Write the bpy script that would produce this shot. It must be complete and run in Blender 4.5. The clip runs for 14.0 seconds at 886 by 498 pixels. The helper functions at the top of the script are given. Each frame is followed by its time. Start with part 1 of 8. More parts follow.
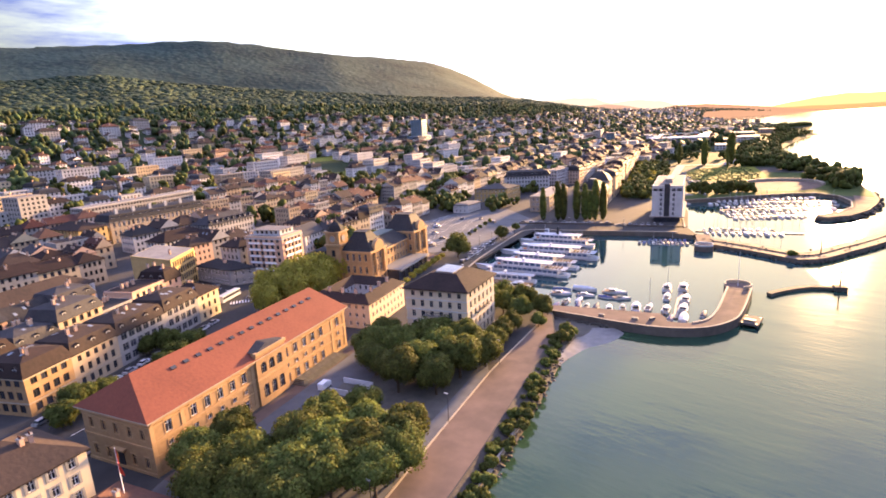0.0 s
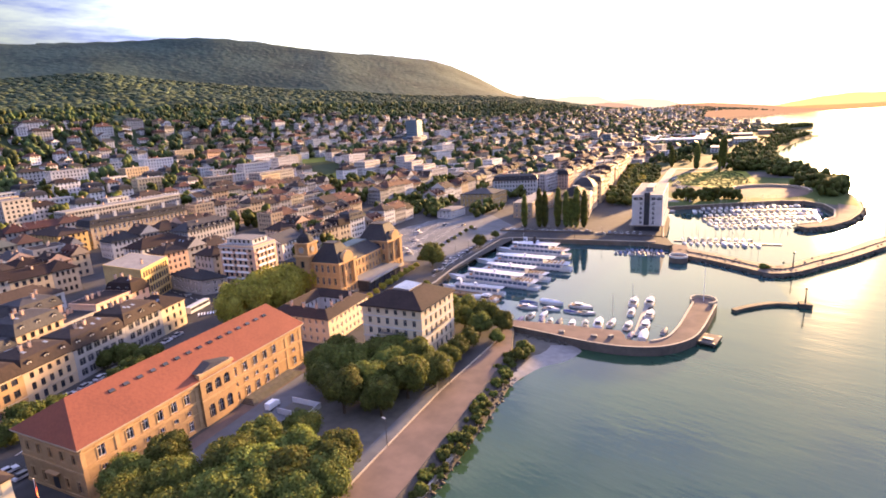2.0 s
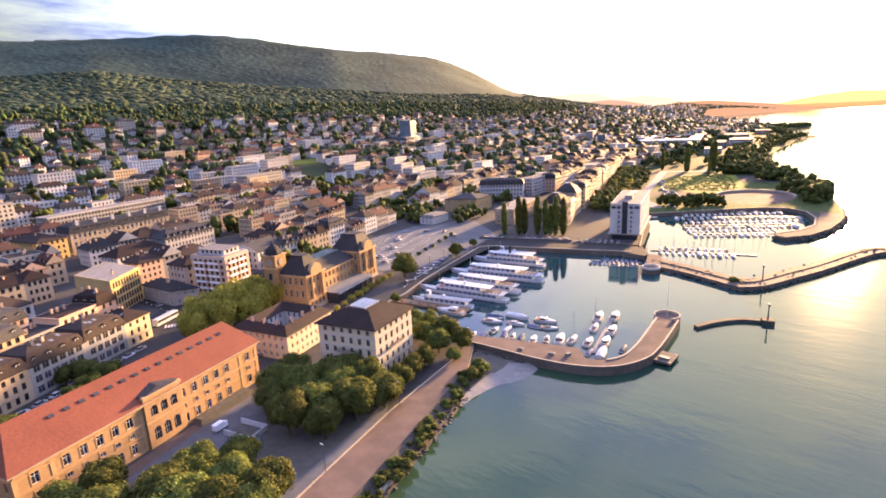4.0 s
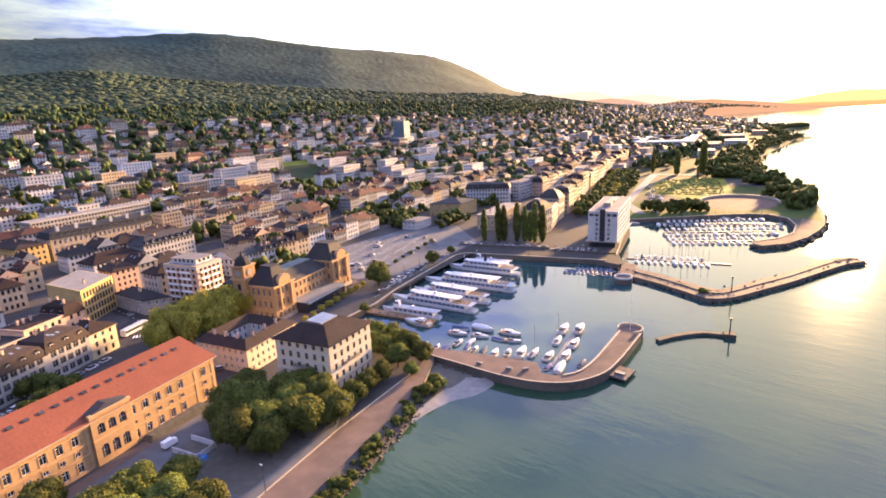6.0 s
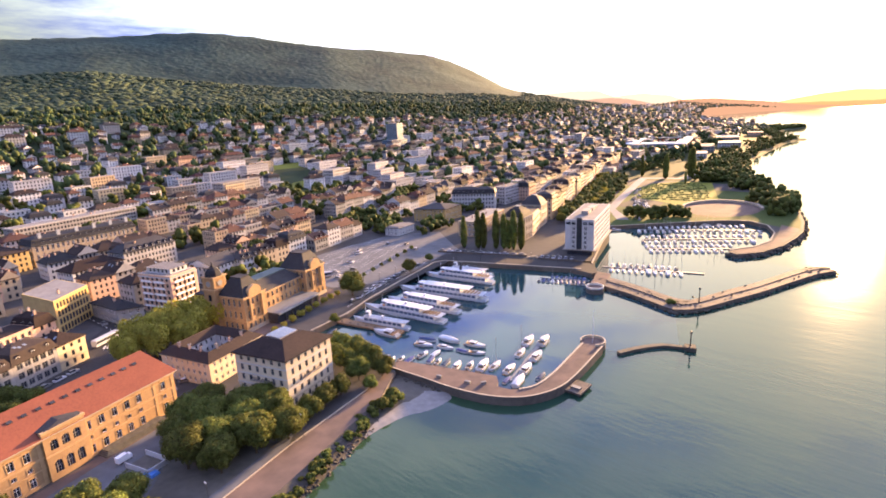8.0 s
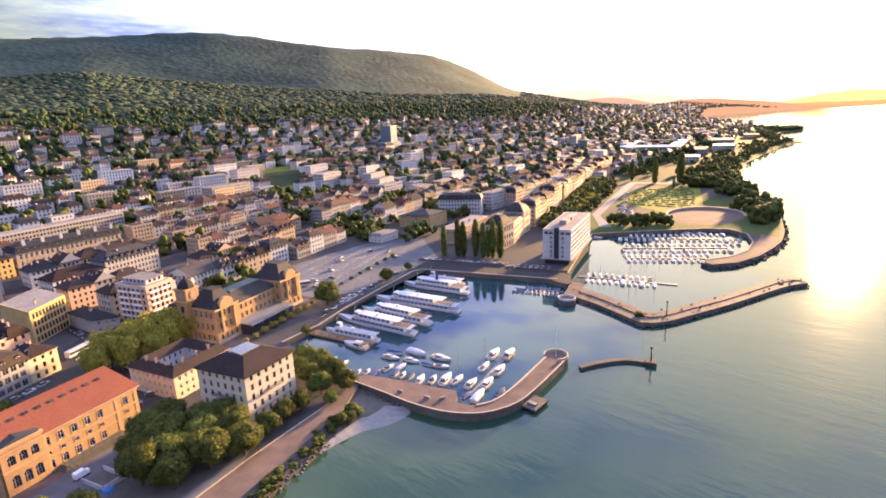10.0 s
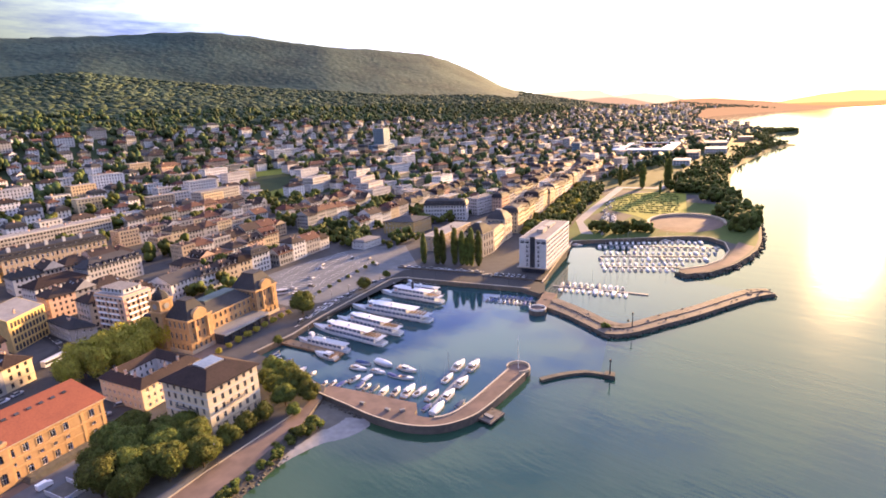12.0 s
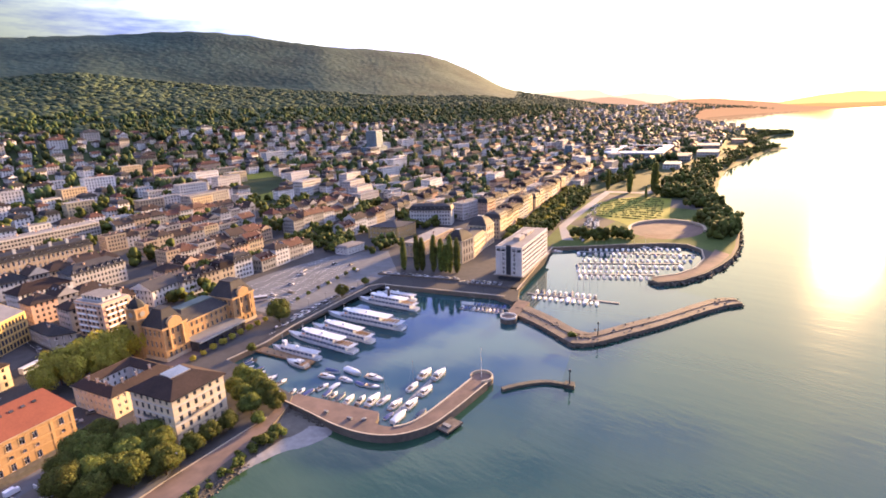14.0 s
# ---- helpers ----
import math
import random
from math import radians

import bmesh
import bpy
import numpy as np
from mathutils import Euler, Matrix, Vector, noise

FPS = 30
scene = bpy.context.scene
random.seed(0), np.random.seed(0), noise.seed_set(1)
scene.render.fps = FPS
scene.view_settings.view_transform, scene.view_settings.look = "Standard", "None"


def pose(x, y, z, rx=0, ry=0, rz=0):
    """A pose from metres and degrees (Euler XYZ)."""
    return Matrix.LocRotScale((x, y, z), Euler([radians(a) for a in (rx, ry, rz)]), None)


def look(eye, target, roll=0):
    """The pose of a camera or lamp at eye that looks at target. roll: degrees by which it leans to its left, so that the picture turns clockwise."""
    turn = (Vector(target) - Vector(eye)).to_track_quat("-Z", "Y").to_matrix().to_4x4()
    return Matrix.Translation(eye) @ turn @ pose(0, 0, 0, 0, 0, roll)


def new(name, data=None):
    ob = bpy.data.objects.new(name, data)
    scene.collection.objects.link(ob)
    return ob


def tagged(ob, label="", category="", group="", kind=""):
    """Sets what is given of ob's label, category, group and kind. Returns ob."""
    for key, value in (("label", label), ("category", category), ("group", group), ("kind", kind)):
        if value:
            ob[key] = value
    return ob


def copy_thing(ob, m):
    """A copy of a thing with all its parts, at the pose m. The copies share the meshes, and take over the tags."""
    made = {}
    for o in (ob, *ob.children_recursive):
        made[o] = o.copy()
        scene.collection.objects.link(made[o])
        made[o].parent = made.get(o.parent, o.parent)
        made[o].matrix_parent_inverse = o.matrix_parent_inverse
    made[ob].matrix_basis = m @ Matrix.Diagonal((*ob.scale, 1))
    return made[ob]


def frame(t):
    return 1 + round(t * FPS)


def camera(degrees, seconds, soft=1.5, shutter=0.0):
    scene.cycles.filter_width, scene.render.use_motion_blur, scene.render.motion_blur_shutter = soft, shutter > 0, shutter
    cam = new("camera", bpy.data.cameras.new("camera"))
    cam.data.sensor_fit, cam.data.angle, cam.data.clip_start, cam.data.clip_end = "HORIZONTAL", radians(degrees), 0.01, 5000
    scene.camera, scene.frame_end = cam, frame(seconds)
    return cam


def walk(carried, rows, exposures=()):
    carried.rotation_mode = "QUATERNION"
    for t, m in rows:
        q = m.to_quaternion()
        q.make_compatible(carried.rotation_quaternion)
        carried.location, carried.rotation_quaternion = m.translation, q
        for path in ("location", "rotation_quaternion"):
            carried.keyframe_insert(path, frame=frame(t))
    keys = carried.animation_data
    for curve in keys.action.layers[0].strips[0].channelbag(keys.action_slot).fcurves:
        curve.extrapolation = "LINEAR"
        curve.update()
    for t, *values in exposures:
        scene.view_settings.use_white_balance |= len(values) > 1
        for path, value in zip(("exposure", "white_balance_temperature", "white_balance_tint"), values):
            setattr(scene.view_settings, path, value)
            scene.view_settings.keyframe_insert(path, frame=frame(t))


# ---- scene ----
cam = camera(79.0, 14.0, 1.8)
PATH = [
    (0, (2.487, 0.137, 66.937), (1.212, 1.607, 66.478), -3.3),
    (1, (8.0, 4.951, 69.536), (6.718, 6.414, 69.071), -3.1),
    (2, (12.438, 10.47, 72.207), (11.155, 11.931, 71.737), -3.0),
    (3, (17.361, 15.637, 75.166), (16.076, 17.095, 74.69), -2.9),
    (5.5, (29.996, 28.338, 81.954), (28.707, 29.787, 81.464), -2.8),
    (6.5, (35.424, 32.789, 84.219), (34.133, 34.235, 83.727), -2.7),
    (7.5, (40.973, 37.025, 86.935), (39.682, 38.469, 86.44), -2.7),
    (8, (43.603, 39.121, 88.166), (42.31, 40.565, 87.67), -2.7),
    (10.5, (57.977, 49.282, 96.072), (56.68, 50.719, 95.569), -2.5),
    (11.5, (64.227, 52.72, 99.358), (62.93, 54.156, 98.852), -2.4),
    (12.5, (70.745, 56.148, 102.345), (69.447, 57.582, 101.837), -2.4),
    (13.5, (77.5, 59.44, 105.574), (76.201, 60.872, 105.062), -2.3),
    (14, (80.76, 60.671, 107.05), (79.462, 62.104, 106.538), -2.2),
]
walk(cam, [(t, look(eye, target, roll)) for t, eye, target, roll in PATH],
     exposures=[(0, 2.64, 7040, 16), (14, 2.64, 6980, 13)])

# ---- sky, sun, exposure ----
SUN_ELEVATION, SUN_TURN = 9.0, -4.0   # degrees above the lake, degrees east of +y

world = bpy.data.worlds.new("dawn_sky")
scene.world = world
world.use_nodes = True
wn, wl = world.node_tree.nodes, world.node_tree.links
wn.clear()
sky = wn.new("ShaderNodeTexSky")
sky.sky_type, sky.sun_disc = "NISHITA", False
sky.sun_elevation, sky.sun_rotation = radians(SUN_ELEVATION), radians(SUN_TURN)
sky.altitude, sky.air_density, sky.dust_density, sky.ozone_density = 430, 1.0, 2.6, 3.0
coord = wn.new("ShaderNodeTexCoord")
stretch = wn.new("ShaderNodeMapping")
stretch.inputs["Scale"].default_value = (1.8, 1.8, 11.0)
stretch.inputs["Location"].default_value = (0.4, 1.3, 0.2)
wl.new(coord.outputs["Generated"], stretch.inputs["Vector"])
cloud = wn.new("ShaderNodeTexNoise")
cloud.inputs["Scale"].default_value, cloud.inputs["Detail"].default_value, cloud.inputs["Roughness"].default_value = 2.2, 6, 0.6
wl.new(stretch.outputs["Vector"], cloud.inputs["Vector"])
ramp = wn.new("ShaderNodeValToRGB")
ramp.color_ramp.elements[0].position, ramp.color_ramp.elements[1].position = 0.40, 0.60
ramp.color_ramp.elements[0].color = (0.0, 0.0, 0.0, 1)
wl.new(cloud.outputs["Fac"], ramp.inputs["Fac"])
# thin cloud scatters the sky's own light forwards and adds a pale veil
veil = wn.new("ShaderNodeVectorMath")
veil.operation = "MULTIPLY_ADD"
wl.new(sky.outputs["Color"], veil.inputs[0])
veil.inputs[1].default_value = (1.15, 1.0, 0.66)
mix = wn.new("ShaderNodeMix")
mix.data_type = "RGBA"
# cloud added brighter overhead than at the horizon, unseen, for ambient light
pale = wn.new("ShaderNodeVectorMath")
pale.operation = "SCALE"
# towards the sun the cloud is warm, away from it lavender
sunward = wn.new("ShaderNodeVectorMath")
sunward.operation = "DOT_PRODUCT"
sunward.inputs[1].default_value = (math.sin(radians(SUN_TURN)), math.cos(radians(SUN_TURN)), 0.0)
wl.new(coord.outputs["Generated"], sunward.inputs[0])
warm = wn.new("ShaderNodeMapRange")
warm.inputs["From Min"].default_value, warm.inputs["From Max"].default_value = 0.6, 0.97
wl.new(sunward.outputs["Value"], warm.inputs["Value"])
hue = wn.new("ShaderNodeMix")
hue.data_type = "RGBA"
hue.inputs["A"].default_value, hue.inputs["B"].default_value = (3.5, 3.3, 4.1, 1), (4.4, 3.5, 2.4, 1)
wl.new(warm.outputs["Result"], hue.inputs["Factor"])
wl.new(hue.outputs["Result"], pale.inputs[0])
wl.new(pale.outputs["Vector"], veil.inputs[2])
# the cloud lies low over the horizon and thins out overhead
apart = wn.new("ShaderNodeSeparateXYZ")
wl.new(coord.outputs["Generated"], apart.inputs[0])
thin = wn.new("ShaderNodeMapRange")
thin.inputs["From Min"].default_value, thin.inputs["From Max"].default_value = 0.2, 0.7
thin.inputs["To Min"].default_value, thin.inputs["To Max"].default_value = 1.0, 0.55
wl.new(apart.outputs["Z"], thin.inputs["Value"])
deck = wn.new("ShaderNodeMapRange")
deck.inputs["From Min"].default_value, deck.inputs["From Max"].default_value = 0.08, 0.5
deck.inputs["To Min"].default_value, deck.inputs["To Max"].default_value = 0.34, 0.8
wl.new(apart.outputs["Z"], deck.inputs["Value"])
wl.new(deck.outputs["Result"], pale.inputs["Scale"])
cover = wn.new("ShaderNodeMath")
cover.operation = "MULTIPLY"
wl.new(ramp.outputs["Color"], cover.inputs[0])
wl.new(thin.outputs["Result"], cover.inputs[1])
wl.new(cover.outputs[0], mix.inputs["Factor"])
clear = wn.new("ShaderNodeVectorMath")
clear.operation = "MULTIPLY"
clear.inputs[1].default_value = (0.66, 0.58, 1.08)
wl.new(sky.outputs["Color"], clear.inputs[0])
wl.new(clear.outputs["Vector"], mix.inputs["A"])
wl.new(veil.outputs["Vector"], mix.inputs["B"])
glow = wn.new("ShaderNodeBackground")
glow.inputs["Strength"].default_value = 0.15
# the low sky darkens away from the sun
away = wn.new("ShaderNodeMapRange")
away.interpolation_type = "SMOOTHSTEP"
away.inputs["From Min"].default_value, away.inputs["From Max"].default_value = 0.16, 1.0
away.inputs["To Min"].default_value, away.inputs["To Max"].default_value = 0.02, 1.0
wl.new(sunward.outputs["Value"], away.inputs["Value"])
lift = wn.new("ShaderNodeMath")
lift.operation, lift.use_clamp = "MULTIPLY_ADD", True
lift.inputs[1].default_value = 1.12
wl.new(apart.outputs["Z"], lift.inputs[0])
wl.new(away.outputs["Result"], lift.inputs[2])
dim = wn.new("ShaderNodeVectorMath")
dim.operation = "SCALE"
wl.new(mix.outputs["Result"], dim.inputs[0])
wl.new(lift.outputs[0], dim.inputs["Scale"])
# caps the sky's brightness, warmer near the sun, to dim its water reflections
near = wn.new("ShaderNodeMapRange")
near.inputs["From Min"].default_value, near.inputs["From Max"].default_value = 0.78, 0.98
wl.new(sunward.outputs["Value"], near.inputs["Value"])
most = wn.new("ShaderNodeMix")
most.data_type = "RGBA"
most.inputs["A"].default_value, most.inputs["B"].default_value = (3.0, 3.35, 4.3, 1), (4.6, 3.9, 2.6, 1)
wl.new(near.outputs["Result"], most.inputs["Factor"])
even = wn.new("ShaderNodeVectorMath")
even.operation = "MINIMUM"
wl.new(dim.outputs["Vector"], even.inputs[0])
wl.new(most.outputs["Result"], even.inputs[1])
wl.new(even.outputs["Vector"], glow.inputs["Color"])
wl.new(glow.outputs["Background"], wn.new("ShaderNodeOutputWorld").inputs["Surface"])

sun = new("sun", bpy.data.lights.new("sun", "SUN"))
sun.data.energy, sun.data.angle, sun.data.color = 5.0, radians(4.0), (1.0, 0.62, 0.30)
se, sa = radians(SUN_ELEVATION), radians(SUN_TURN)
sun.matrix_world = look((0, 0, 300), (-300 * math.sin(sa) * math.cos(se), -300 * math.cos(sa) * math.cos(se), 300 - 300 * math.sin(se)))

# ---- materials ----
def material(name, color, rough=0.8, other=None, grain=1.0, patch=0.12, vary=0.0, bump=0.0, metal=0.0, islands=0.0, spec=0.4, spread=0.35, leafy=0.0, relief=0.3):
    """A surface with two scales of mottling: fine grain (per metre) and broad patches."""
    m = bpy.data.materials.new(name)
    m.use_nodes = True
    n, l = m.node_tree.nodes, m.node_tree.links
    b = n["Principled BSDF"]
    b.inputs["Roughness"].default_value, b.inputs["Metallic"].default_value = rough, metal
    b.inputs["Specular IOR Level"].default_value = spec if rough < 0.7 else spec * 0.25
    other = other or tuple(c * 0.72 for c in color)
    tc = n.new("ShaderNodeTexCoord")
    fine, broad = n.new("ShaderNodeTexNoise"), n.new("ShaderNodeTexNoise")
    fine.inputs["Scale"].default_value, fine.inputs["Detail"].default_value = grain, 4
    broad.inputs["Scale"].default_value, broad.inputs["Detail"].default_value = patch, 3
    for t in (fine, broad):
        l.new(tc.outputs["Object"], t.inputs["Vector"])
    add = n.new("ShaderNodeMath")
    add.operation = "ADD"
    l.new(fine.outputs["Fac"], add.inputs[0])
    l.new(broad.outputs["Fac"], add.inputs[1])
    fit_range = n.new("ShaderNodeMapRange")
    fit_range.inputs["From Min"].default_value, fit_range.inputs["From Max"].default_value = 1 - spread, 1 + spread
    l.new(add.outputs[0], fit_range.inputs["Value"])
    mx = n.new("ShaderNodeMix")
    mx.data_type = "RGBA"
    mx.inputs["A"].default_value, mx.inputs["B"].default_value = (*other, 1), (*color, 1)
    l.new(fit_range.outputs["Result"], mx.inputs["Factor"])
    out = mx.outputs["Result"]
    for amount, node, socket in ((vary, "ShaderNodeObjectInfo", "Random"), (islands, "ShaderNodeNewGeometry", "Random Per Island")):
        if not amount:
            continue
        src = n.new(node).outputs[socket]
        hsv = n.new("ShaderNodeHueSaturation")
        for key, lo, hi in (("Value", 1 - amount, 1 + amount), ("Hue", 0.5 - amount * 0.06, 0.5 + amount * 0.06)):
            r = n.new("ShaderNodeMapRange")
            r.inputs["To Min"].default_value, r.inputs["To Max"].default_value = lo, hi
            l.new(src, r.inputs["Value"])
            l.new(r.outputs["Result"], hsv.inputs[key])
        l.new(out, hsv.inputs["Color"])
        out = hsv.outputs["Color"]
    l.new(out, b.inputs["Base Color"])
    if leafy:
        pass_on, blend = n.new("ShaderNodeBsdfTranslucent"), n.new("ShaderNodeMixShader")
        blend.inputs["Fac"].default_value = leafy
        l.new(out, pass_on.inputs["Color"])
        l.new(b.outputs[0], blend.inputs[1])
        l.new(pass_on.outputs[0], blend.inputs[2])
        l.new(blend.outputs[0], n["Material Output"].inputs["Surface"])
    if bump:
        bp = n.new("ShaderNodeBump")
        bp.inputs["Strength"].default_value, bp.inputs["Distance"].default_value = bump, relief
        l.new(fine.outputs["Fac"], bp.inputs["Height"])
        l.new(bp.outputs["Normal"], b.inputs["Normal"])
    return m


def water_material(name, ripple, rough, body=(0.03, 0.066, 0.066), shallow=None):
    m = bpy.data.materials.new(name)
    m.use_nodes = True
    n, l = m.node_tree.nodes, m.node_tree.links
    b = n["Principled BSDF"]
    b.inputs["Base Color"].default_value = (*body, 1)
    b.inputs["Roughness"].default_value, b.inputs["IOR"].default_value = rough, 1.333
    tc = n.new("ShaderNodeTexCoord")
    # greener over the shallow bed beside the shore
    depth, span, tint = n.new("ShaderNodeVectorMath"), n.new("ShaderNodeMapRange"), n.new("ShaderNodeMix")
    depth.operation = "DOT_PRODUCT"
    depth.inputs[1].default_value = (0.965, 0.26, 0.0)
    l.new(tc.outputs["Object"], depth.inputs[0])
    span.inputs["From Min"].default_value, span.inputs["From Max"].default_value = -34.0, 26.0
    l.new(depth.outputs["Value"], span.inputs["Value"])
    tint.data_type = "RGBA"
    tint.inputs["A"].default_value, tint.inputs["B"].default_value = (*(shallow or body), 1), (*body, 1)
    l.new(span.outputs["Result"], tint.inputs["Factor"])
    l.new(tint.outputs["Result"], b.inputs["Base Color"])
    heights = []
    for size, turn, strength in ((0.5, 25, 0.36), (0.11, -20, 0.85), (0.03, 14, 1.2)):
        mp = n.new("ShaderNodeMapping")
        mp.inputs["Rotation"].default_value = (0, 0, radians(turn))
        mp.inputs["Scale"].default_value = (size * 0.45, size * 1.6, size)
        t = n.new("ShaderNodeTexNoise")
        t.inputs["Scale"].default_value, t.inputs["Detail"].default_value = 1.0, 3
        l.new(tc.outputs["Object"], mp.inputs["Vector"])
        l.new(mp.outputs["Vector"], t.inputs["Vector"])
        k = n.new("ShaderNodeMath")
        k.operation, k.inputs[1].default_value = "MULTIPLY", strength
        l.new(t.outputs["Fac"], k.inputs[0])
        heights.append(k)
    s1 = n.new("ShaderNodeMath")
    l.new(heights[0].outputs[0], s1.inputs[0])
    l.new(heights[1].outputs[0], s1.inputs[1])
    s2 = n.new("ShaderNodeMath")
    l.new(s1.outputs[0], s2.inputs[0])
    l.new(heights[2].outputs[0], s2.inputs[1])
    bp = n.new("ShaderNodeBump")
    bp.inputs["Strength"].default_value, bp.inputs["Distance"].default_value = ripple, 0.5
    l.new(s2.outputs[0], bp.inputs["Height"])
    l.new(bp.outputs["Normal"], b.inputs["Normal"])
    return m


# plain emission whose colour stands in for haze and sun glare
def haze_material(name, color, strength):
    m = bpy.data.materials.new(name)
    m.use_nodes = True
    n, l = m.node_tree.nodes, m.node_tree.links
    n.clear()
    e = n.new("ShaderNodeEmission")
    e.inputs["Color"].default_value, e.inputs["Strength"].default_value = (*color, 1), strength
    l.new(e.outputs[0], n.new("ShaderNodeOutputMaterial").inputs["Surface"])
    return m


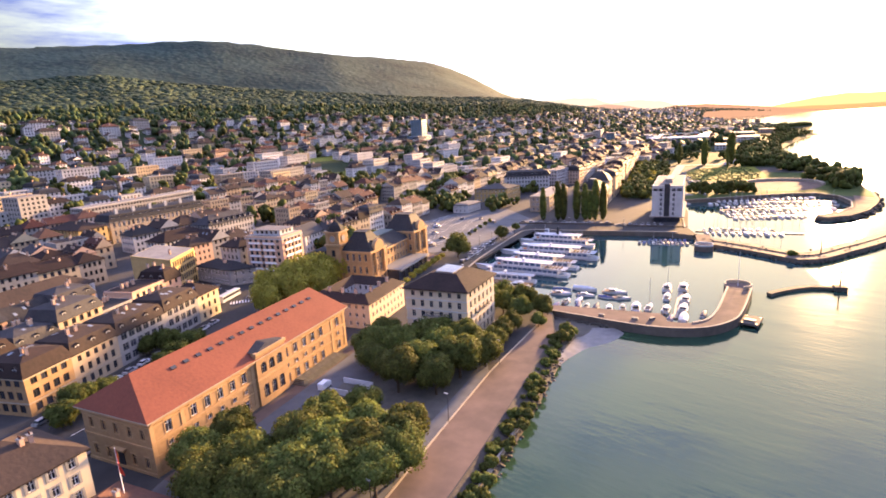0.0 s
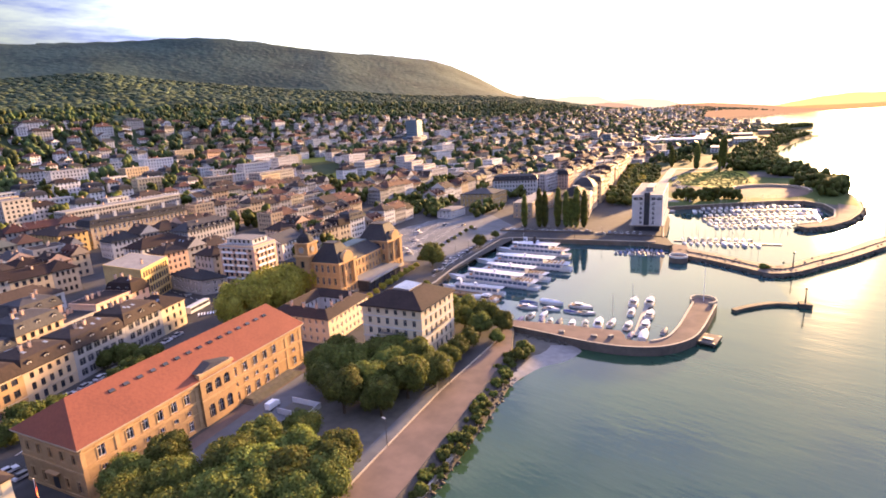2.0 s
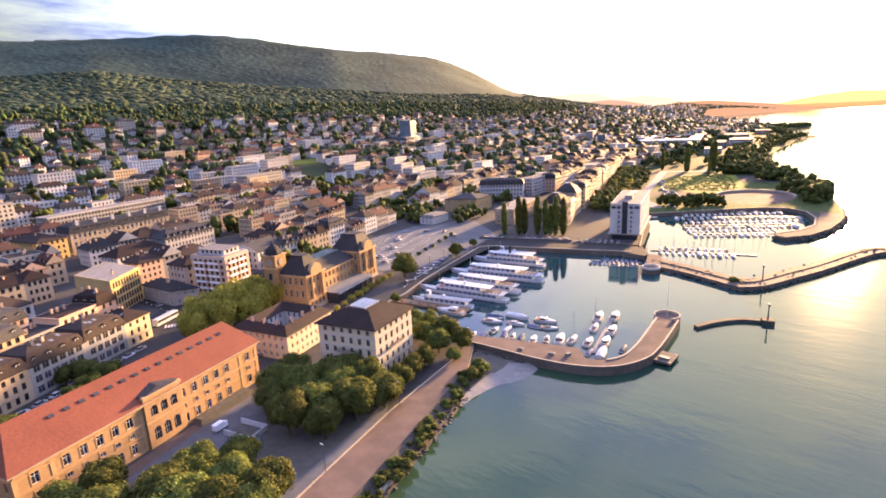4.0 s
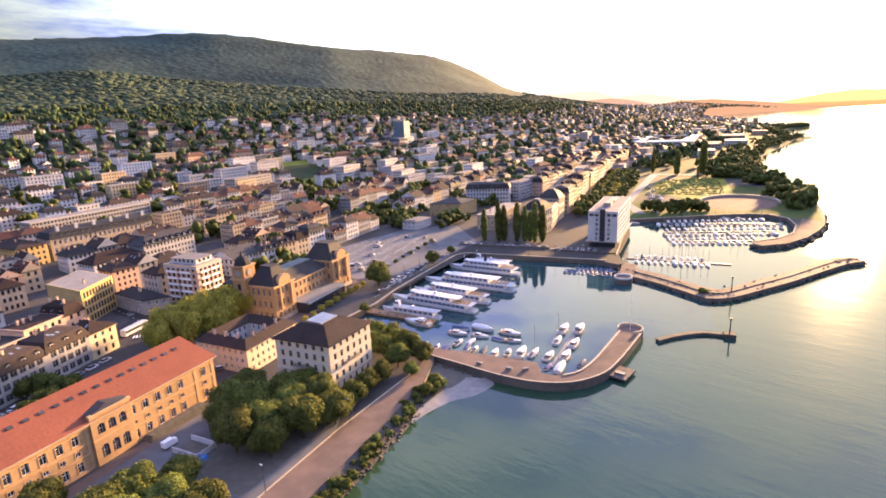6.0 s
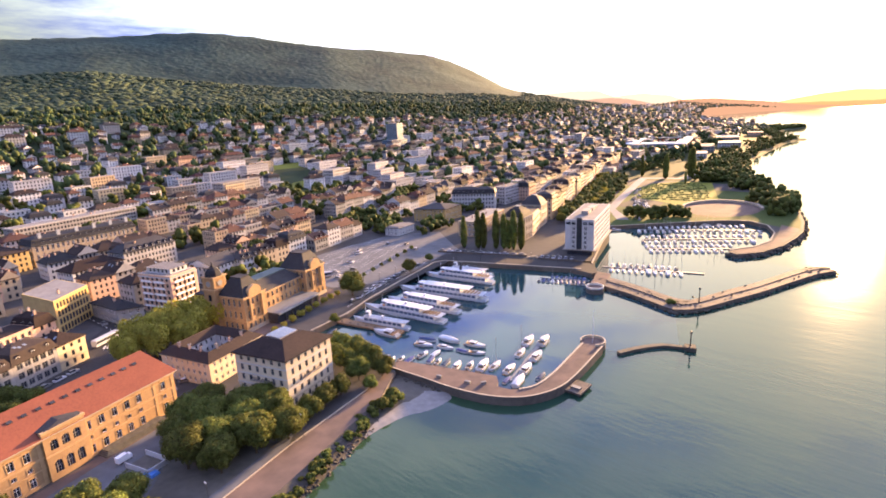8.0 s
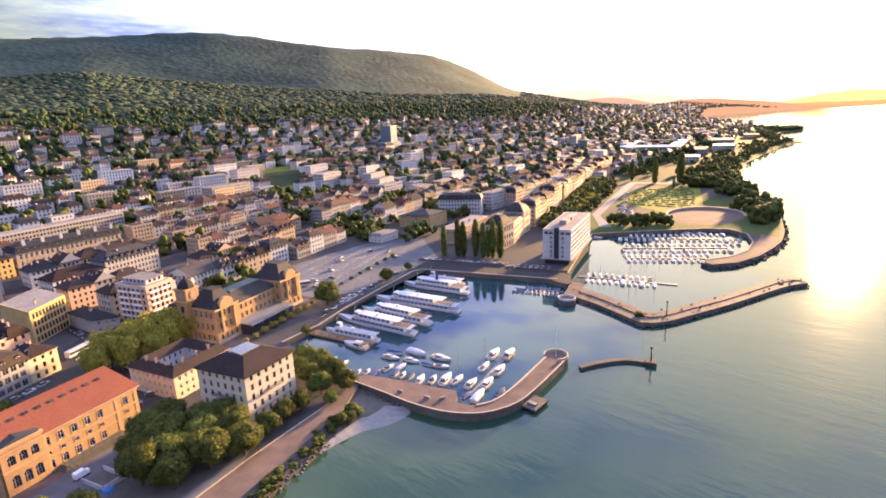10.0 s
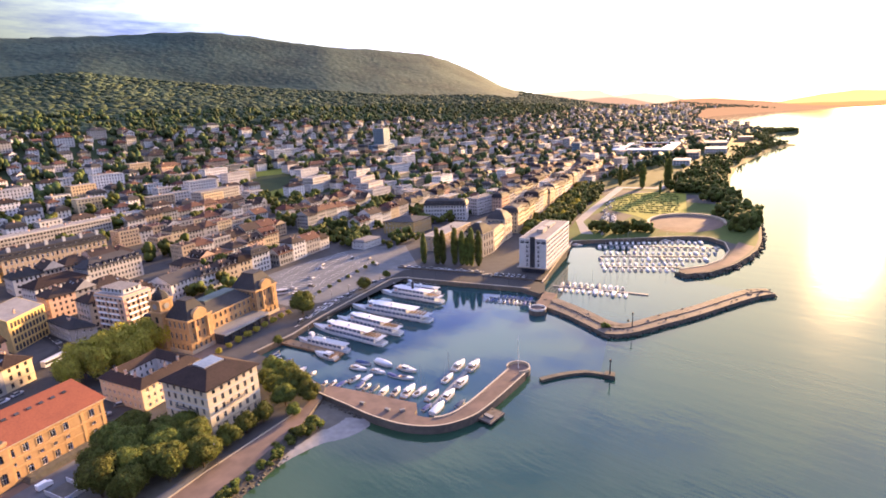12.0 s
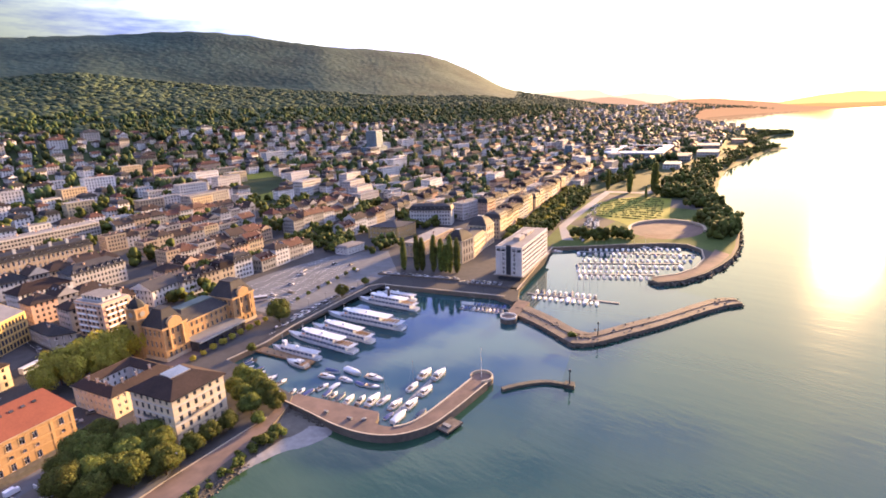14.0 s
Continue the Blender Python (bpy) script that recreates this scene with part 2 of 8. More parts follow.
M = {
    "water": water_material("lake_water", 0.165, 0.07, (0.015, 0.046, 0.036), shallow=(0.030, 0.062, 0.030)),
    "calm_water": water_material("harbour_water", 0.05, 0.03, (0.020, 0.054, 0.062)),
    "ground": material("town_ground", (0.072, 0.071, 0.072), 0.9, (0.046, 0.046, 0.047), 0.25, 0.02, bump=0.1),
    "hill": material("hill_meadow", (0.036, 0.054, 0.024), 0.95, (0.022, 0.034, 0.016), 0.05, 0.006, bump=0.2),
    "asphalt": material("asphalt", (0.056, 0.055, 0.056), 0.9, (0.036, 0.036, 0.037), 0.8, 0.05),
    "plaza": material("plaza_paving", (0.135, 0.143, 0.155), 0.9, (0.085, 0.09, 0.098), 0.3, 0.07),
    "gravel": material("promenade_gravel", (0.172, 0.124, 0.104), 0.95, (0.092, 0.073, 0.065), 0.25, 0.09, bump=0.2),
    "kerb": material("pale_stone_kerb", (0.42, 0.36, 0.28), 0.85, None, 1.5, 0.2),
    "grass": material("lawn_grass", (0.062, 0.092, 0.026), 0.95, (0.04, 0.062, 0.018), 0.5, 0.04, bump=0.3),
    "field": material("mown_field", (0.19, 0.20, 0.036), 0.95, (0.12, 0.14, 0.028), 0.3, 0.03, bump=0.2),
    "stone": material("harbour_stone", (0.155, 0.13, 0.11), 0.85, (0.085, 0.073, 0.064), 0.6, 0.1, bump=0.4),
    "rock": material("shore_rock", (0.10, 0.092, 0.078), 0.85, (0.055, 0.053, 0.046), 0.9, 0.2, vary=0.3, bump=0.5),
    "concrete": material("pale_concrete", (0.36, 0.33, 0.30), 0.85, None, 0.5, 0.08),
    "beach": material("shingle_beach", (0.27, 0.262, 0.255), 0.9, (0.18, 0.175, 0.17), 0.5, 0.06, bump=0.15),
    "ochre": material("ochre_sandstone", (0.38, 0.25, 0.135), 0.85, (0.28, 0.18, 0.095), 0.9, 0.15, bump=0.15),
    "ochre_trim": material("ochre_stone_trim", (0.47, 0.31, 0.165), 0.8, None, 1.2, 0.2),
    "red_tile": material("red_clay_tile", (0.21, 0.072, 0.046), 0.8, (0.145, 0.052, 0.036), 1.6, 0.08, bump=0.11),
    "brown_tile": material("brown_clay_tile", (0.050, 0.035, 0.031), 0.85, (0.028, 0.022, 0.021), 1.2, 0.12, vary=0.35, bump=0.22),
    "orange_tile": material("orange_clay_tile", (0.115, 0.056, 0.042), 0.85, (0.07, 0.038, 0.031), 1.2, 0.12, vary=0.3, bump=0.22),
    "slate": material("grey_slate", (0.048, 0.048, 0.052), 0.72, (0.03, 0.03, 0.033), 1.4, 0.15, vary=0.3, bump=0.3),
    "zinc": material("dull_zinc_sheet", (0.16, 0.165, 0.17), 0.6, (0.11, 0.115, 0.12), 0.6, 0.1),
    "copper": material("green_copper_roof", (0.075, 0.105, 0.095), 0.65, (0.05, 0.07, 0.065), 0.6, 0.1),
    "flat_roof": material("gravelled_flat_roof", (0.22, 0.21, 0.205), 0.9, (0.14, 0.135, 0.13), 0.7, 0.1, vary=0.25),
    "white_wall": material("white_render", (0.52, 0.525, 0.53), 0.8, (0.42, 0.425, 0.43), 0.5, 0.12),
    "house_wall": material("pale_house_render", (0.40, 0.385, 0.37), 0.85, (0.31, 0.30, 0.29), 0.5, 0.1, vary=0.32),
    "villa_wall": material("grey_white_render", (0.46, 0.445, 0.435), 0.85, (0.36, 0.35, 0.34), 0.5, 0.1, vary=0.35),
    "hill_wall": material("hillside_white_render", (0.66, 0.63, 0.625), 0.85, (0.54, 0.52, 0.515), 0.5, 0.1, vary=0.3),
    "far_wall": material("pale_grey_render", (0.55, 0.555, 0.56), 0.85, (0.45, 0.455, 0.46), 0.5, 0.1),
    "cream_wall": material("cream_render", (0.48, 0.385, 0.27), 0.85, (0.39, 0.31, 0.215), 0.5, 0.1, vary=0.2),
    "pink_wall": material("pink_beige_render", (0.60, 0.41, 0.30), 0.85, (0.50, 0.34, 0.25), 0.5, 0.1, vary=0.12),
    "tower_glass": material("blue_grey_cladding", (0.15, 0.25, 0.33), 0.4, (0.11, 0.19, 0.26), 0.3, 0.1),
    "ivory_wall": material("ivory_render", (0.62, 0.53, 0.385), 0.85, (0.52, 0.445, 0.325), 0.5, 0.1),
    "beige_wall": material("pale_beige_render", (0.62, 0.51, 0.37), 0.85, (0.54, 0.44, 0.31), 0.5, 0.1),
    "grey_wall": material("grey_render", (0.33, 0.33, 0.325), 0.85, None, 0.5, 0.1, vary=0.15),
    "yellow_wall": material("yellow_render", (0.510, 0.365, 0.162), 0.85, None, 0.5, 0.1, vary=0.1),
    "white_paint": material("white_paint", (0.82, 0.83, 0.85), 0.45, (0.75, 0.76, 0.78), 1.5, 0.3),
    "boat_white": material("white_gelcoat", (0.54, 0.55, 0.57), 0.4, (0.45, 0.46, 0.48), 1.5, 0.3, vary=0.22),
    "boat_sheet": material("pale_grey_boat_sheet", (0.50, 0.53, 0.58), 0.7, (0.40, 0.43, 0.48), 1.5, 0.3),
    "boat_seat": material("cream_cushion", (0.55, 0.50, 0.44), 0.8, None, 2.0, 0.4),
    "boat_dark": material("dark_blue_canvas", (0.05, 0.08, 0.16), 0.7, None, 2.0, 0.4, vary=0.4),
    "wood": material("weathered_teak", (0.26, 0.17, 0.10), 0.7, None, 2.0, 0.5),
    "metal": material("galvanised_metal", (0.45, 0.45, 0.46), 0.45, None, 2.0, 0.4, metal=0.7),
    "iron": material("dark_iron", (0.05, 0.05, 0.055), 0.5, None, 2.0, 0.4, metal=0.4),
    "glass": material("dark_window_glass", (0.025, 0.028, 0.035), 0.1, (0.045, 0.048, 0.06), 0.4, 0.1, vary=0.4, spec=0.35),
    "ship_white": material("white_ship_paint", (0.66, 0.67, 0.70), 0.4, (0.56, 0.57, 0.61), 0.8, 0.15),
    "ship_roof": material("pale_blue_grey_awning", (0.50, 0.53, 0.60), 0.6, (0.42, 0.45, 0.52), 0.8, 0.15),
    "deck_grey": material("pale_grey_deck", (0.40, 0.43, 0.48), 0.7, (0.32, 0.35, 0.40), 1.0, 0.2),
    "roof_glass": material("pale_blue_roof_glazing", (0.16, 0.21, 0.29), 0.3, None, 0.6, 0.2, spec=0.5),
    "ship_glass": material("blue_grey_ship_glazing", (0.10, 0.14, 0.22), 0.2, None, 1.0, 0.2, spec=0.5),
    "bark": material("tree_bark", (0.10, 0.075, 0.05), 0.95, None, 3.0, 0.5, bump=0.5),
    "leaf": material("broadleaf_foliage", (0.150, 0.165, 0.040), 0.75, (0.066, 0.084, 0.024), 0.9, 0.25, vary=0.28, islands=0.35, leafy=0.35),
    "leaf_pale": material("spring_foliage", (0.42, 0.38, 0.07), 0.8, (0.25, 0.235, 0.05), 0.7, 0.25, islands=0.2, leafy=0.35),
    "leaf_dark": material("dark_foliage", (0.110, 0.125, 0.032), 0.8, (0.056, 0.072, 0.020), 0.5, 0.15, islands=0.35, leafy=0.3),
    # canopy green lifted towards bluish haze, with its contrast lowered
    "forest": material("forest_canopy", (0.054, 0.076, 0.044), 0.95, (0.032, 0.050, 0.031), 0.03, 0.005, islands=0.2, spread=0.22),
    "garden": material("garden_foliage", (0.058, 0.078, 0.028), 0.9, (0.032, 0.047, 0.018), 0.3, 0.02, islands=0.45),
    # upper forest made paler and bluer: distance haze put into the base colour
    "mountain": material("hazed_mountain_forest", (0.040, 0.070, 0.054), 0.95, (0.015, 0.034, 0.029), 0.05, 0.006, bump=1.0, spread=0.22, relief=4.5),
    "car_paint": material("car_paint", (0.35, 0.36, 0.38), 0.5, None, 0.5, 0.1, vary=0.9),
    "orange_cloth": material("orange_cloth", (0.75, 0.28, 0.06), 0.7, None, 1.0, 0.2),
    "blue_cloth": material("blue_tarpaulin", (0.06, 0.22, 0.62), 0.6, None, 1.0, 0.2),
    "red_paint": material("red_cloth", (0.55, 0.06, 0.04), 0.7, None, 1.0, 0.2),
    # glowing colours that paint haze and glare onto the distant land
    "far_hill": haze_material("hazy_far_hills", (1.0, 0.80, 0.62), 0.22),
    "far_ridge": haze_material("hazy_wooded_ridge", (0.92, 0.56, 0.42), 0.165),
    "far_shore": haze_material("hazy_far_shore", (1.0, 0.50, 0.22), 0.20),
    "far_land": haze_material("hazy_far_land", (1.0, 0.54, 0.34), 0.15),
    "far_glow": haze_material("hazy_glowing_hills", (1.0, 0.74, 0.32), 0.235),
    "beach_dark": material("wet_gravel_and_tree_shade", (0.13, 0.122, 0.108), 0.9, (0.085, 0.082, 0.072), 0.5, 0.12, bump=0.15),
}


# ---- mesh and object helpers ----
class Shape:
    """Collects polygons of several materials for one mesh."""

    def __init__(self):
        self.v, self.f, self.m, self.mats = [], [], [], []

    def slot(self, key):
        if key not in self.mats:
            self.mats.append(key)
        return self.mats.index(key)

    def poly(self, pts, key):
        n = len(self.v)
        self.v.extend(tuple(p) for p in pts)
        self.f.append(tuple(range(n, n + len(pts))))
        self.m.append(self.slot(key))

    def box(self, x0, y0, z0, x1, y1, z1, key, m=None, taper=0.0):
        c = [(x, y, z) for z in (z0, z1) for x, y in ((x0, y0), (x1, y0), (x1, y1), (x0, y1))]
        if taper:
            cx, cy = (x0 + x1) / 2, (y0 + y1) / 2
            c = c[:4] + [(cx + (x - cx) * (1 - taper), cy + (y - cy) * (1 - taper), z) for x, y, z in c[4:]]
        if m is not None:
            c = [tuple(m @ Vector(p)) for p in c]
        n = len(self.v)
        self.v.extend(c)
        for q in ((0, 3, 2, 1), (4, 5, 6, 7), (0, 1, 5, 4), (1, 2, 6, 5), (2, 3, 7, 6), (3, 0, 4, 7)):
            self.f.append(tuple(n + i for i in q))
            self.m.append(self.slot(key))

    def prism(self, poly, z0, z1, key, top=None, bottom=False):
        k = len(poly)
        for i in range(k):
            (ax, ay), (bx, by) = poly[i], poly[(i + 1) % k]
            self.poly([(ax, ay, z0), (bx, by, z0), (bx, by, z1), (ax, ay, z1)], key)
        self.cap([(x, y, z1) for x, y in poly], top or key)
        if bottom:
            self.cap([(x, y, z0) for x, y in reversed(poly)], key)

    def cap(self, pts, key):
        from mathutils.geometry import tessellate_polygon
        n = len(self.v)
        self.v.extend(pts)
        for tri in tessellate_polygon([[Vector((p[0], p[1], 0)) for p in pts]]):
            a, b, c = (Vector(pts[i]) for i in tri)
            up = (b - a).cross(c - a).z
            self.f.append(tuple(n + i for i in (tri if up > 0 else tri[::-1])))
            self.m.append(self.slot(key))

    def tube(self, a, b, ra, rb, sides, key, cap=True):
        a, b = Vector(a), Vector(b)
        d = (b - a).normalized()
        u = d.orthogonal().normalized()
        w = d.cross(u)
        ring = [(math.cos(2 * math.pi * i / sides), math.sin(2 * math.pi * i / sides)) for i in range(sides)]
        n = len(self.v)
        self.v.extend(tuple(a + (u * c + w * s) * ra) for c, s in ring)
        self.v.extend(tuple(b + (u * c + w * s) * rb) for c, s in ring)
        for i in range(sides):
            j = (i + 1) % sides
            self.f.append((n + i, n + j, n + sides + j, n + sides + i))
            self.m.append(self.slot(key))
        if cap:
            self.f.append(tuple(n + sides + i for i in range(sides)))
            self.m.append(self.slot(key))

    def weld(self):
        """Joins corners that lie at one place."""
        at, ids = {}, []
        for p in self.v:
            ids.append(at.setdefault(tuple(round(c, 4) for c in p), len(at)))
        self.v = list(at)
        self.f = [tuple(ids[i] for i in f) for f in self.f]
        return self

    def mesh(self, name, smooth=False):
        me = bpy.data.meshes.new(name)
        me.from_pydata(self.v, [], self.f)
        for key in self.mats:
            me.materials.append(M[key])
        me.polygons.foreach_set("material_index", self.m)
        if smooth:
            me.polygons.foreach_set("use_smooth", [True] * len(self.f))
        me.update()
        return me


def part(name, shape, parent=None, label="", smooth=False, m=None, kind=""):
    """One mesh object, under a thing or part where a parent is given."""
    ob = new(name, shape if isinstance(shape, bpy.types.Mesh) else shape.mesh(name, smooth))
    ob.parent = parent
    if m is not None:
        ob.matrix_basis = m
    return tagged(ob, label=label, kind=kind)


def thing(name, label, category, m=None, group="", kind=""):
    ob = tagged(new(name), label, category, group, kind)
    if m is not None:
        ob.matrix_basis = m
    return ob


def setting(name, shape, label, category, smooth=False):
    return tagged(part(name, shape, smooth=smooth), label, category, kind="structure")

# ---- the land: lake shore, flat town, slope and wooded ridges ----
LEVEL = 2.5
CENTRE = (38.0, 35.0)


def ramp_of(value, table):
    return float(np.interp(value, [a for a, _ in table], [b for _, b in table]))


SLOPE = [(240, 2.5), (300, 5), (420, 10), (460, 16), (510, 24), (600, 34), (700, 57), (760, 78), (880, 97), (1073, 138), (1300, 185), (5000, 230)]
FADE = [(900, 1.0), (1400, 0.95), (2000, 0.62), (3000, 0.5)]
COAST = [(600, -42), (669, -81), (803, -114), (934, -139), (1260, -151), (1325, -140), (1348, -131), (1372, -165), (1402, -176), (1573, -228), (1705, -228), (1790, -203), (1827, -195), (1850, -215), (2011, -318), (2112, -424), (2343, -600), (2442, -644), (3175, -818), (3473, -770), (3739, -686), (4206, -472), (4574, -219), (4900, 60)]
NEAR_RIDGE = [(18, -0.02), (25.4, -0.0043), (28.2, 0.0046), (36.1, 0.027), (45.9, 0.0355), (57, 0.052), (66.9, 0.070), (72.9, 0.083), (79.2, 0.076), (120, 0.07)]
FAR_RIDGE = [(18, -0.02), (28.7, 0.0117), (31.5, 0.0218), (34.3, 0.0339), (37.2, 0.0632), (40, 0.0865), (42.2, 0.0987), (46.2, 0.1071), (51.1, 0.1163), (55.4, 0.1261), (59, 0.1356), (62.9, 0.1424), (66.3, 0.1418), (69.4, 0.1366), (74.8, 0.1309), (78.6, 0.1271), (120, 0.12)]


def land_height(x, y):
    flat = max(LEVEL, ramp_of(-x, SLOPE) * ramp_of(y, FADE))
    dx, dy = x - CENTRE[0], y - CENTRE[1]
    r, turn = math.hypot(dx, dy), math.degrees(math.atan2(-dx, dy))
    if turn < 18 or turn > 130 or r < 1000:
        return flat
    r1 = ramp_of(turn, [(20, 2500), (36, 1900), (46, 1550), (90, 1500)])
    r2 = ramp_of(turn, [(28, 3400), (34, 3300), (42, 2900), (52, 2450), (90, 2400)])
    z1, z2 = 85.6 + r1 * ramp_of(turn, NEAR_RIDGE), 85.6 + r2 * ramp_of(turn, FAR_RIDGE)
    z0 = max(LEVEL, ramp_of(-(CENTRE[0] + dx / r * 1000), SLOPE) * ramp_of(CENTRE[1] + dy / r * 1000, FADE))
    z = ramp_of(r, [(1000, z0), (r1, z1), (r1 + 0.25 * (r2 - r1), z1 + 6), (r2, z2), (r2 + 900, z2 - 60), (9000, 0)])
    blend = min(1, max(0, (turn - 18) / 8)) * min(1, (r - 1000) / 120)
    z = z * blend + flat * (1 - blend)
    return z + 4 * min(1, (r - 1000) / 300) * noise.fractal(Vector((x, y, 0)) / 420, 1.0, 2.0, 2)


TOWN_EDGE = [(-200, -905), (210, -882), (374, -826), (441, -816), (576, -841), (745, -827), (923, -831), (1074, -777), (1380, -804), (1464, -821), (1935, -966), (2648, -1149), (3600, -1330)]
SHORE_LINE = [(-30, -400), (-42, 0), (-49, 45), (-52.6, 62), (-55.5, 74), (-63.2, 102), (-73.5, 137.5), (-82, 152), (-88, 158), (-125, 158), (-137, 157),
              (-140, 178), (-147, 198), (-153, 221), (-163, 262), (-160, 268), (-86, 294.5), (-76, 293), (-86, 308), (-113.3, 387.7), (-118, 402),
              (-77.5, 440), (-56, 458.5), (-42, 463), (-29.5, 454), (-21.5, 433), (-19.2, 408), (-24, 389), (-33.5, 374.5), (-32, 369.5), (-27, 367), (-17, 379), (-10.3, 401), (-7.6, 425), (-7, 445), (-11, 477), (-25, 540), (-42, 600)]
land = Shape()
outline = SHORE_LINE + [(-240, 600), (-240, -400)]
land.cap([(x, y, LEVEL) for x, y in outline], "ground")
for (ax, ay), (bx, by) in zip(SHORE_LINE, SHORE_LINE[1:]):
    land.poly([(ax, ay, -5), (bx, by, -5), (bx, by, LEVEL), (ax, ay, LEVEL)], "stone")


def sheet(rows, steps, edge):
    """A strip of the land, row by row, from the coast inland."""
    grid = []
    for y in rows:
        line = []
        for d in steps:
            x = edge(y) - d
            z = -4.0 if d < 0 else min(land_height(x, y), LEVEL * min(1, d / 5) + max(0, d - 5) * 0.4)
            line.append((x, y, LEVEL if edge(y) == -240 and d == 0 else z))
        grid.append(line)
    base = len(land.v)
    k = len(steps)
    for line in grid:
        land.v.extend(line)
    for i in range(len(grid) - 1):
        for j in range(k - 1):
            a = base + i * k + j
            land.f.append((a, a + k, a + k + 1, a + 1)[::-1])
            x, y, z = land.v[a]
            # the farthest land glows in a painted haze colour
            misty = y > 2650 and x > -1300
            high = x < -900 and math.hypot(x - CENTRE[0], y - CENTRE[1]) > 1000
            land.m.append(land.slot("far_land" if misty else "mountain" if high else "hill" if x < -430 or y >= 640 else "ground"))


wide = [0] + [10 * i for i in range(1, 20)] + [200 + 25 * i for i in range(45)] + [1330 + 70 * i for i in range(50)]
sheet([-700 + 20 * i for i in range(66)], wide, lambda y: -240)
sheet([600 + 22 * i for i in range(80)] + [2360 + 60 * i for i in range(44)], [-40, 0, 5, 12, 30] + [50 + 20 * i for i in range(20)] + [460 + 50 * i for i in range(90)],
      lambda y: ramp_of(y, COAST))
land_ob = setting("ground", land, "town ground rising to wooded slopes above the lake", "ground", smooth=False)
slopes = [k for k, key in enumerate(land.mats) if key in ("mountain", "hill")]
for poly in land_ob.data.polygons:
    poly.use_smooth = poly.material_index in slopes

lake = Shape()
lake.cap([(4900 * math.cos(a / 24 * math.pi), 4900 * math.sin(a / 24 * math.pi), 0.0) for a in range(48)], "water")
setting("water", lake, "calm blue-green lake with low ripples", "lake")


# a backdrop silhouette that glows in its painted haze colour
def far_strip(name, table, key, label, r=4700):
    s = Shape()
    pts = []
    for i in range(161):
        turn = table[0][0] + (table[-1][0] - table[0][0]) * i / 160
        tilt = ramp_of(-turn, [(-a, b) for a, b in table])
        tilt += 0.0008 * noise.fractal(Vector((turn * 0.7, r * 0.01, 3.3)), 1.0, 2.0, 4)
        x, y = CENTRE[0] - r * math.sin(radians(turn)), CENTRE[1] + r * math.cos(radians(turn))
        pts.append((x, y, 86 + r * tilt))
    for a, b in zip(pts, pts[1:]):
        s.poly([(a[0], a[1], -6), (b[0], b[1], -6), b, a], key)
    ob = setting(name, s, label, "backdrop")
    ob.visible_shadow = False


far_strip("backdrop_hills", [(38, 0.018), (33, 0.021), (29.2, 0.0229), (27.6, 0.0248), (25.5, 0.0221), (23.9, 0.0118), (22.9, 0.0141), (21.1, 0.0149), (18.9, 0.009), (17.9, 0.0026), (16.7, -0.0114), (13, -0.016)], "far_hill", "distant hills in a glowing pale haze colour", 4740)
far_strip("backdrop_ridge", [(38, 0.016), (29.1, 0.0146), (27.3, 0.0076), (24.4, 0.0099), (22.9, 0.0073), (20.8, -0.0009), (18.9, -0.0086), (16.9, -0.0134), (13, -0.018)], "far_ridge", "wooded ridge beyond the town, haze painted in glowing mauve", 4700)
far_strip("backdrop_glow", [(16, -0.014), (11, -0.0115), (9.0, -0.0045), (6.5, 0.0013), (5.0, 0.0045), (3.2, 0.0032), (-6, 0.004), (-20, 0.003), (-60, 0.0)], "far_glow", "far hills with the sun's glare painted as a glowing colour", 4720)
far_strip("backdrop_shore", [(30, -0.008), (23, -0.008), (20, -0.011), (16.9, -0.0134), (14.2, -0.0118), (12, -0.0112), (9.9, -0.0111), (6, -0.0116), (3.1, -0.0112), (-20, -0.010), (-60, -0.010)], "far_shore", "far wooded shore of the lake in a glowing haze colour", 4680)

# ---- how buildings are made ----
def offset(poly, o):
    """The outline moved outwards by o (counter-clockwise outlines)."""
    out, k = [], len(poly)
    for i in range(k):
        p, a, b = Vector(poly[i]), Vector(poly[i - 1]), Vector(poly[(i + 1) % k])
        d0, d1 = (p - a).normalized(), (b - p).normalized()
        n0, n1 = Vector((d0.y, -d0.x)), Vector((d1.y, -d1.x))
        q = p + (n0 + n1) * (o / max(0.3, 1 + n0.dot(n1)))
        out.append((q.x, q.y))
    return out


def quad(a, b, d):
    """A footprint from a corner and its two neighbours, counter-clockwise."""
    p = [a, b, (b[0] + d[0] - a[0], b[1] + d[1] - a[1]), d]
    area = sum(p[i - 1][0] * p[i][1] - p[i][0] * p[i - 1][1] for i in range(4))
    return p if area > 0 else [p[0], p[3], p[2], p[1]]


def openings(length, z0, floors, storey, width, gap, sill=0.9, tall=0.52, skip_ground=False, margin=1.0):
    n = max(1, int((length - 2 * margin + gap) / (width + gap)))
    step = (length - 2 * margin) / n
    out = []
    for k in range(1 if skip_ground else 0, floors):
        for i in range(n):
            c = margin + step * (i + 0.5)
            out.append((c - width / 2, c + width / 2, z0 + k * storey + sill, z0 + k * storey + sill + storey * tall))
    return out


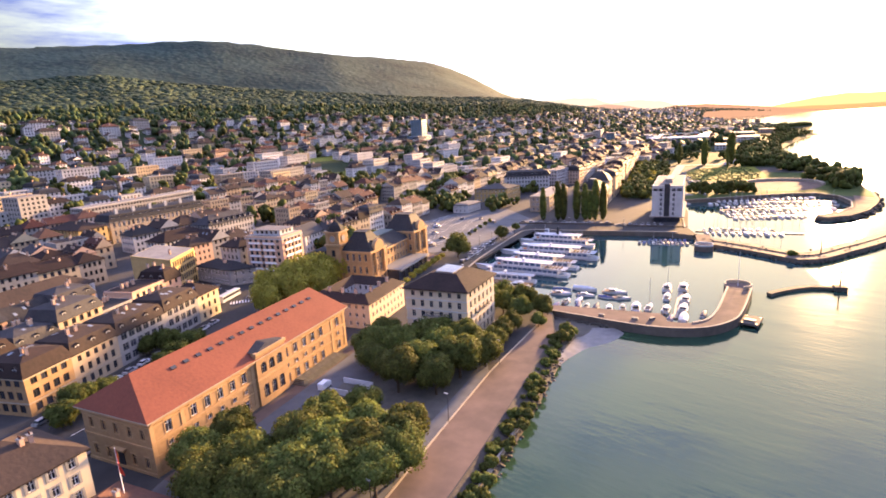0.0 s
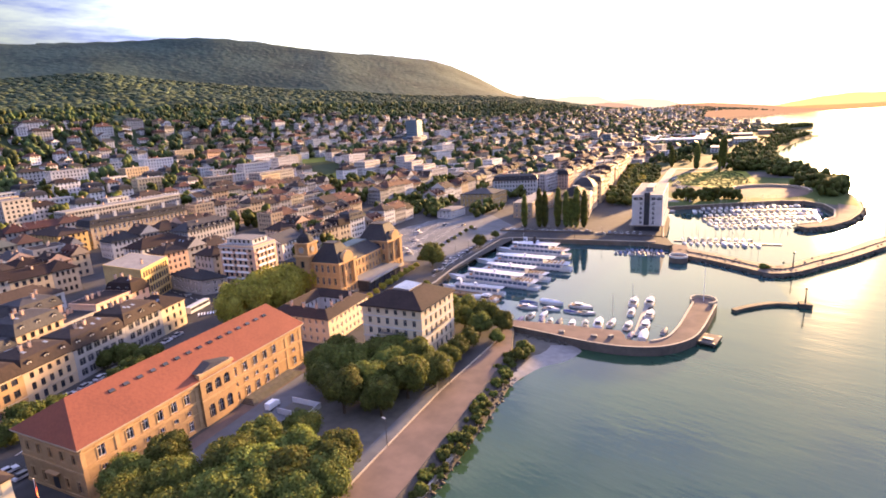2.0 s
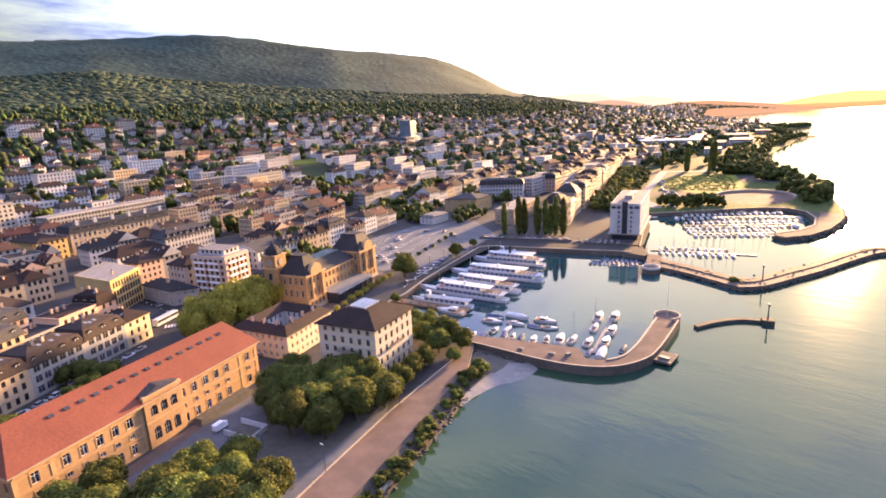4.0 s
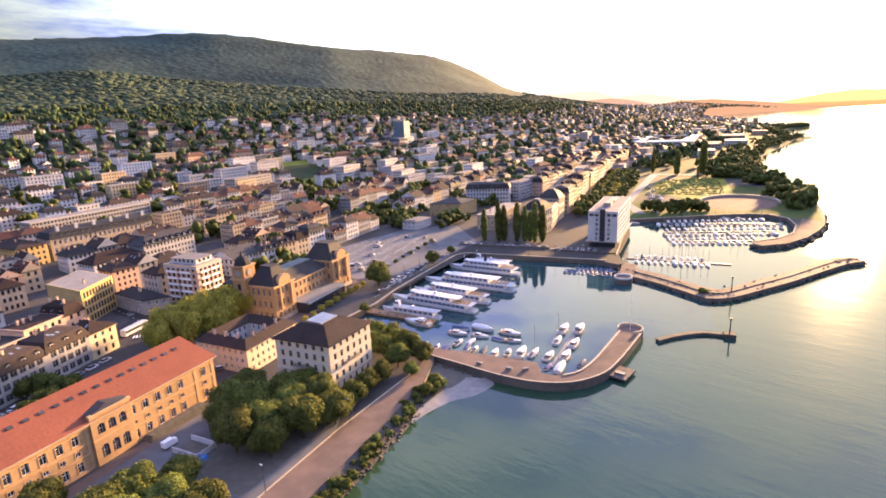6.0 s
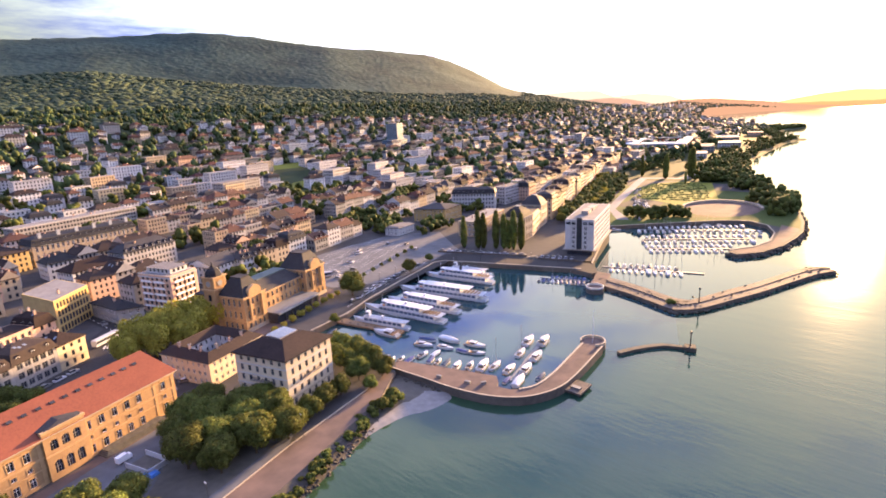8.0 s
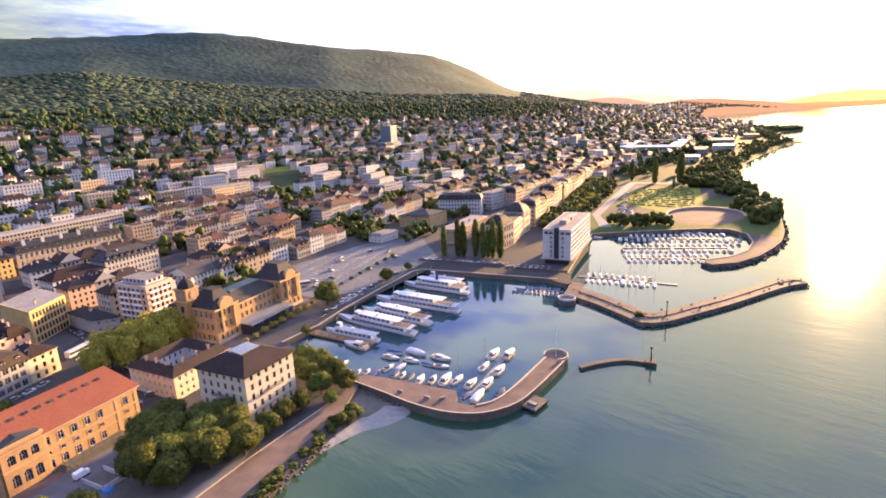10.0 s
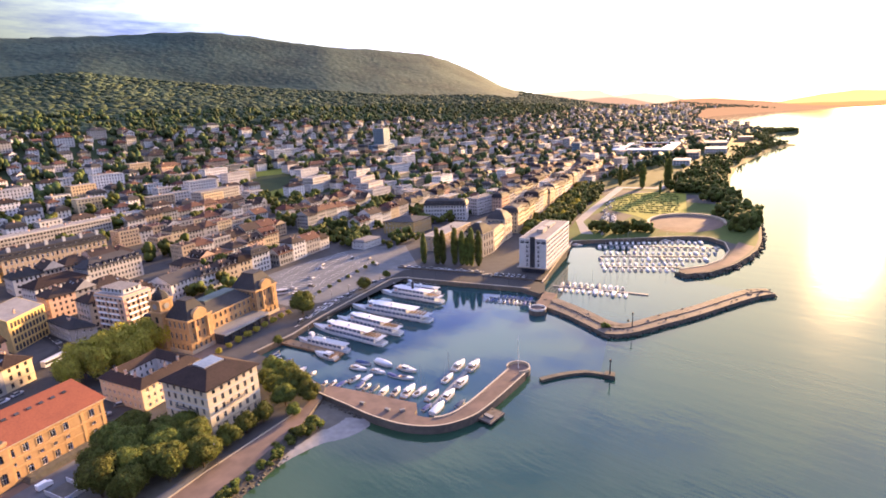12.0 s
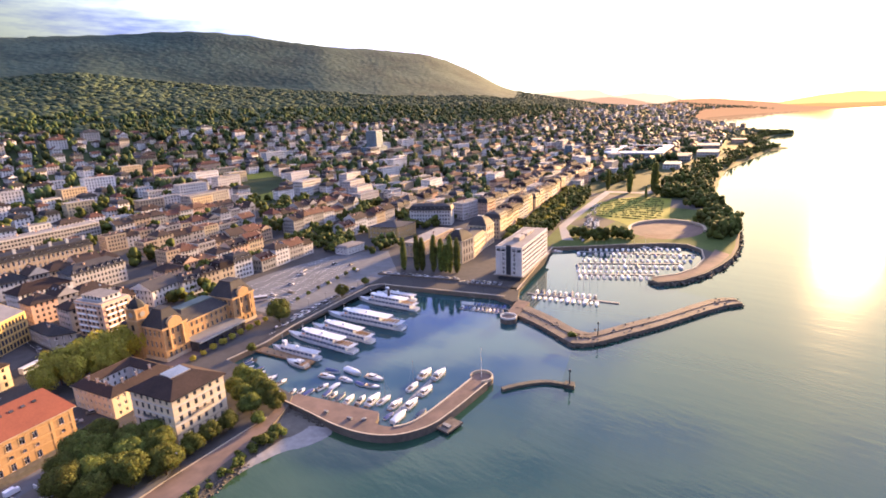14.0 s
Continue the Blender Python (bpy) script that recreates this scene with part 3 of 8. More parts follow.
def facade(s, a, b, z0, z1, holes, key, pane="", depth=0.25):
    """One wall face from a to b with reveals cut in it, and panes at their back where no window object follows."""
    a, b = Vector(a), Vector(b)
    d = (b - a).normalized()
    length = (b - a).length
    inward = Vector((-d.y, d.x))
    xs = sorted({0.0, length} | {x for h in holes for x in h[:2]})
    zs = sorted({z0, z1} | {z for h in holes for z in h[2:]})
    at = lambda x, z, w=0.0: (a.x + d.x * x + inward.x * w, a.y + d.y * x + inward.y * w, z)
    cut = {(i, j) for h in holes for i in range(xs.index(h[0]), xs.index(h[1])) for j in range(zs.index(h[2]), zs.index(h[3]))}
    for j in range(len(zs) - 1):
        run = 0
        for i in range(len(xs)):
            if i == len(xs) - 1 or (i, j) in cut:
                if i > run:
                    s.poly([at(xs[run], zs[j]), at(xs[i], zs[j]), at(xs[i], zs[j + 1]), at(xs[run], zs[j + 1])], key)
                run = i + 1
    for x0, x1, l, h in holes:
        s.poly([at(x0, l), at(x0, l, depth), at(x0, h, depth), at(x0, h)], key)
        s.poly([at(x1, l), at(x1, h), at(x1, h, depth), at(x1, l, depth)], key)
        s.poly([at(x0, l), at(x1, l), at(x1, l, depth), at(x0, l, depth)], key)
        s.poly([at(x0, h), at(x0, h, depth), at(x1, h, depth), at(x1, h)], key)
        if pane:
            s.poly([at(x0, l, depth), at(x1, l, depth), at(x1, h, depth), at(x0, h, depth)], pane)


WINDOWS = {}


def window_mesh(w, h, frame="white_paint"):
    """A glazed window in one piece: frame and glazing bars stand before the panes; its outside faces -y."""
    ident = (round(w, 1), round(h, 1), frame)
    if ident not in WINDOWS:
        s = Shape()
        hw, t = w / 2, 0.08
        xs = [-hw, -hw + t, -t / 2, t / 2, hw - t, hw]
        zs = [0, t, h - t, h] if h < 1.6 else [0, t, h * 0.66, h * 0.66 + t * 0.7, h - t, h]
        for j in range(len(zs) - 1):
            for i in range(5):
                x0, x1, l, u = xs[i], xs[i + 1], zs[j], zs[j + 1]
                if i % 2 and j % 2:
                    q, r = [(x0, 0.12, l), (x1, 0.12, l), (x1, 0.12, u), (x0, 0.12, u)], [(x0, 0.2, l), (x1, 0.2, l), (x1, 0.2, u), (x0, 0.2, u)]
                    s.poly(r, "glass")
                    for k in range(4):
                        s.poly([q[k], q[(k + 1) % 4], r[(k + 1) % 4], r[k]], frame)
                else:
                    s.poly([(x0, 0.12, l), (x1, 0.12, l), (x1, 0.12, u), (x0, 0.12, u)], frame)
        WINDOWS[ident] = s.weld().mesh("window")
    return WINDOWS[ident]


def surround_mesh(w, h, style):
    """The moulded stone frame round a window, with sill and head, in one piece."""
    ident = (round(w, 1), round(h, 1), style, "surround")
    if ident not in WINDOWS:
        s = Shape()
        key = {"ochre": "ochre_trim", "hood": "kerb", "shutter": "grey_wall"}[style]
        hw, side = w / 2, (w * 0.42 if style == "shutter" else 0.2)
        o = [(-hw - side, -0.16), (hw + side, -0.16), (hw + side, h + 0.34), (-hw - side, h + 0.34)]
        i = [(-hw, -0.005), (hw, -0.005), (hw, h + 0.005), (-hw, h + 0.005)]
        y = -0.07
        for k in range(4):
            j = (k + 1) % 4
            s.poly([(o[k][0], y, o[k][1]), (o[j][0], y, o[j][1]), (i[j][0], y, i[j][1]), (i[k][0], y, i[k][1])], key)
            s.poly([(o[k][0], y, o[k][1]), (o[k][0], -0.004, o[k][1]), (o[j][0], -0.004, o[j][1]), (o[j][0], y, o[j][1])], key)
            s.poly([(i[k][0], y, i[k][1]), (i[j][0], y, i[j][1]), (i[j][0], -0.004, i[j][1]), (i[k][0], -0.004, i[k][1])], key)
        WINDOWS[ident] = s.weld().mesh("surround")
    return WINDOWS[ident]


def put_windows(parent, base, a, b, holes, style="plain", frame="white_paint"):
    turn = math.atan2(b[1] - a[1], b[0] - a[0])
    dx, dy = math.cos(turn), math.sin(turn)
    for x0, x1, l, h in holes:
        c = (x0 + x1) / 2
        win = part("window", window_mesh(x1 - x0, h - l, frame), parent,
                   m=pose(a[0] + dx * c - base[0], a[1] + dy * c - base[1], l - base[2], 0, 0, math.degrees(turn)))
        if style != "plain":
            part("shutters" if style == "shutter" else "surround", surround_mesh(x1 - x0, h - l, style), win)


def roof_shape(foot, z, kind, rise, key, over=0.5, inset=None, wall="house_wall", inset2=None):
    s = Shape()
    p = offset(foot, over)
    up = lambda q, h: (q[0], q[1], h)
    if kind == "flat":
        s.prism(foot, z - 0.3, z + 0.7, wall, top=wall)
        inner = offset(foot, -0.35)
        s.cap([up(q, z + 0.704) for q in inner], key)
        return s
    s.prism(p, z - 0.28, z, "kerb" if kind == "hip" and key == "red_tile" else key)
    if kind in ("mansard", "hipflat"):
        q = offset(p, -(inset or 1.4))
        h = z + rise
        for i in range(4):
            j = (i + 1) % 4
            s.poly([up(p[i], z), up(p[j], z), up(q[j], h), up(q[i], h)], key)
        if kind == "hipflat":
            s.cap([up(v, h) for v in q], key)
            return s
        p, z, rise = q, h, 1.5
        inset = None
    a, b, c, d = (Vector(v) for v in p)
    if (b - a).length < (c - b).length:
        a, b, c, d = b, c, d, a
    m0, m1 = (a + d) / 2, (b + c) / 2
    length, width = (m1 - m0).length, (d - a).length
    t0 = 0.0 if kind == "gable" else min(0.49, (inset if inset is not None else width * 0.45) / length)
    t1 = t0 if inset2 is None else inset2 / length
    r0, r1 = m0.lerp(m1, t0), m1.lerp(m0, t1)
    top = z + rise
    s.poly([up(a, z), up(b, z), up(r1, top), up(r0, top)], key)
    s.poly([up(c, z), up(d, z), up(r0, top), up(r1, top)], key)
    s.poly([up(b, z), up(c, z), up(r1, top)], wall if kind == "gable" else key)
    s.poly([up(d, z), up(a, z), up(r0, top)], wall if kind == "gable" else key)
    return s


SMALL = {}


def chimney_mesh():
    if "chimney" not in SMALL:
        s = Shape()
        s.box(-0.45, -0.35, -1.5, 0.45, 0.35, 1.5, "pink_wall")
        s.box(-0.55, -0.45, 1.5, 0.55, 0.45, 1.68, "concrete")
        for x in (-0.22, 0.22):
            s.tube((x, 0, 1.68), (x, 0, 2.1), 0.14, 0.12, 6, "orange_tile")
        SMALL["chimney"] = s.mesh("chimney")
    return SMALL["chimney"]


def dormer_mesh(key):
    if key not in SMALL:
        s = Shape()
        s.box(-0.75, -0.2, 0, 0.75, 1.8, 1.5, key)
        s.poly([(-0.64, -0.206, 0.18), (0.64, -0.206, 0.18), (0.64, -0.206, 1.46), (-0.64, -0.206, 1.46)], "white_wall")
        s.poly([(-0.46, -0.215, 0.32), (0.46, -0.215, 0.32), (0.46, -0.215, 1.34), (-0.46, -0.215, 1.34)], "glass")
        for q in ([(-0.95, -0.4, 1.45), (0, -0.4, 2.1), (0, 1.9, 2.1), (-0.95, 1.9, 1.45)], [(0.95, -0.4, 1.45), (0.95, 1.9, 1.45), (0, 1.9, 2.1), (0, -0.4, 2.1)]):
            s.poly(q, key)
        s.poly([(-0.75, -0.2, 1.5), (0.75, -0.2, 1.5), (0, -0.2, 2.05)], key)
        SMALL[key] = s.mesh("dormer")
    return SMALL[key]


def skylight_mesh():
    if "skylight" not in SMALL:
        s = Shape()
        s.box(-0.5, -0.7, -0.3, 0.5, 0.7, 0.1, "zinc")
        s.poly([(-0.4, -0.6, 0.106), (0.4, -0.6, 0.106), (0.4, 0.6, 0.106), (-0.4, 0.6, 0.106)], "roof_glass")
        SMALL["skylight"] = s.mesh("skylight")
    return SMALL["skylight"]


def house(name, label, category, foot, z0, eave, wall="house_wall", roof="hip", tile="brown_tile", rise=4.0, detail=False, width=1.1, gap=1.5,
          style="plain", chimneys=1, dormers=False, group="", storey=3.2, inset=None, inset2=None, skip=(), over=0.5, seed=0, cornice=False, tall=0.55, frame_key="white_paint", lights=0):
    """A house: walls with window openings, roof, chimneys, dormers, all parts of one thing."""
    rnd = random.Random(seed + int(foot[0][0] * 7 + foot[0][1] * 13))
    base = (foot[0][0], foot[0][1], z0)
    local = [(x - base[0], y - base[1]) for x, y in foot]
    top = thing(name, label, category, pose(*base), group)
    floors = max(1, round((eave - z0) / storey))
    st = (eave - z0) / floors
    s = Shape()
    for i in range(len(foot)):
        a, b = local[i], local[(i + 1) % len(foot)]
        length = math.hypot(b[0] - a[0], b[1] - a[1])
        holes = [] if i in skip else openings(length, 0, floors, st, width, gap, 0.9 if tall < 0.7 else 0.4, tall)
        facade(s, a, b, 0, eave - z0, holes, wall, "" if detail else "glass")
        s.poly([(*a, -4), (*b, -4), (*b, 0), (*a, 0)], wall)
        if detail:
            put_windows(top, (0, 0, 0), a, b, holes, style, frame_key)
    part("wall", s, top)
    part("roof", roof_shape(local, eave - z0, roof, rise, tile, over, inset, wall, inset2), top)
    if cornice:
        for o, l, h in ((0.28, eave - z0 - 0.75, eave - z0 - 0.3), (0.12, st - 0.15, st + 0.12)):
            c = Shape()
            c.prism(offset(local, o), l, h, cornice)
            part("cornice", c, top)
    A, B, C, D = (Vector(v) for v in local[:4])
    if (B - A).length < (C - B).length:
        A, B, C, D = B, C, D, A
    for _ in range(chimneys):
        u, v = rnd.uniform(0.2, 0.8), rnd.choice((0.36, 0.64))
        q = A.lerp(B, u).lerp(D.lerp(C, u), v)
        h = eave - z0 + (0.9 if roof == "flat" else rise * 0.6 if roof != "mansard" else rise + 0.8)
        part("chimney", chimney_mesh(), top, m=pose(q.x, q.y, h, 0, 0, rnd.uniform(0, 20)))
    if lights and roof in ("hip", "gable", "mansard"):
        wide = (D - A).length
        pitch = math.degrees(math.atan2(1.5 if roof == "mansard" else rise, wide / 2))
        along = math.degrees(math.atan2((B - A).y, (B - A).x))
        for side in (0, 1):
            for k in range(lights):
                u, v = rnd.uniform(0.25, 0.75), rnd.uniform(0.35, 0.65)
                f = 0.5 * v if side == 0 else 1 - 0.5 * v
                if roof == "mansard":
                    f = 0.5 - (0.5 - f) * (wide - 2.8) / wide
                q = A.lerp(B, u).lerp(D.lerp(C, u), f)
                h = eave - z0 + (rise + 1.5 * v if roof == "mansard" else rise * (v * wide / (wide + 2 * over) + 2 * over / (wide + 2 * over)))
                part("skylight", skylight_mesh(), top, m=pose(q.x, q.y, h, 0, 0, along + (0 if side == 0 else 180)) @ pose(0, 0, 0, pitch, 0, 0))
    if dormers:
        for p, q in ((A, B), (C, D)):
            n = max(1, int((q - p).length / 4))
            turn = math.degrees(math.atan2(q.y - p.y, q.x - p.x))
            inw = Vector((-(q - p).y, (q - p).x)).normalized()
            for k in range(n):
                w = p.lerp(q, (k + 0.5) / n) + inw * 0.35
                part("dormer", dormer_mesh(tile), top, m=pose(w.x, w.y, eave - z0 + 0.55, 0, 0, turn))
    return top


# ---- trees ----
def crown_shape(seed, radius, height, lobes, leaves, key, base=0.0, size=0.55, column=False, core=0.88):
    """Leaf clumps over several rounded lobes, with gaps between the lobes."""
    rng = np.random.default_rng(seed)
    s = Shape()
    cs, rs = [], []
    for i in range(lobes):
        f = i / max(1, lobes - 1)
        if column:
            c = np.array([rng.normal(0, radius * 0.07), rng.normal(0, radius * 0.07), base + height * (0.06 + 0.86 * f)])
            r = radius * (0.34 + 0.62 * math.sin(math.pi * (0.14 + 0.80 * f)) ** 0.8) * rng.uniform(0.88, 1.06)
        else:
            a, q = i * 2.4 + rng.uniform(-0.5, 0.5), math.sqrt(rng.uniform(0.05, 1.0))
            c = np.array([math.cos(a) * q * radius * 0.62, math.sin(a) * q * radius * 0.62, base + height * (0.30 + 0.42 * rng.uniform(0, 1) * (1.25 - 0.6 * q))])
            r = radius * rng.uniform(0.30, 0.52)
        cs.append(c)
        rs.append(r)
    flat = (1.0, 1.0, 1.35 if column else min(1.0, height / radius * 0.62))
    for c, r in zip(cs, rs):
        bm = bmesh.new()
        bmesh.ops.create_icosphere(bm, subdivisions=2, radius=r * core)
        n = len(s.v)
        for v in bm.verts:
            k = 1 + 0.35 * noise.noise(Vector(v.co) * (2.2 / r) + Vector(c))
            s.v.append((c[0] + v.co.x * k * flat[0], c[1] + v.co.y * k * flat[1], c[2] + v.co.z * k * flat[2]))
        for fc in bm.faces:
            s.f.append(tuple(n + v.index for v in fc.verts))
            s.m.append(s.slot(key))
        bm.free()
    share = np.array(rs) ** 2
    pick = rng.choice(lobes, leaves, p=share / share.sum())
    d = rng.normal(size=(leaves, 3))
    d[:, 2] = d[:, 2] * 0.9 + 0.25
    d /= np.linalg.norm(d, axis=1)[:, None]
    C, R = np.array(cs)[pick], np.array(rs)[pick]
    P = C + d * (R * rng.uniform(0.78, 1.25, leaves))[:, None] * np.array(flat)
    keep = np.ones(leaves, bool)
    for c, r in zip(cs, rs):
        keep &= (np.linalg.norm((P - c) / np.array(flat), axis=1) > r * 0.8)
    P, d = P[keep], d[keep]
    nrm = d + rng.normal(scale=0.36, size=d.shape)
    nrm /= np.linalg.norm(nrm, axis=1)[:, None]
    ref = rng.normal(size=d.shape)
    u = np.cross(nrm, ref)
    u /= np.linalg.norm(u, axis=1)[:, None]
    w = np.cross(nrm, u)
    half = size * rng.uniform(0.5, 1.15, len(P))[:, None]
    n = len(s.v)
    quads = np.stack([P - u * half - w * half * 0.7, P + u * half - w * half * 0.5, P + u * half * 0.7 + w * half, P - u * half * 0.8 + w * half * 0.8], 1)
    s.v.extend(map(tuple, quads.reshape(-1, 3).tolist()))
    s.f.extend((n + 4 * i, n + 4 * i + 1, n + 4 * i + 2, n + 4 * i + 3) for i in range(len(P)))
    s.m.extend([s.slot(key)] * len(P))
    return s


def tree(name, label, seed, radius, height, clear, lobes, leaves, key, size=0.55, column=False, category="tree", core=0.88):
    """A tapered trunk with limbs, and a crown of leaf clumps."""
    rng = random.Random(seed)
    top = thing(name, label, category)
    s = Shape()
    t = max(0.12, height * 0.022)
    s.tube((0, 0, -0.6), (0, 0, clear + height * 0.25), t * 1.3, t * 0.7, 8, "bark", cap=False)
    for i in range(5):
        a = i * 2.5 + rng.uniform(-0.4, 0.4)
        reach = radius * (0.15 if column else 0.5)
        s.tube((0, 0, clear + i * 0.25), (math.cos(a) * reach, math.sin(a) * reach, clear + (height - clear) * 0.5), t * 0.5, t * 0.15, 5, "bark", cap=False)
    part("trunk", s, top)
    part("crown", crown_shape(seed, radius, height - clear, lobes, leaves, key, clear, size, column, core), top)
    return top

# ---- the long ochre college with its red roof ----
def college():
    foot = [(-102, 32.2), (-121.2, 95.7), (-140.7, 90.0), (-121.5, 26.5)]
    base = (-102.0, 32.2, LEVEL)
    p = [(x - base[0], y - base[1]) for x, y in foot]
    top = thing("college_building", "long ochre sandstone college with red tiled hip roof", "building", pose(*base))
    H = 12.2
    length = 66.3
    s = Shape()
    # lake front: end bays, tall upper windows, small mezzanine windows, central arched bay
    cols = [4.0] + [10.2 + 3.6 * i for i in range(5)] + [39.5 + 3.7 * i for i in range(5)] + [62.3]
    front = []
    for c in cols:
        front += [(c - 0.78, c + 0.78, 7.9, 10.6), (c - 0.6, c + 0.6, 5.0, 6.1), (c - 0.75, c + 0.75, 0.9, 3.4)]
    facade(s, p[0], p[1], 0, H, front, "ochre")
    put_windows(top, (0, 0, 0), p[0], p[1], front, "ochre")
    end = [(c - 0.65, c + 0.65, z, z + h) for c in (2.6, 6.4, 10.2, 14.0, 17.8) for z, h in ((7.6, 2.3), (1.4, 2.4))]
    facade(s, p[3], p[0], 0, H, end, "ochre")
    put_windows(top, (0, 0, 0), p[3], p[0], end, "ochre", "ochre_trim")
    facade(s, p[2], p[3], 0, H, [], "ochre")
    facade(s, p[1], p[2], 0, H, [], "ochre")
    part("wall", s, top)
    d = (Vector(p[1]) - Vector(p[0])).normalized()
    out = Vector((d.y, -d.x))
    turn = math.degrees(math.atan2(d.y, d.x))
    # projecting central bay with two rows of three arches
    bay = Shape()
    x0, x1 = 28.2, 38.6
    a, b = Vector(p[0]) + d * x0 + out * 0.7, Vector(p[0]) + d * x1 + out * 0.7
    arches = [(c - 0.95, c + 0.95, z, z + h) for c in (2.4, 5.2, 8.0) for z, h in ((8.0, 2.7), (1.6, 3.4))]
    facade(bay, a, b, 0, H + 1.6, arches, "ochre", depth=0.4)
    for q, r in ((a, a - out * 1.3), (b, b - out * 1.3)):
        bay.poly([(*q, 0), (*r, 0), (*r, H + 1.6), (*q, H + 1.6)], "ochre")
    part("central_bay", bay, top)
    for c, _, l, h in [(u + 0.95, 0, l, h) for u, _, l, h in arches]:
        w = Shape()
        n = 9
        arc = [(0.95 * math.cos(math.pi * i / n), h - l - 0.95 + 0.95 * math.sin(math.pi * i / n)) for i in range(n + 1)]
        w.poly([(-0.95, 0.3, 0), (0.95, 0.3, 0)] + [(x, 0.3, z) for x, z in arc], "glass")
        for (xa, za), (xb, zb) in zip(arc, arc[1:]):
            w.poly([(xa * 1.0, 0.05, za), (xb * 1.0, 0.05, zb), (xb * 1.25, 0.05, zb + 0.25), (xa * 1.25, 0.05, za + 0.25)], "ochre_trim")
            w.poly([(xa, 0.05, za), (xb, 0.05, zb), (xb, 0.32, zb), (xa, 0.32, za)], "ochre_trim")
        for x in (-0.33, 0.33):
            w.box(x - 0.04, 0.2, 0, x + 0.04, 0.28, h - l - 0.2, "grey_wall")
        w.box(-0.95, 0.2, (h - l) * 0.5, 0.95, 0.28, (h - l) * 0.5 + 0.08, "grey_wall")
        q = a + d * c
        part("arched_window", w, top, m=pose(q.x, q.y, l, 0, 0, turn), label="tall arched window")
    trim = Shape()
    T = pose(p[0][0], p[0][1], 0, 0, 0, turn)
    for z, h, w in ((H - 1.75, 0.22, 0.16), (H - 1.1, 0.4, 0.3), (H - 0.7, 0.4, 0.62), (7.1, 0.3, 0.2), (6.75, 0.22, 0.1), (4.2, 0.25, 0.12), (0, 0.7, 0.12)):
        trim.box(0, -w, z, length, -0.004, z + h, "ochre_trim", T)
    for x in (0.3, 7.4, 27.4, 39.0, 59.4, 65.6):
        trim.box(x - 0.45, -0.09, 0.7, x + 0.45, -0.006, H - 0.9, "ochre_trim", T)
    trim.box(x0 - 0.2, -1.1, H + 0.9, x1 + 0.2, -0.2, H + 1.6, "ochre_trim", T)
    trim.box(x0 - 0.2, -0.85, 6.6, x1 + 0.2, -0.71, 7.1, "ochre_trim", T)
    part("cornice", trim, top, "pale ochre stone mouldings")
    side = Shape()
    d2 = Vector(p[0]) - Vector(p[3])
    S = pose(p[3][0], p[3][1], 0, 0, 0, math.degrees(math.atan2(d2.y, d2.x)))
    for z, h, w in ((H - 1.75, 0.22, 0.16), (H - 1.1, 0.4, 0.3), (H - 0.7, 0.4, 0.62), (6.0, 0.35, 0.2), (0, 0.7, 0.16)):
        side.box(0, -w, z, d2.length, -0.004, z + h, "ochre_trim", S)
    side.box(8.4, -0.9, 4.3, 12.0, -0.01, 4.6, "ochre_trim", S)
    side.box(9.3, -0.1, 0.0, 11.1, -0.02, 3.4, "iron", S)
    part("side_cornice", side, top)
    part("roof", roof_shape(p, H, "hip", 6.2, "red_tile", 0.9, 5.6, "ochre", 3.2), top, "weathered red clay tiles")
    # slate roof over the central bay
    r = Shape()
    m = T
    pts = {k: m @ Vector(v) for k, v in {"a": (x0, -1.0, H + 1.5), "b": (x1, -1.0, H + 1.5), "e": (x1, 2.0, H + 1.5), "f": (x0, 2.0, H + 1.5), "c": ((x0 + x1) / 2, 0.6, H + 2.2), "g": ((x0 + x1) / 2, 3.7, H + 2.45)}.items()}
    for face, key in (("abc", "slate"), ("begc", "slate"), ("cgfa", "slate")):
        r.poly([pts[k] for k in face], key)
    part("bay_roof", r, top, "dark slate")
    for i in range(15):
        x = 12.5 + i * 3.35
        sl = Shape()
        sl.box(-0.65, -0.45, 0, 0.65, 0.45, 0.22, "slate")
        sl.poly([(-0.55, -0.35, 0.226), (0.55, -0.35, 0.226), (0.55, 0.35, 0.226), (-0.55, 0.35, 0.226)], "glass")
        q = T @ Vector((x, 6.9, H + 4.35))
        part("skylight", sl, top, m=pose(q.x, q.y, q.z, 0, 0, turn) @ pose(0, 0, 0, 31.5, 0, 0))
    steps = Shape()
    for i in range(4):
        steps.box(40 + i * 0.4, -4.4 + i * 0.4, 0, 60 - i * 0.4, -0.3, 0.25 * (i + 1), "rock", T)
    part("terrace", steps, top, "worn stone terrace and steps")
    return top


college()


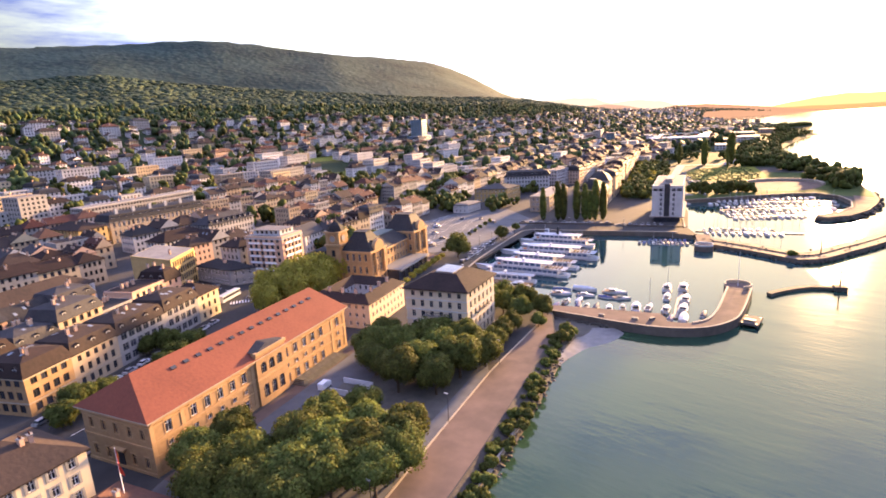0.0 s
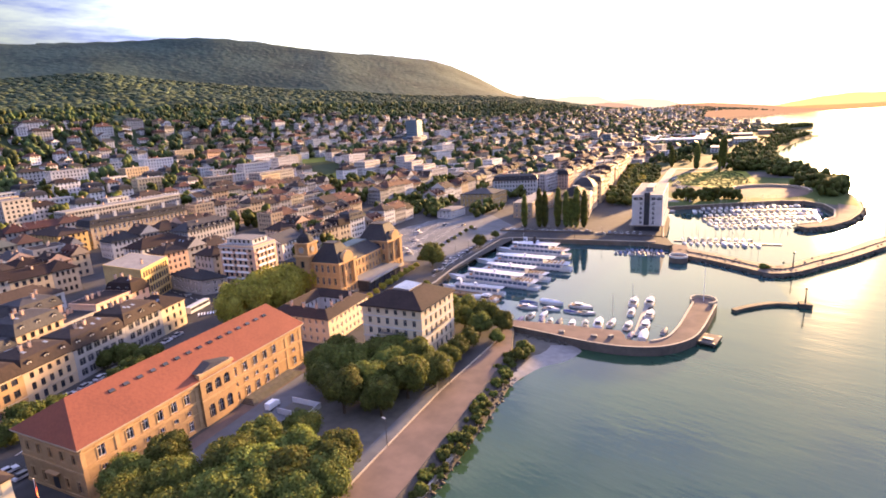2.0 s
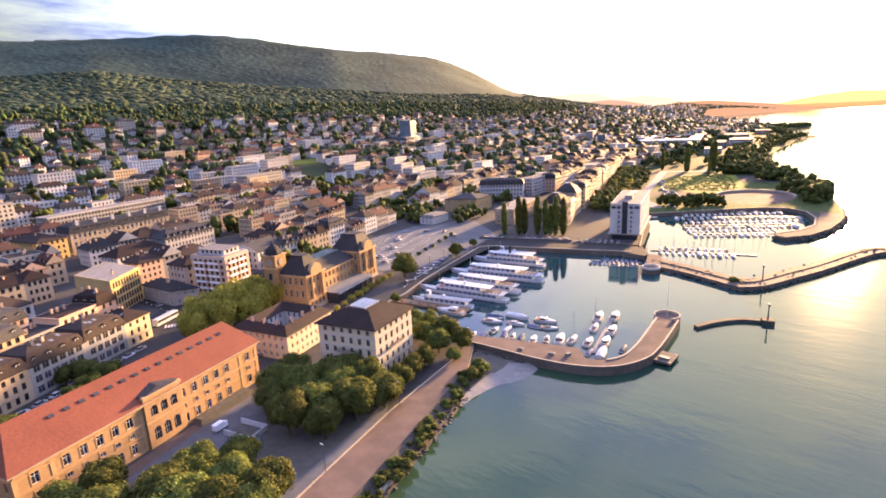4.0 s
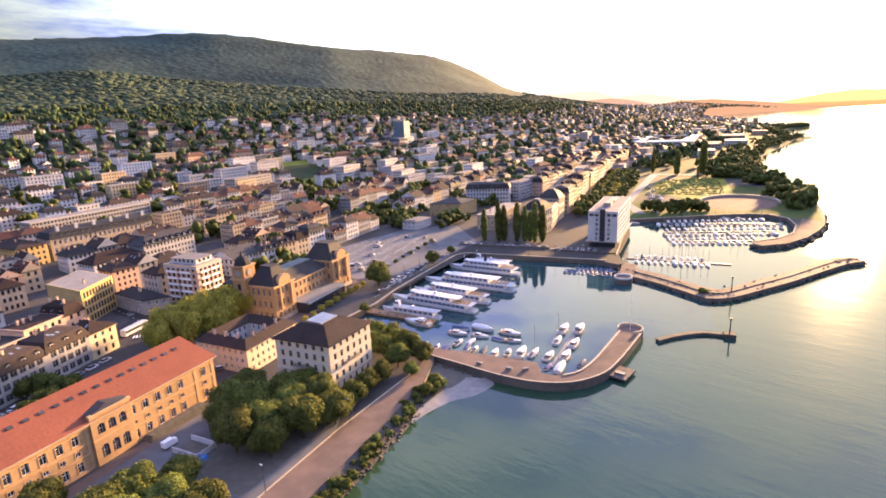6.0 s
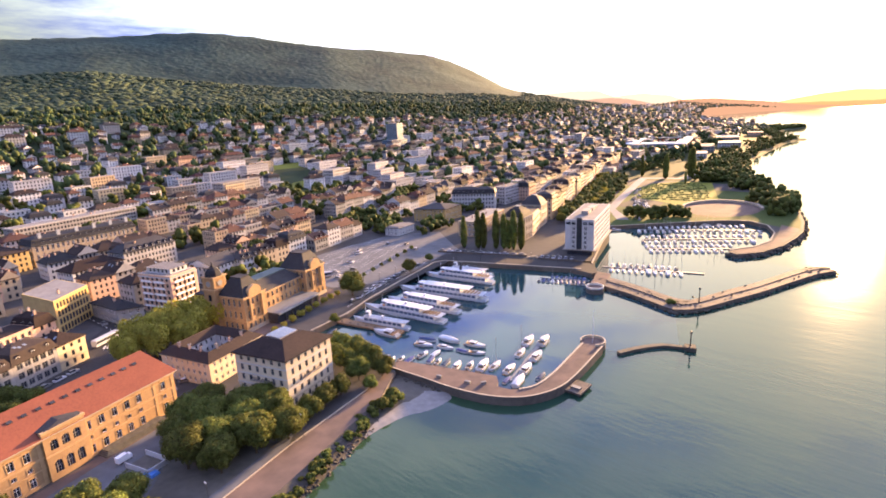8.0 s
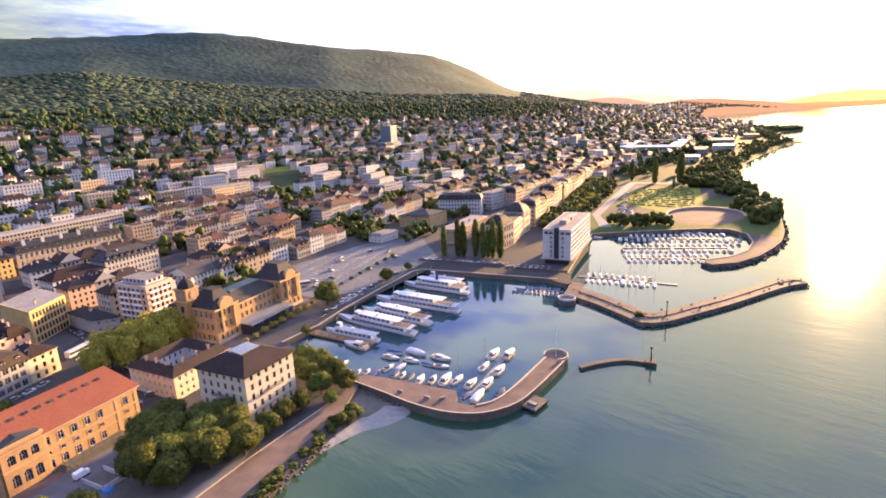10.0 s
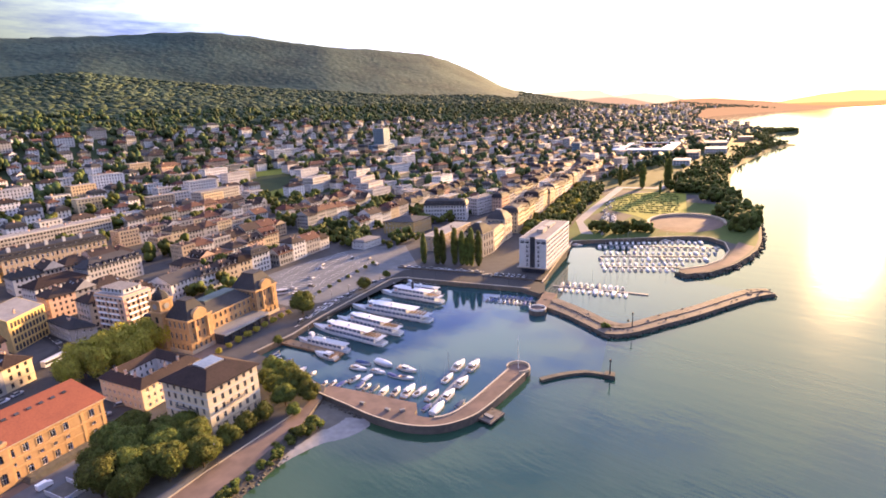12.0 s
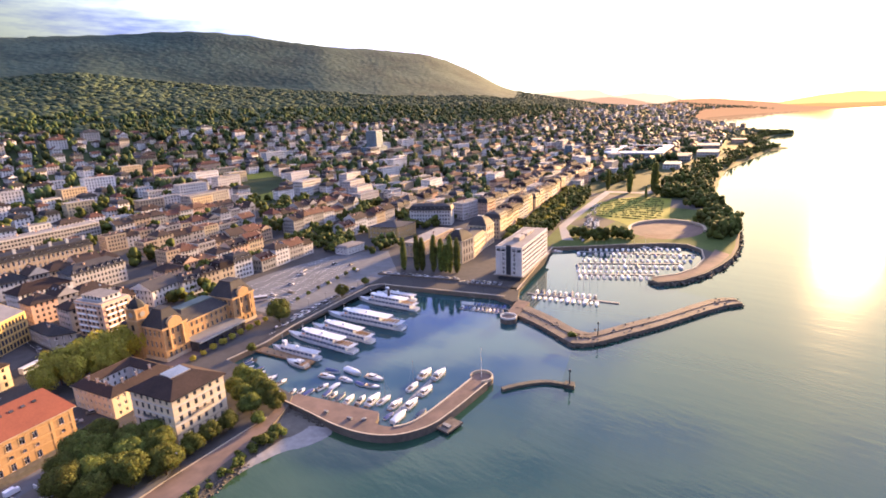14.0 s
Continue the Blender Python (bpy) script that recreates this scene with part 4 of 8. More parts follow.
# ---- the white four-storey block, and the courtyard building behind it ----
def lake_block():
    foot = quad((-90, 116), (-94.2, 135.5), (-109, 110.1))
    top = house("apartment_block", "ivory four-storey block with brown hipped roof", "building", foot, LEVEL, 18.9, "ivory_wall", "hipflat", "brown_tile", 3.4, True,
                1.15, 1.75, "plain", 0, storey=3.3, tall=0.6, inset=6.4, over=0.8, cornice="kerb", frame_key="grey_wall")
    c = Vector((sum(x for x, _ in foot) / 4 - foot[0][0], sum(y for _, y in foot) / 4 - foot[0][1], 0))
    t = math.degrees(math.atan2(19.5, -4.2))
    s = Shape()
    s.box(-3.8, -3.0, -0.4, 3.8, 3.0, 0.4, "metal")
    light = part("roof_light", s, top, "glazed roof light in a metal frame", m=pose(c.x, c.y, 18.9 - LEVEL + 3.3, 0, 0, t))
    for i in range(9):
        g = Shape()
        g.poly([(-3.65 + 0.82 * i, -2.8, 0.42), (-2.95 + 0.82 * i, -2.8, 0.42), (-2.95 + 0.82 * i, 2.8, 0.8), (-3.65 + 0.82 * i, 2.8, 0.8)], "roof_glass")
        part("pane", g, light)
    flat_foot = [(x - foot[0][0], y - foot[0][1]) for x, y in foot]
    st = (18.9 - LEVEL) / 5
    for k in (2, 3, 4):
        c = Shape()
        c.prism(offset(flat_foot, 0.14), k * st - 0.12, k * st + 0.14, "white_wall")
        part("string_course", c, top)
    for k, (a, b) in enumerate(((foot[0], foot[1]), (foot[3], foot[0]))):
        d = Vector((b[0] - a[0], b[1] - a[1]))
        T = pose(a[0] - foot[0][0], a[1] - foot[0][1], 0, 0, 0, math.degrees(math.atan2(d.y, d.x)))
        bal = Shape()
        L = d.length
        bal.box(L * 0.3, -1.0, 8.1, L * 0.7, -0.01, 8.3, "concrete", T)
        for i in range(15):
            x = L * (0.3 + 0.4 * i / 14)
            bal.box(x - 0.04, -0.98, 8.3, x + 0.04, -0.9, 9.2, "iron", T)
        bal.box(L * 0.3, -1.0, 9.2, L * 0.7, -0.88, 9.3, "iron", T)
        part("balcony", bal, top, "iron-railed balcony")
    return top


lake_block()


def courtyard_block():
    outer = [(-124, 108), (-131.5, 131.5), (-153.6, 125.5), (-146.4, 101.7)]
    base = (-124, 108, LEVEL)
    p = [(x - base[0], y - base[1]) for x, y in outer]
    inner, mid = offset(p, -5.6), offset(p, -2.9)
    H = 8.7
    top = thing("courtyard_building", "pink-beige three-storey building round a courtyard, brown roofs", "building", pose(*base))
    s, r = Shape(), Shape()
    for i in range(4):
        j = (i + 1) % 4
        a, b = p[i], p[j]
        L = math.hypot(b[0] - a[0], b[1] - a[1])
        holes = openings(L, 0, 3, 2.9, 1.0, 1.7)
        facade(s, a, b, 0, H, holes, "beige_wall")
        put_windows(top, (0, 0, 0), a, b, holes)
        a, b = inner[j], inner[i]
        L = math.hypot(b[0] - a[0], b[1] - a[1])
        facade(s, a, b, 0, H, openings(L, 0, 3, 2.9, 0.9, 1.6), "white_wall", "glass")
        o, n = offset(p, 0.6), offset(inner, 0.0)
        n = offset(p, -6.0)
        up = lambda q, h: (q[0], q[1], h)
        r.poly([up(o[i], H), up(o[j], H), up(mid[j], H + 2.4), up(mid[i], H + 2.4)], "brown_tile")
        r.poly([up(mid[i], H + 2.4), up(mid[j], H + 2.4), up(n[j], H), up(n[i], H)], "brown_tile")
        r.poly([up(o[i], H - 0.25), up(o[j], H - 0.25), up(o[j], H), up(o[i], H)], "kerb")
    part("wall", s, top)
    part("roof", r, top)
    for u in (0.2, 0.5, 0.8):
        for i in (0, 3):
            q = Vector(mid[i]).lerp(Vector(mid[(i + 1) % 4]), u)
            part("chimney", chimney_mesh(), top, m=pose(q.x, q.y, H + 2.2))
    return top


courtyard_block()


# ---- the post office: pavilions, copper-roofed hall, canopy ----
def post_office():
    o = Vector((-156.8, 139.4))
    d, v = Vector((-0.305, 0.952)), Vector((-0.952, -0.305))
    turn = math.degrees(math.atan2(d.y, d.x))
    base = (o.x, o.y, LEVEL)
    top = thing("post_office", "ochre stone public building with slate pavilions and copper roof", "building", pose(*base, 0, 0, turn))
    # local x runs along the lake front, local y runs inland
    def block(x0, y0, x1, y1, h, name):
        f = [(x0, y0), (x1, y0), (x1, y1), (x0, y1)]
        s = Shape()
        for i in range(4):
            a, b = f[i], f[(i + 1) % 4]
            L = math.hypot(b[0] - a[0], b[1] - a[1])
            holes = openings(L, 0, 3, h / 3, 1.25, 1.7, 1.0, 0.58)
            facade(s, a, b, 0, h, holes, "ochre")
            put_windows(top, (0, 0, 0), a, b, holes, "ochre", "grey_wall")
        part(name, s, top)
        for o, l, u, key, word in ((0.45, h - 0.7, h, "ochre_trim", "cornice"), (0.2, h / 3 - 0.2, h / 3 + 0.15, "ochre_trim", "string_course"), (0.25, -0.5, 1.6, "kerb", "plinth")):
            c = Shape()
            c.prism(offset(f, o), l, u, key)
            part(word, c, top)
        return f

    hall = block(12.4, 3.5, 41, 20, 12.5, "hall_wall")
    part("hall_roof", roof_shape(hall, 12.5, "hipflat", 4.4, "slate", 0.3, 5.0), top, "dark slate slopes of the hall roof")
    c = Shape()
    c.prism(offset(hall, -4.9), 16.86, 17.3, "copper")
    part("roof_deck", c, top, "green patinated copper roof deck")
    for x0, x1 in ((0, 12.6), (40.5, 55.0)):
        f = block(x0, 0, x1, 15.5 if x0 else 13.4, 15.5, "pavilion_wall")
        s = Shape()
        q = offset(f, 0.2)
        t = offset(f, -4.0)
        lift = lambda w, h: (w[0], w[1], h)
        for i in range(4):
            j = (i + 1) % 4
            s.poly([lift(q[i], 15.5), lift(q[j], 15.5), lift(t[j], 22.5), lift(t[i], 22.5)], "slate")
        s.prism(offset(f, -3.8), 22.4, 22.8, "slate")
        part("pavilion_roof", s, top, "steep dark slate roof")
        # attic gable with an arched head over the lake front
        g = Shape()
        cx = (x0 + x1) / 2
        n = 10
        arc = [(cx + 3.6 * math.cos(math.pi * i / n), 15.5 + 1.2 + 2.8 * math.sin(math.pi * i / n)) for i in range(n + 1)]
        for y, rev in ((-0.6, False), (1.0, True)):
            g.poly([(cx - 3.6, y, 15.5), (cx + 3.6, y, 15.5)] + [(x, y, z) for x, z in arc], "ochre")
        for (xa, za), (xb, zb) in zip([(cx + 3.6, 15.5)] + arc, arc + [(cx - 3.6, 15.5)]):
            g.poly([(xa, -0.6, za), (xb, -0.6, zb), (xb, 1.0, zb), (xa, 1.0, za)], "ochre_trim")
        part("gable", g, top, "arched stone gable")
        for xx in (cx - 3.4, cx + 3.4):
            col = Shape()
            col.tube((xx, -0.55, 5), (xx, -0.55, 14.6), 0.55, 0.48, 10, "ochre_trim")
            part("column", col, top, "engaged stone column")
        for xx in (x0 + 4.5, x1 - 4.5):
            part("dormer", dormer_mesh("slate"), top, m=pose(xx, 1.9, 17.2))
    t = Shape()
    X, Y = 1.6, 16.4
    t.box(X - 3.3, Y - 3.3, 0, X + 3.3, Y + 3.3, 17.6, "ochre")
    t.box(X - 3.9, Y - 3.9, 17.6, X + 3.9, Y + 3.9, 18.3, "ochre_trim")
    t.box(X - 3.1, Y - 3.1, 18.3, X + 3.1, Y + 3.1, 23.0, "ochre")
    t.box(X - 3.7, Y - 3.7, 23.0, X + 3.7, Y + 3.7, 23.6, "ochre_trim")
    for sx in (-1, 1):
        for sy in (-1, 1):
            t.box(X + sx * 2.7 - 0.45, Y + sy * 2.7 - 0.45, 18.3, X + sx * 2.7 + 0.45 + 0.15 * sx, Y + sy * 2.7 + 0.45 + 0.15 * sy, 22.98, "ochre_trim")
    lift_up = [(23.6, 3.6), (24.8, 3.3), (26.0, 2.6), (26.9, 1.5), (27.3, 0.7), (29.2, 0.08)]
    for (za, ra), (zb, rb) in zip(lift_up, lift_up[1:]):
        for k in range(8):
            a0, a1 = (k + 0.5) * math.pi / 4, (k + 1.5) * math.pi / 4
            t.poly([(X + ra * math.cos(a0), Y + ra * math.sin(a0), za), (X + ra * math.cos(a1), Y + ra * math.sin(a1), za),
                    (X + rb * math.cos(a1), Y + rb * math.sin(a1), zb), (X + rb * math.cos(a0), Y + rb * math.sin(a0), zb)], "slate")
    for u in (1.0, 1.25):
        key = "ochre_trim" if u > 1.1 else "grey_wall"
        reach = 3.28 if u > 1.1 else 3.34
        t.tube((X, Y - 3.1, 20.6), (X, Y - reach, 20.6), u * 1.25, u * 1.25, 16, key)
        t.tube((X - 3.1, Y, 20.6), (X - reach, Y, 20.6), u * 1.25, u * 1.25, 16, key)
    for z in (9.0, 13.3):
        t.box(X - 3.36, Y - 0.8, z, X - 3.3, Y + 0.8, z + 2.6, "glass")
        t.box(X - 0.8, Y - 3.36, z, X + 0.8, Y - 3.3, z + 2.6, "glass")
    part("clock_tower", t, top, "stone clock tower with slate dome")
    rear = [(0.6, 13.5), (12.3, 13.5), (12.3, 30), (0.6, 30)]
    s = Shape()
    for i in range(4):
        facade(s, rear[i], rear[(i + 1) % 4], 0, 11.5, openings(17.4 if i % 2 else 11.6, 0, 3, 3.8, 1.2, 1.9), "ochre", "glass")
    part("rear_wall", s, top)
    part("rear_roof", roof_shape(rear, 11.5, "mansard", 3.0, "slate", 0.3), top)
    c = Shape()
    c.box(12.6, -6.2, 4.5, 41.5, 3.4, 4.85, "zinc")
    c.box(12.6, -6.4, 4.1, 41.5, -6.2, 4.95, "grey_wall")
    for i in range(6):
        c.box(17 + i * 4.6, -5.8, 0, 17.3 + i * 4.6, -5.5, 4.5, "iron")
    c.box(12.6, -5.4, 0, 41.5, 3.4, 4.4, "glass")
    part("canopy", c, top, "flat grey metal canopy on posts")
    return top


post_office()


# ---- the harbour hotel ----
def hotel():
    foot = quad((-92.4, 322.2), (-107, 375.4), (-108.2, 317.2))
    base = (-92.4, 322.2, LEVEL)
    p = [(x - base[0], y - base[1]) for x, y in foot]
    top = thing("harbour_hotel", "white seven-storey slab hotel on the quay", "building", pose(*base))
    H, low = 20.6, 3.6
    s = Shape()
    for i in range(4):
        a, b = p[i], p[(i + 1) % 4]
        L = math.hypot(b[0] - a[0], b[1] - a[1])
        if L > 30:
            holes = openings(L, low, 6, 2.75, 3.2, 0.45, 0.75, 0.56)
        else:
            # one column of windows on each side of the stair shaft, wide dark glazing on the top storey
            holes = [(x, x + 1.5, low + k * 2.75 + 0.5, low + k * 2.75 + 2.5) for x in (4.1, 10.9) for k in range(5)]
            holes += [(0.5, 5.9, low + 14.4, low + 16.3), (10.3, L - 0.5, low + 14.4, low + 16.3)]
        facade(s, a, b, low, H, holes, "white_wall")
        put_windows(top, (0, 0, 0), a, b, holes)
    part("wall", s, top)
    a, b = Vector(p[3]), Vector(p[0])
    if (b - a).length > 30:
        a, b = Vector(p[0]), Vector(p[1])
    d = (b - a).normalized()
    T = pose(a.x, a.y, 0, 0, 0, math.degrees(math.atan2(d.y, d.x)))
    g = Shape()
    g.box(6.6, -0.3, low, 9.6, -0.01, H + 1.8, "slate", T)
    for x in (3.4, 12.9):
        g.box(x - 0.25, -0.45, low, x + 0.25, -0.01, H + 0.4, "white_wall", T)
    for k in range(12):
        g.box(6.7, -0.42, low + 0.6 + k * 1.42, 9.5, -0.31, low + 1.5 + k * 1.42, "glass", T)
    part("stair_shaft", g, top, "dark glazed stair shaft")
    f = Shape()
    f.prism(offset(p, -1.2), 0, low, "glass", top="concrete")
    f.prism(offset(p, 1.3), low - 0.5, low - 0.05, "concrete")
    part("ground_floor", f, top, "glazed ground floor under a white canopy")
    r = roof_shape(p, H, "flat", 0, "flat_roof", wall="white_wall")
    part("roof", r, top)
    c = Vector((sum(x for x, _ in p) / 4, sum(y for _, y in p) / 4))
    for k, (u, w, h) in enumerate(((-8, 5, 2.4), (6, 4, 1.6), (14, 3, 1.2))):
        q = Shape()
        q.box(-w, -2, 0, w, 2, h, "concrete")
        part("roof_plant", q, top, m=pose(c.x - 0.26 * u, c.y + 0.96 * u, H + 0.7, 0, 0, 105))
    return top


hotel()


# ---- other buildings that can be told apart ----
def corner_block():
    foot = quad((-206, 131), (-210.5, 145), (-225, 124.5))
    top = house("corner_building", "pink and white six-storey corner building with balconies", "building", foot, LEVEL, 20.5, "pink_wall", "flat", "flat_roof", 0, True, 1.5, 1.3, "plain", 2, storey=3.0, cornice="white_wall", tall=0.6, frame_key="iron")
    x, y = foot[0]
    inner = [(a - x, b - y) for a, b in offset(foot, -2.6)]
    s = Shape()
    for i in range(4):
        a, b = inner[i], inner[(i + 1) % 4]
        facade(s, a, b, 18.6, 21.2, openings(math.hypot(b[0] - a[0], b[1] - a[1]), 18.4, 1, 2.8, 1.4, 1.2), "white_wall", "glass")
    s.cap([(a, b, 21.2) for a, b in offset(inner, 0.5)], "flat_roof")
    part("attic_storey", s, top, "set-back white attic storey")
    for i in (0, 3):
        a, b = Vector(foot[i]) - Vector(foot[0]), Vector(foot[(i + 1) % 4]) - Vector(foot[0])
        d = b - a
        T = pose(a.x, a.y, 0, 0, 0, math.degrees(math.atan2(d.y, d.x)))
        for k in range(1, 6):
            z = k * 3.0
            for u in (0.22, 0.62):
                bal = Shape()
                x0, x1 = d.length * (u - 0.12), d.length * (u - 0.12) + d.length * 0.32
                section = [(-0.02, z + 0.05), (-0.95, z + 0.05), (-0.95, z + 1.1), (-0.85, z + 1.1), (-0.85, z + 0.2), (-0.02, z + 0.2)]
                ends = [[tuple(T @ Vector((x, y, h))) for y, h in section] for x in (x0, x1)]
                for i2 in range(6):
                    j2 = (i2 + 1) % 6
                    bal.poly([ends[0][i2], ends[0][j2], ends[1][j2], ends[1][i2]], "white_paint")
                for e in ends:
                    bal.poly([e[0], e[1], e[4], e[5]], "white_paint")
                    bal.poly([e[1], e[2], e[3], e[4]], "white_paint")
                part("balcony", bal.weld(), top)
    return top


corner_block()

house("office_block", "yellow office block with a grid of vertical fins", "building", quad((-225, 90), (-240, 107), (-251, 84)), LEVEL, 17.0, "yellow_wall", "flat", "flat_roof", 0, True, 1.5, 0.5, "plain", 1, storey=3.6, tall=0.72, skip=(3,), frame_key="iron")
house("shop_building", "low dark-roofed building at the street junction", "building", quad((-211, 119.5), (-216, 110), (-233, 116)), LEVEL, 9.5, "grey_wall", "hip", "slate", 3.2, True, 1.3, 1.4, chimneys=2)
house("museum_building", "yellow museum with grey roof beside the plaza", "building", quad((-234.7, 354.3), (-238, 379), (-258, 343)), LEVEL, 13.0, "yellow_wall", "hip", "slate", 3.2, True, 1.2, 2.0, chimneys=2)
house("pavilion", "small white two-storey pavilion at the plaza edge", "building", quad((-232, 300), (-234, 318), (-243, 297)), LEVEL, 8.2, "white_wall", "hipflat", "flat_roof", 1.0, True, 1.2, 2.0, chimneys=0, inset=2.0)
house("school_building", "long pale building with flat roof behind the poplars", "building", quad((-181, 326), (-193, 376), (-194, 322)), LEVEL, 12.6, "cream_wall", "flat", "flat_roof", 0, True, 1.4, 1.8, chimneys=2)
house("apartment_block", "white four-storey block with dark mansard roof", "building", quad((-234, 421), (-267, 401), (-241, 433)), LEVEL, 16.5, "white_wall", "mansard", "slate", 3.6, False, 1.3, 1.3, chimneys=4, dormers=True)


def domed_school():
    """A stone school with two domed pavilions joined by a lower wing."""
    base = (-146.6, 331.0, LEVEL)
    top = thing("domed_school", "cream stone school with two dark domed pavilions", "building", pose(*base))
    for foot, h, dome in ((quad((-146.6, 331.0), (-148.6, 346.5), (-161, 329)), 15.8, 6.0), (quad((-160, 376), (-164, 391), (-175, 372)), 16.2, 6.0), (quad((-149.2, 346.8), (-160.4, 375.8), (-161.2, 342.6)), 12.2, 0)):
        p = [(x - base[0], y - base[1]) for x, y in foot]
        s = Shape()
        for i in range(4):
            a, b = p[i], p[(i + 1) % 4]
            L = math.hypot(b[0] - a[0], b[1] - a[1])
            facade(s, a, b, 0, h, openings(L, 0, 3, h / 3, 1.5, 1.9, 0.9, 0.62), "beige_wall", "glass")
        part("pavilion_wall" if dome else "wing_wall", s, top)
        for o, l, u in ((0.45, h - 0.6, h), (0.2, h / 3 - 0.2, h / 3 + 0.2)):
            c = Shape()
            c.prism(offset(p, o), l, u, "kerb")
            part("cornice", c, top)
        if not dome:
            part("wing_roof", roof_shape(p, h, "mansard", 2.4, "slate", 0.3), top, "dark slate mansard")
            continue
        r = Shape()
        rings = [(0.0, -0.1), (0.3, -1.1), (0.58, -2.3), (0.82, -3.8), (0.95, -5.2), (1.0, -5.6)]
        for (ua, oa), (ub, ob) in zip(rings, rings[1:]):
            A, B = offset(p, oa), offset(p, ob)
            for i in range(4):
                j = (i + 1) % 4
                r.poly([(*A[i], h + dome * ua), (*A[j], h + dome * ua), (*B[j], h + dome * ub), (*B[i], h + dome * ub)], "slate")
        r.prism(offset(p, -5.5), h + dome - 0.1, h + dome + 0.5, "zinc")
        part("dome", r, top, "square convex slate dome")
    return top


domed_school()

# buildings at the foot of the view, beside the college
house("town_house", "cream rendered house with brown tiled roof and shutters", "house", [(-101, 21.5), (-118, 17.2), (-113, -3), (-96, 1.3)], LEVEL, 15.2, "ivory_wall", "hip", "brown_tile", 4.2, True, 1.1, 2.0, "shutter", 2)
house("kiosk_building", "low building with orange tiled roof and flagpole", "building", [(-83.5, 29.0), (-98.5, 24.5), (-95.5, 11.0), (-80.5, 15.5)], LEVEL, 7.6, "cream_wall", "hip", "orange_tile", 3.8, True, 1.1, 1.6, chimneys=1)


def flagpole(x, y, z, h, cloth):
    top = thing("flagpole", "tall white flagpole with a hanging flag" if cloth else "tall bare white mast", "flagpole", pose(x, y, z))
    s = Shape()
    s.tube((0, 0, 0), (0, 0, h), 0.09, 0.05, 8, "white_paint")
    part("pole", s, top)
    if cloth:
        c = Shape()
        n = 10
        at = lambda u, w: (0.08 + 1.7 * w * (1 - 0.45 * u), 0.35 * math.sin(w * 5 + u * 3) * w, h - 0.2 - 3.4 * u - 1.6 * w)
        for i in range(n):
            for k in range(4):
                u, v, p, q = i / n, (i + 1) / n, k / 4, (k + 1) / 4
                c.poly([at(u, p), at(v, p), at(v, q), at(u, q)], "red_paint" if k != 1 else "orange_cloth")
        c.weld()
        part("flag", c, top, "red and orange flag")


flagpole(-91.2, 23.3, 9.6, 8.6, True)

# ---- rows of town houses ----
KEEP = []       # outlines in which nothing is scattered


def inside(x, y, poly):
    hit = False
    for i in range(len(poly)):
        (ax, ay), (bx, by) = poly[i - 1], poly[i]
        if (ay > y) != (by > y) and x < (bx - ax) * (y - ay) / (by - ay) + ax:
            hit = not hit
    return hit


def row(p0, p1, depth, eave, seed, walls, roofs, tiles, detail=False, lengths=(10, 16), dormers=True, group="town house row"):
    """Houses side by side from p0 to p1; the street front faces right of that direction, the depth lies to the left."""
    rnd = random.Random(seed)
    a, b = Vector(p0), Vector(p1)
    d = (b - a).normalized()
    left = Vector((-d.y, d.x)) * depth
    total, x = (b - a).length, 0.0
    while x < total - 4:
        w = min(rnd.uniform(*lengths), total - x)
        if total - x - w < 6:
            w = total - x
        q, r = a + d * (x + 0.01), a + d * (x + w - 0.01)
        foot = [tuple(q), tuple(r), tuple(r + left), tuple(q + left)]
        kind, tile, wall = rnd.choice(roofs), rnd.choice(tiles), rnd.choice(walls)
        mid = (q + r + left) / 2
        z = land_height(mid.x, mid.y)
        h = z + eave + rnd.uniform(-2.4, 2.0)
        words = {"brown_tile": "brown tiled", "slate": "dark slate", "orange_tile": "orange tiled", "flat_roof": "grey flat"}[tile]
        hue = {"house_wall": "pale rendered", "cream_wall": "cream rendered", "pink_wall": "pink-beige", "grey_wall": "grey rendered", "white_wall": "white rendered", "yellow_wall": "yellow rendered"}[wall]
        house("town_house", f"{hue} town house with {words} {'' if kind == 'flat' else kind + ' '}roof", "house", foot, z, h, wall, kind, tile, 3.4 if kind == "mansard" else depth * rnd.uniform(0.26, 0.36),
              detail, rnd.uniform(1.1, 1.5), rnd.uniform(1.0, 1.6), "plain", rnd.choice((2, 3, 4)), dormers and (kind == "mansard" or kind != "flat" and q.x > -300 and rnd.random() < 0.4), group, seed=seed, skip=(1, 3) if 0 < x and x + w < total else (), lights=rnd.choice((0, 1, 2)) if q.x > -262 and q.y < 160 else 0)
        KEEP.append(offset(foot, 3.0))
        x += w


OLD = ("house_wall", "house_wall", "cream_wall", "pink_wall", "grey_wall", "white_wall")
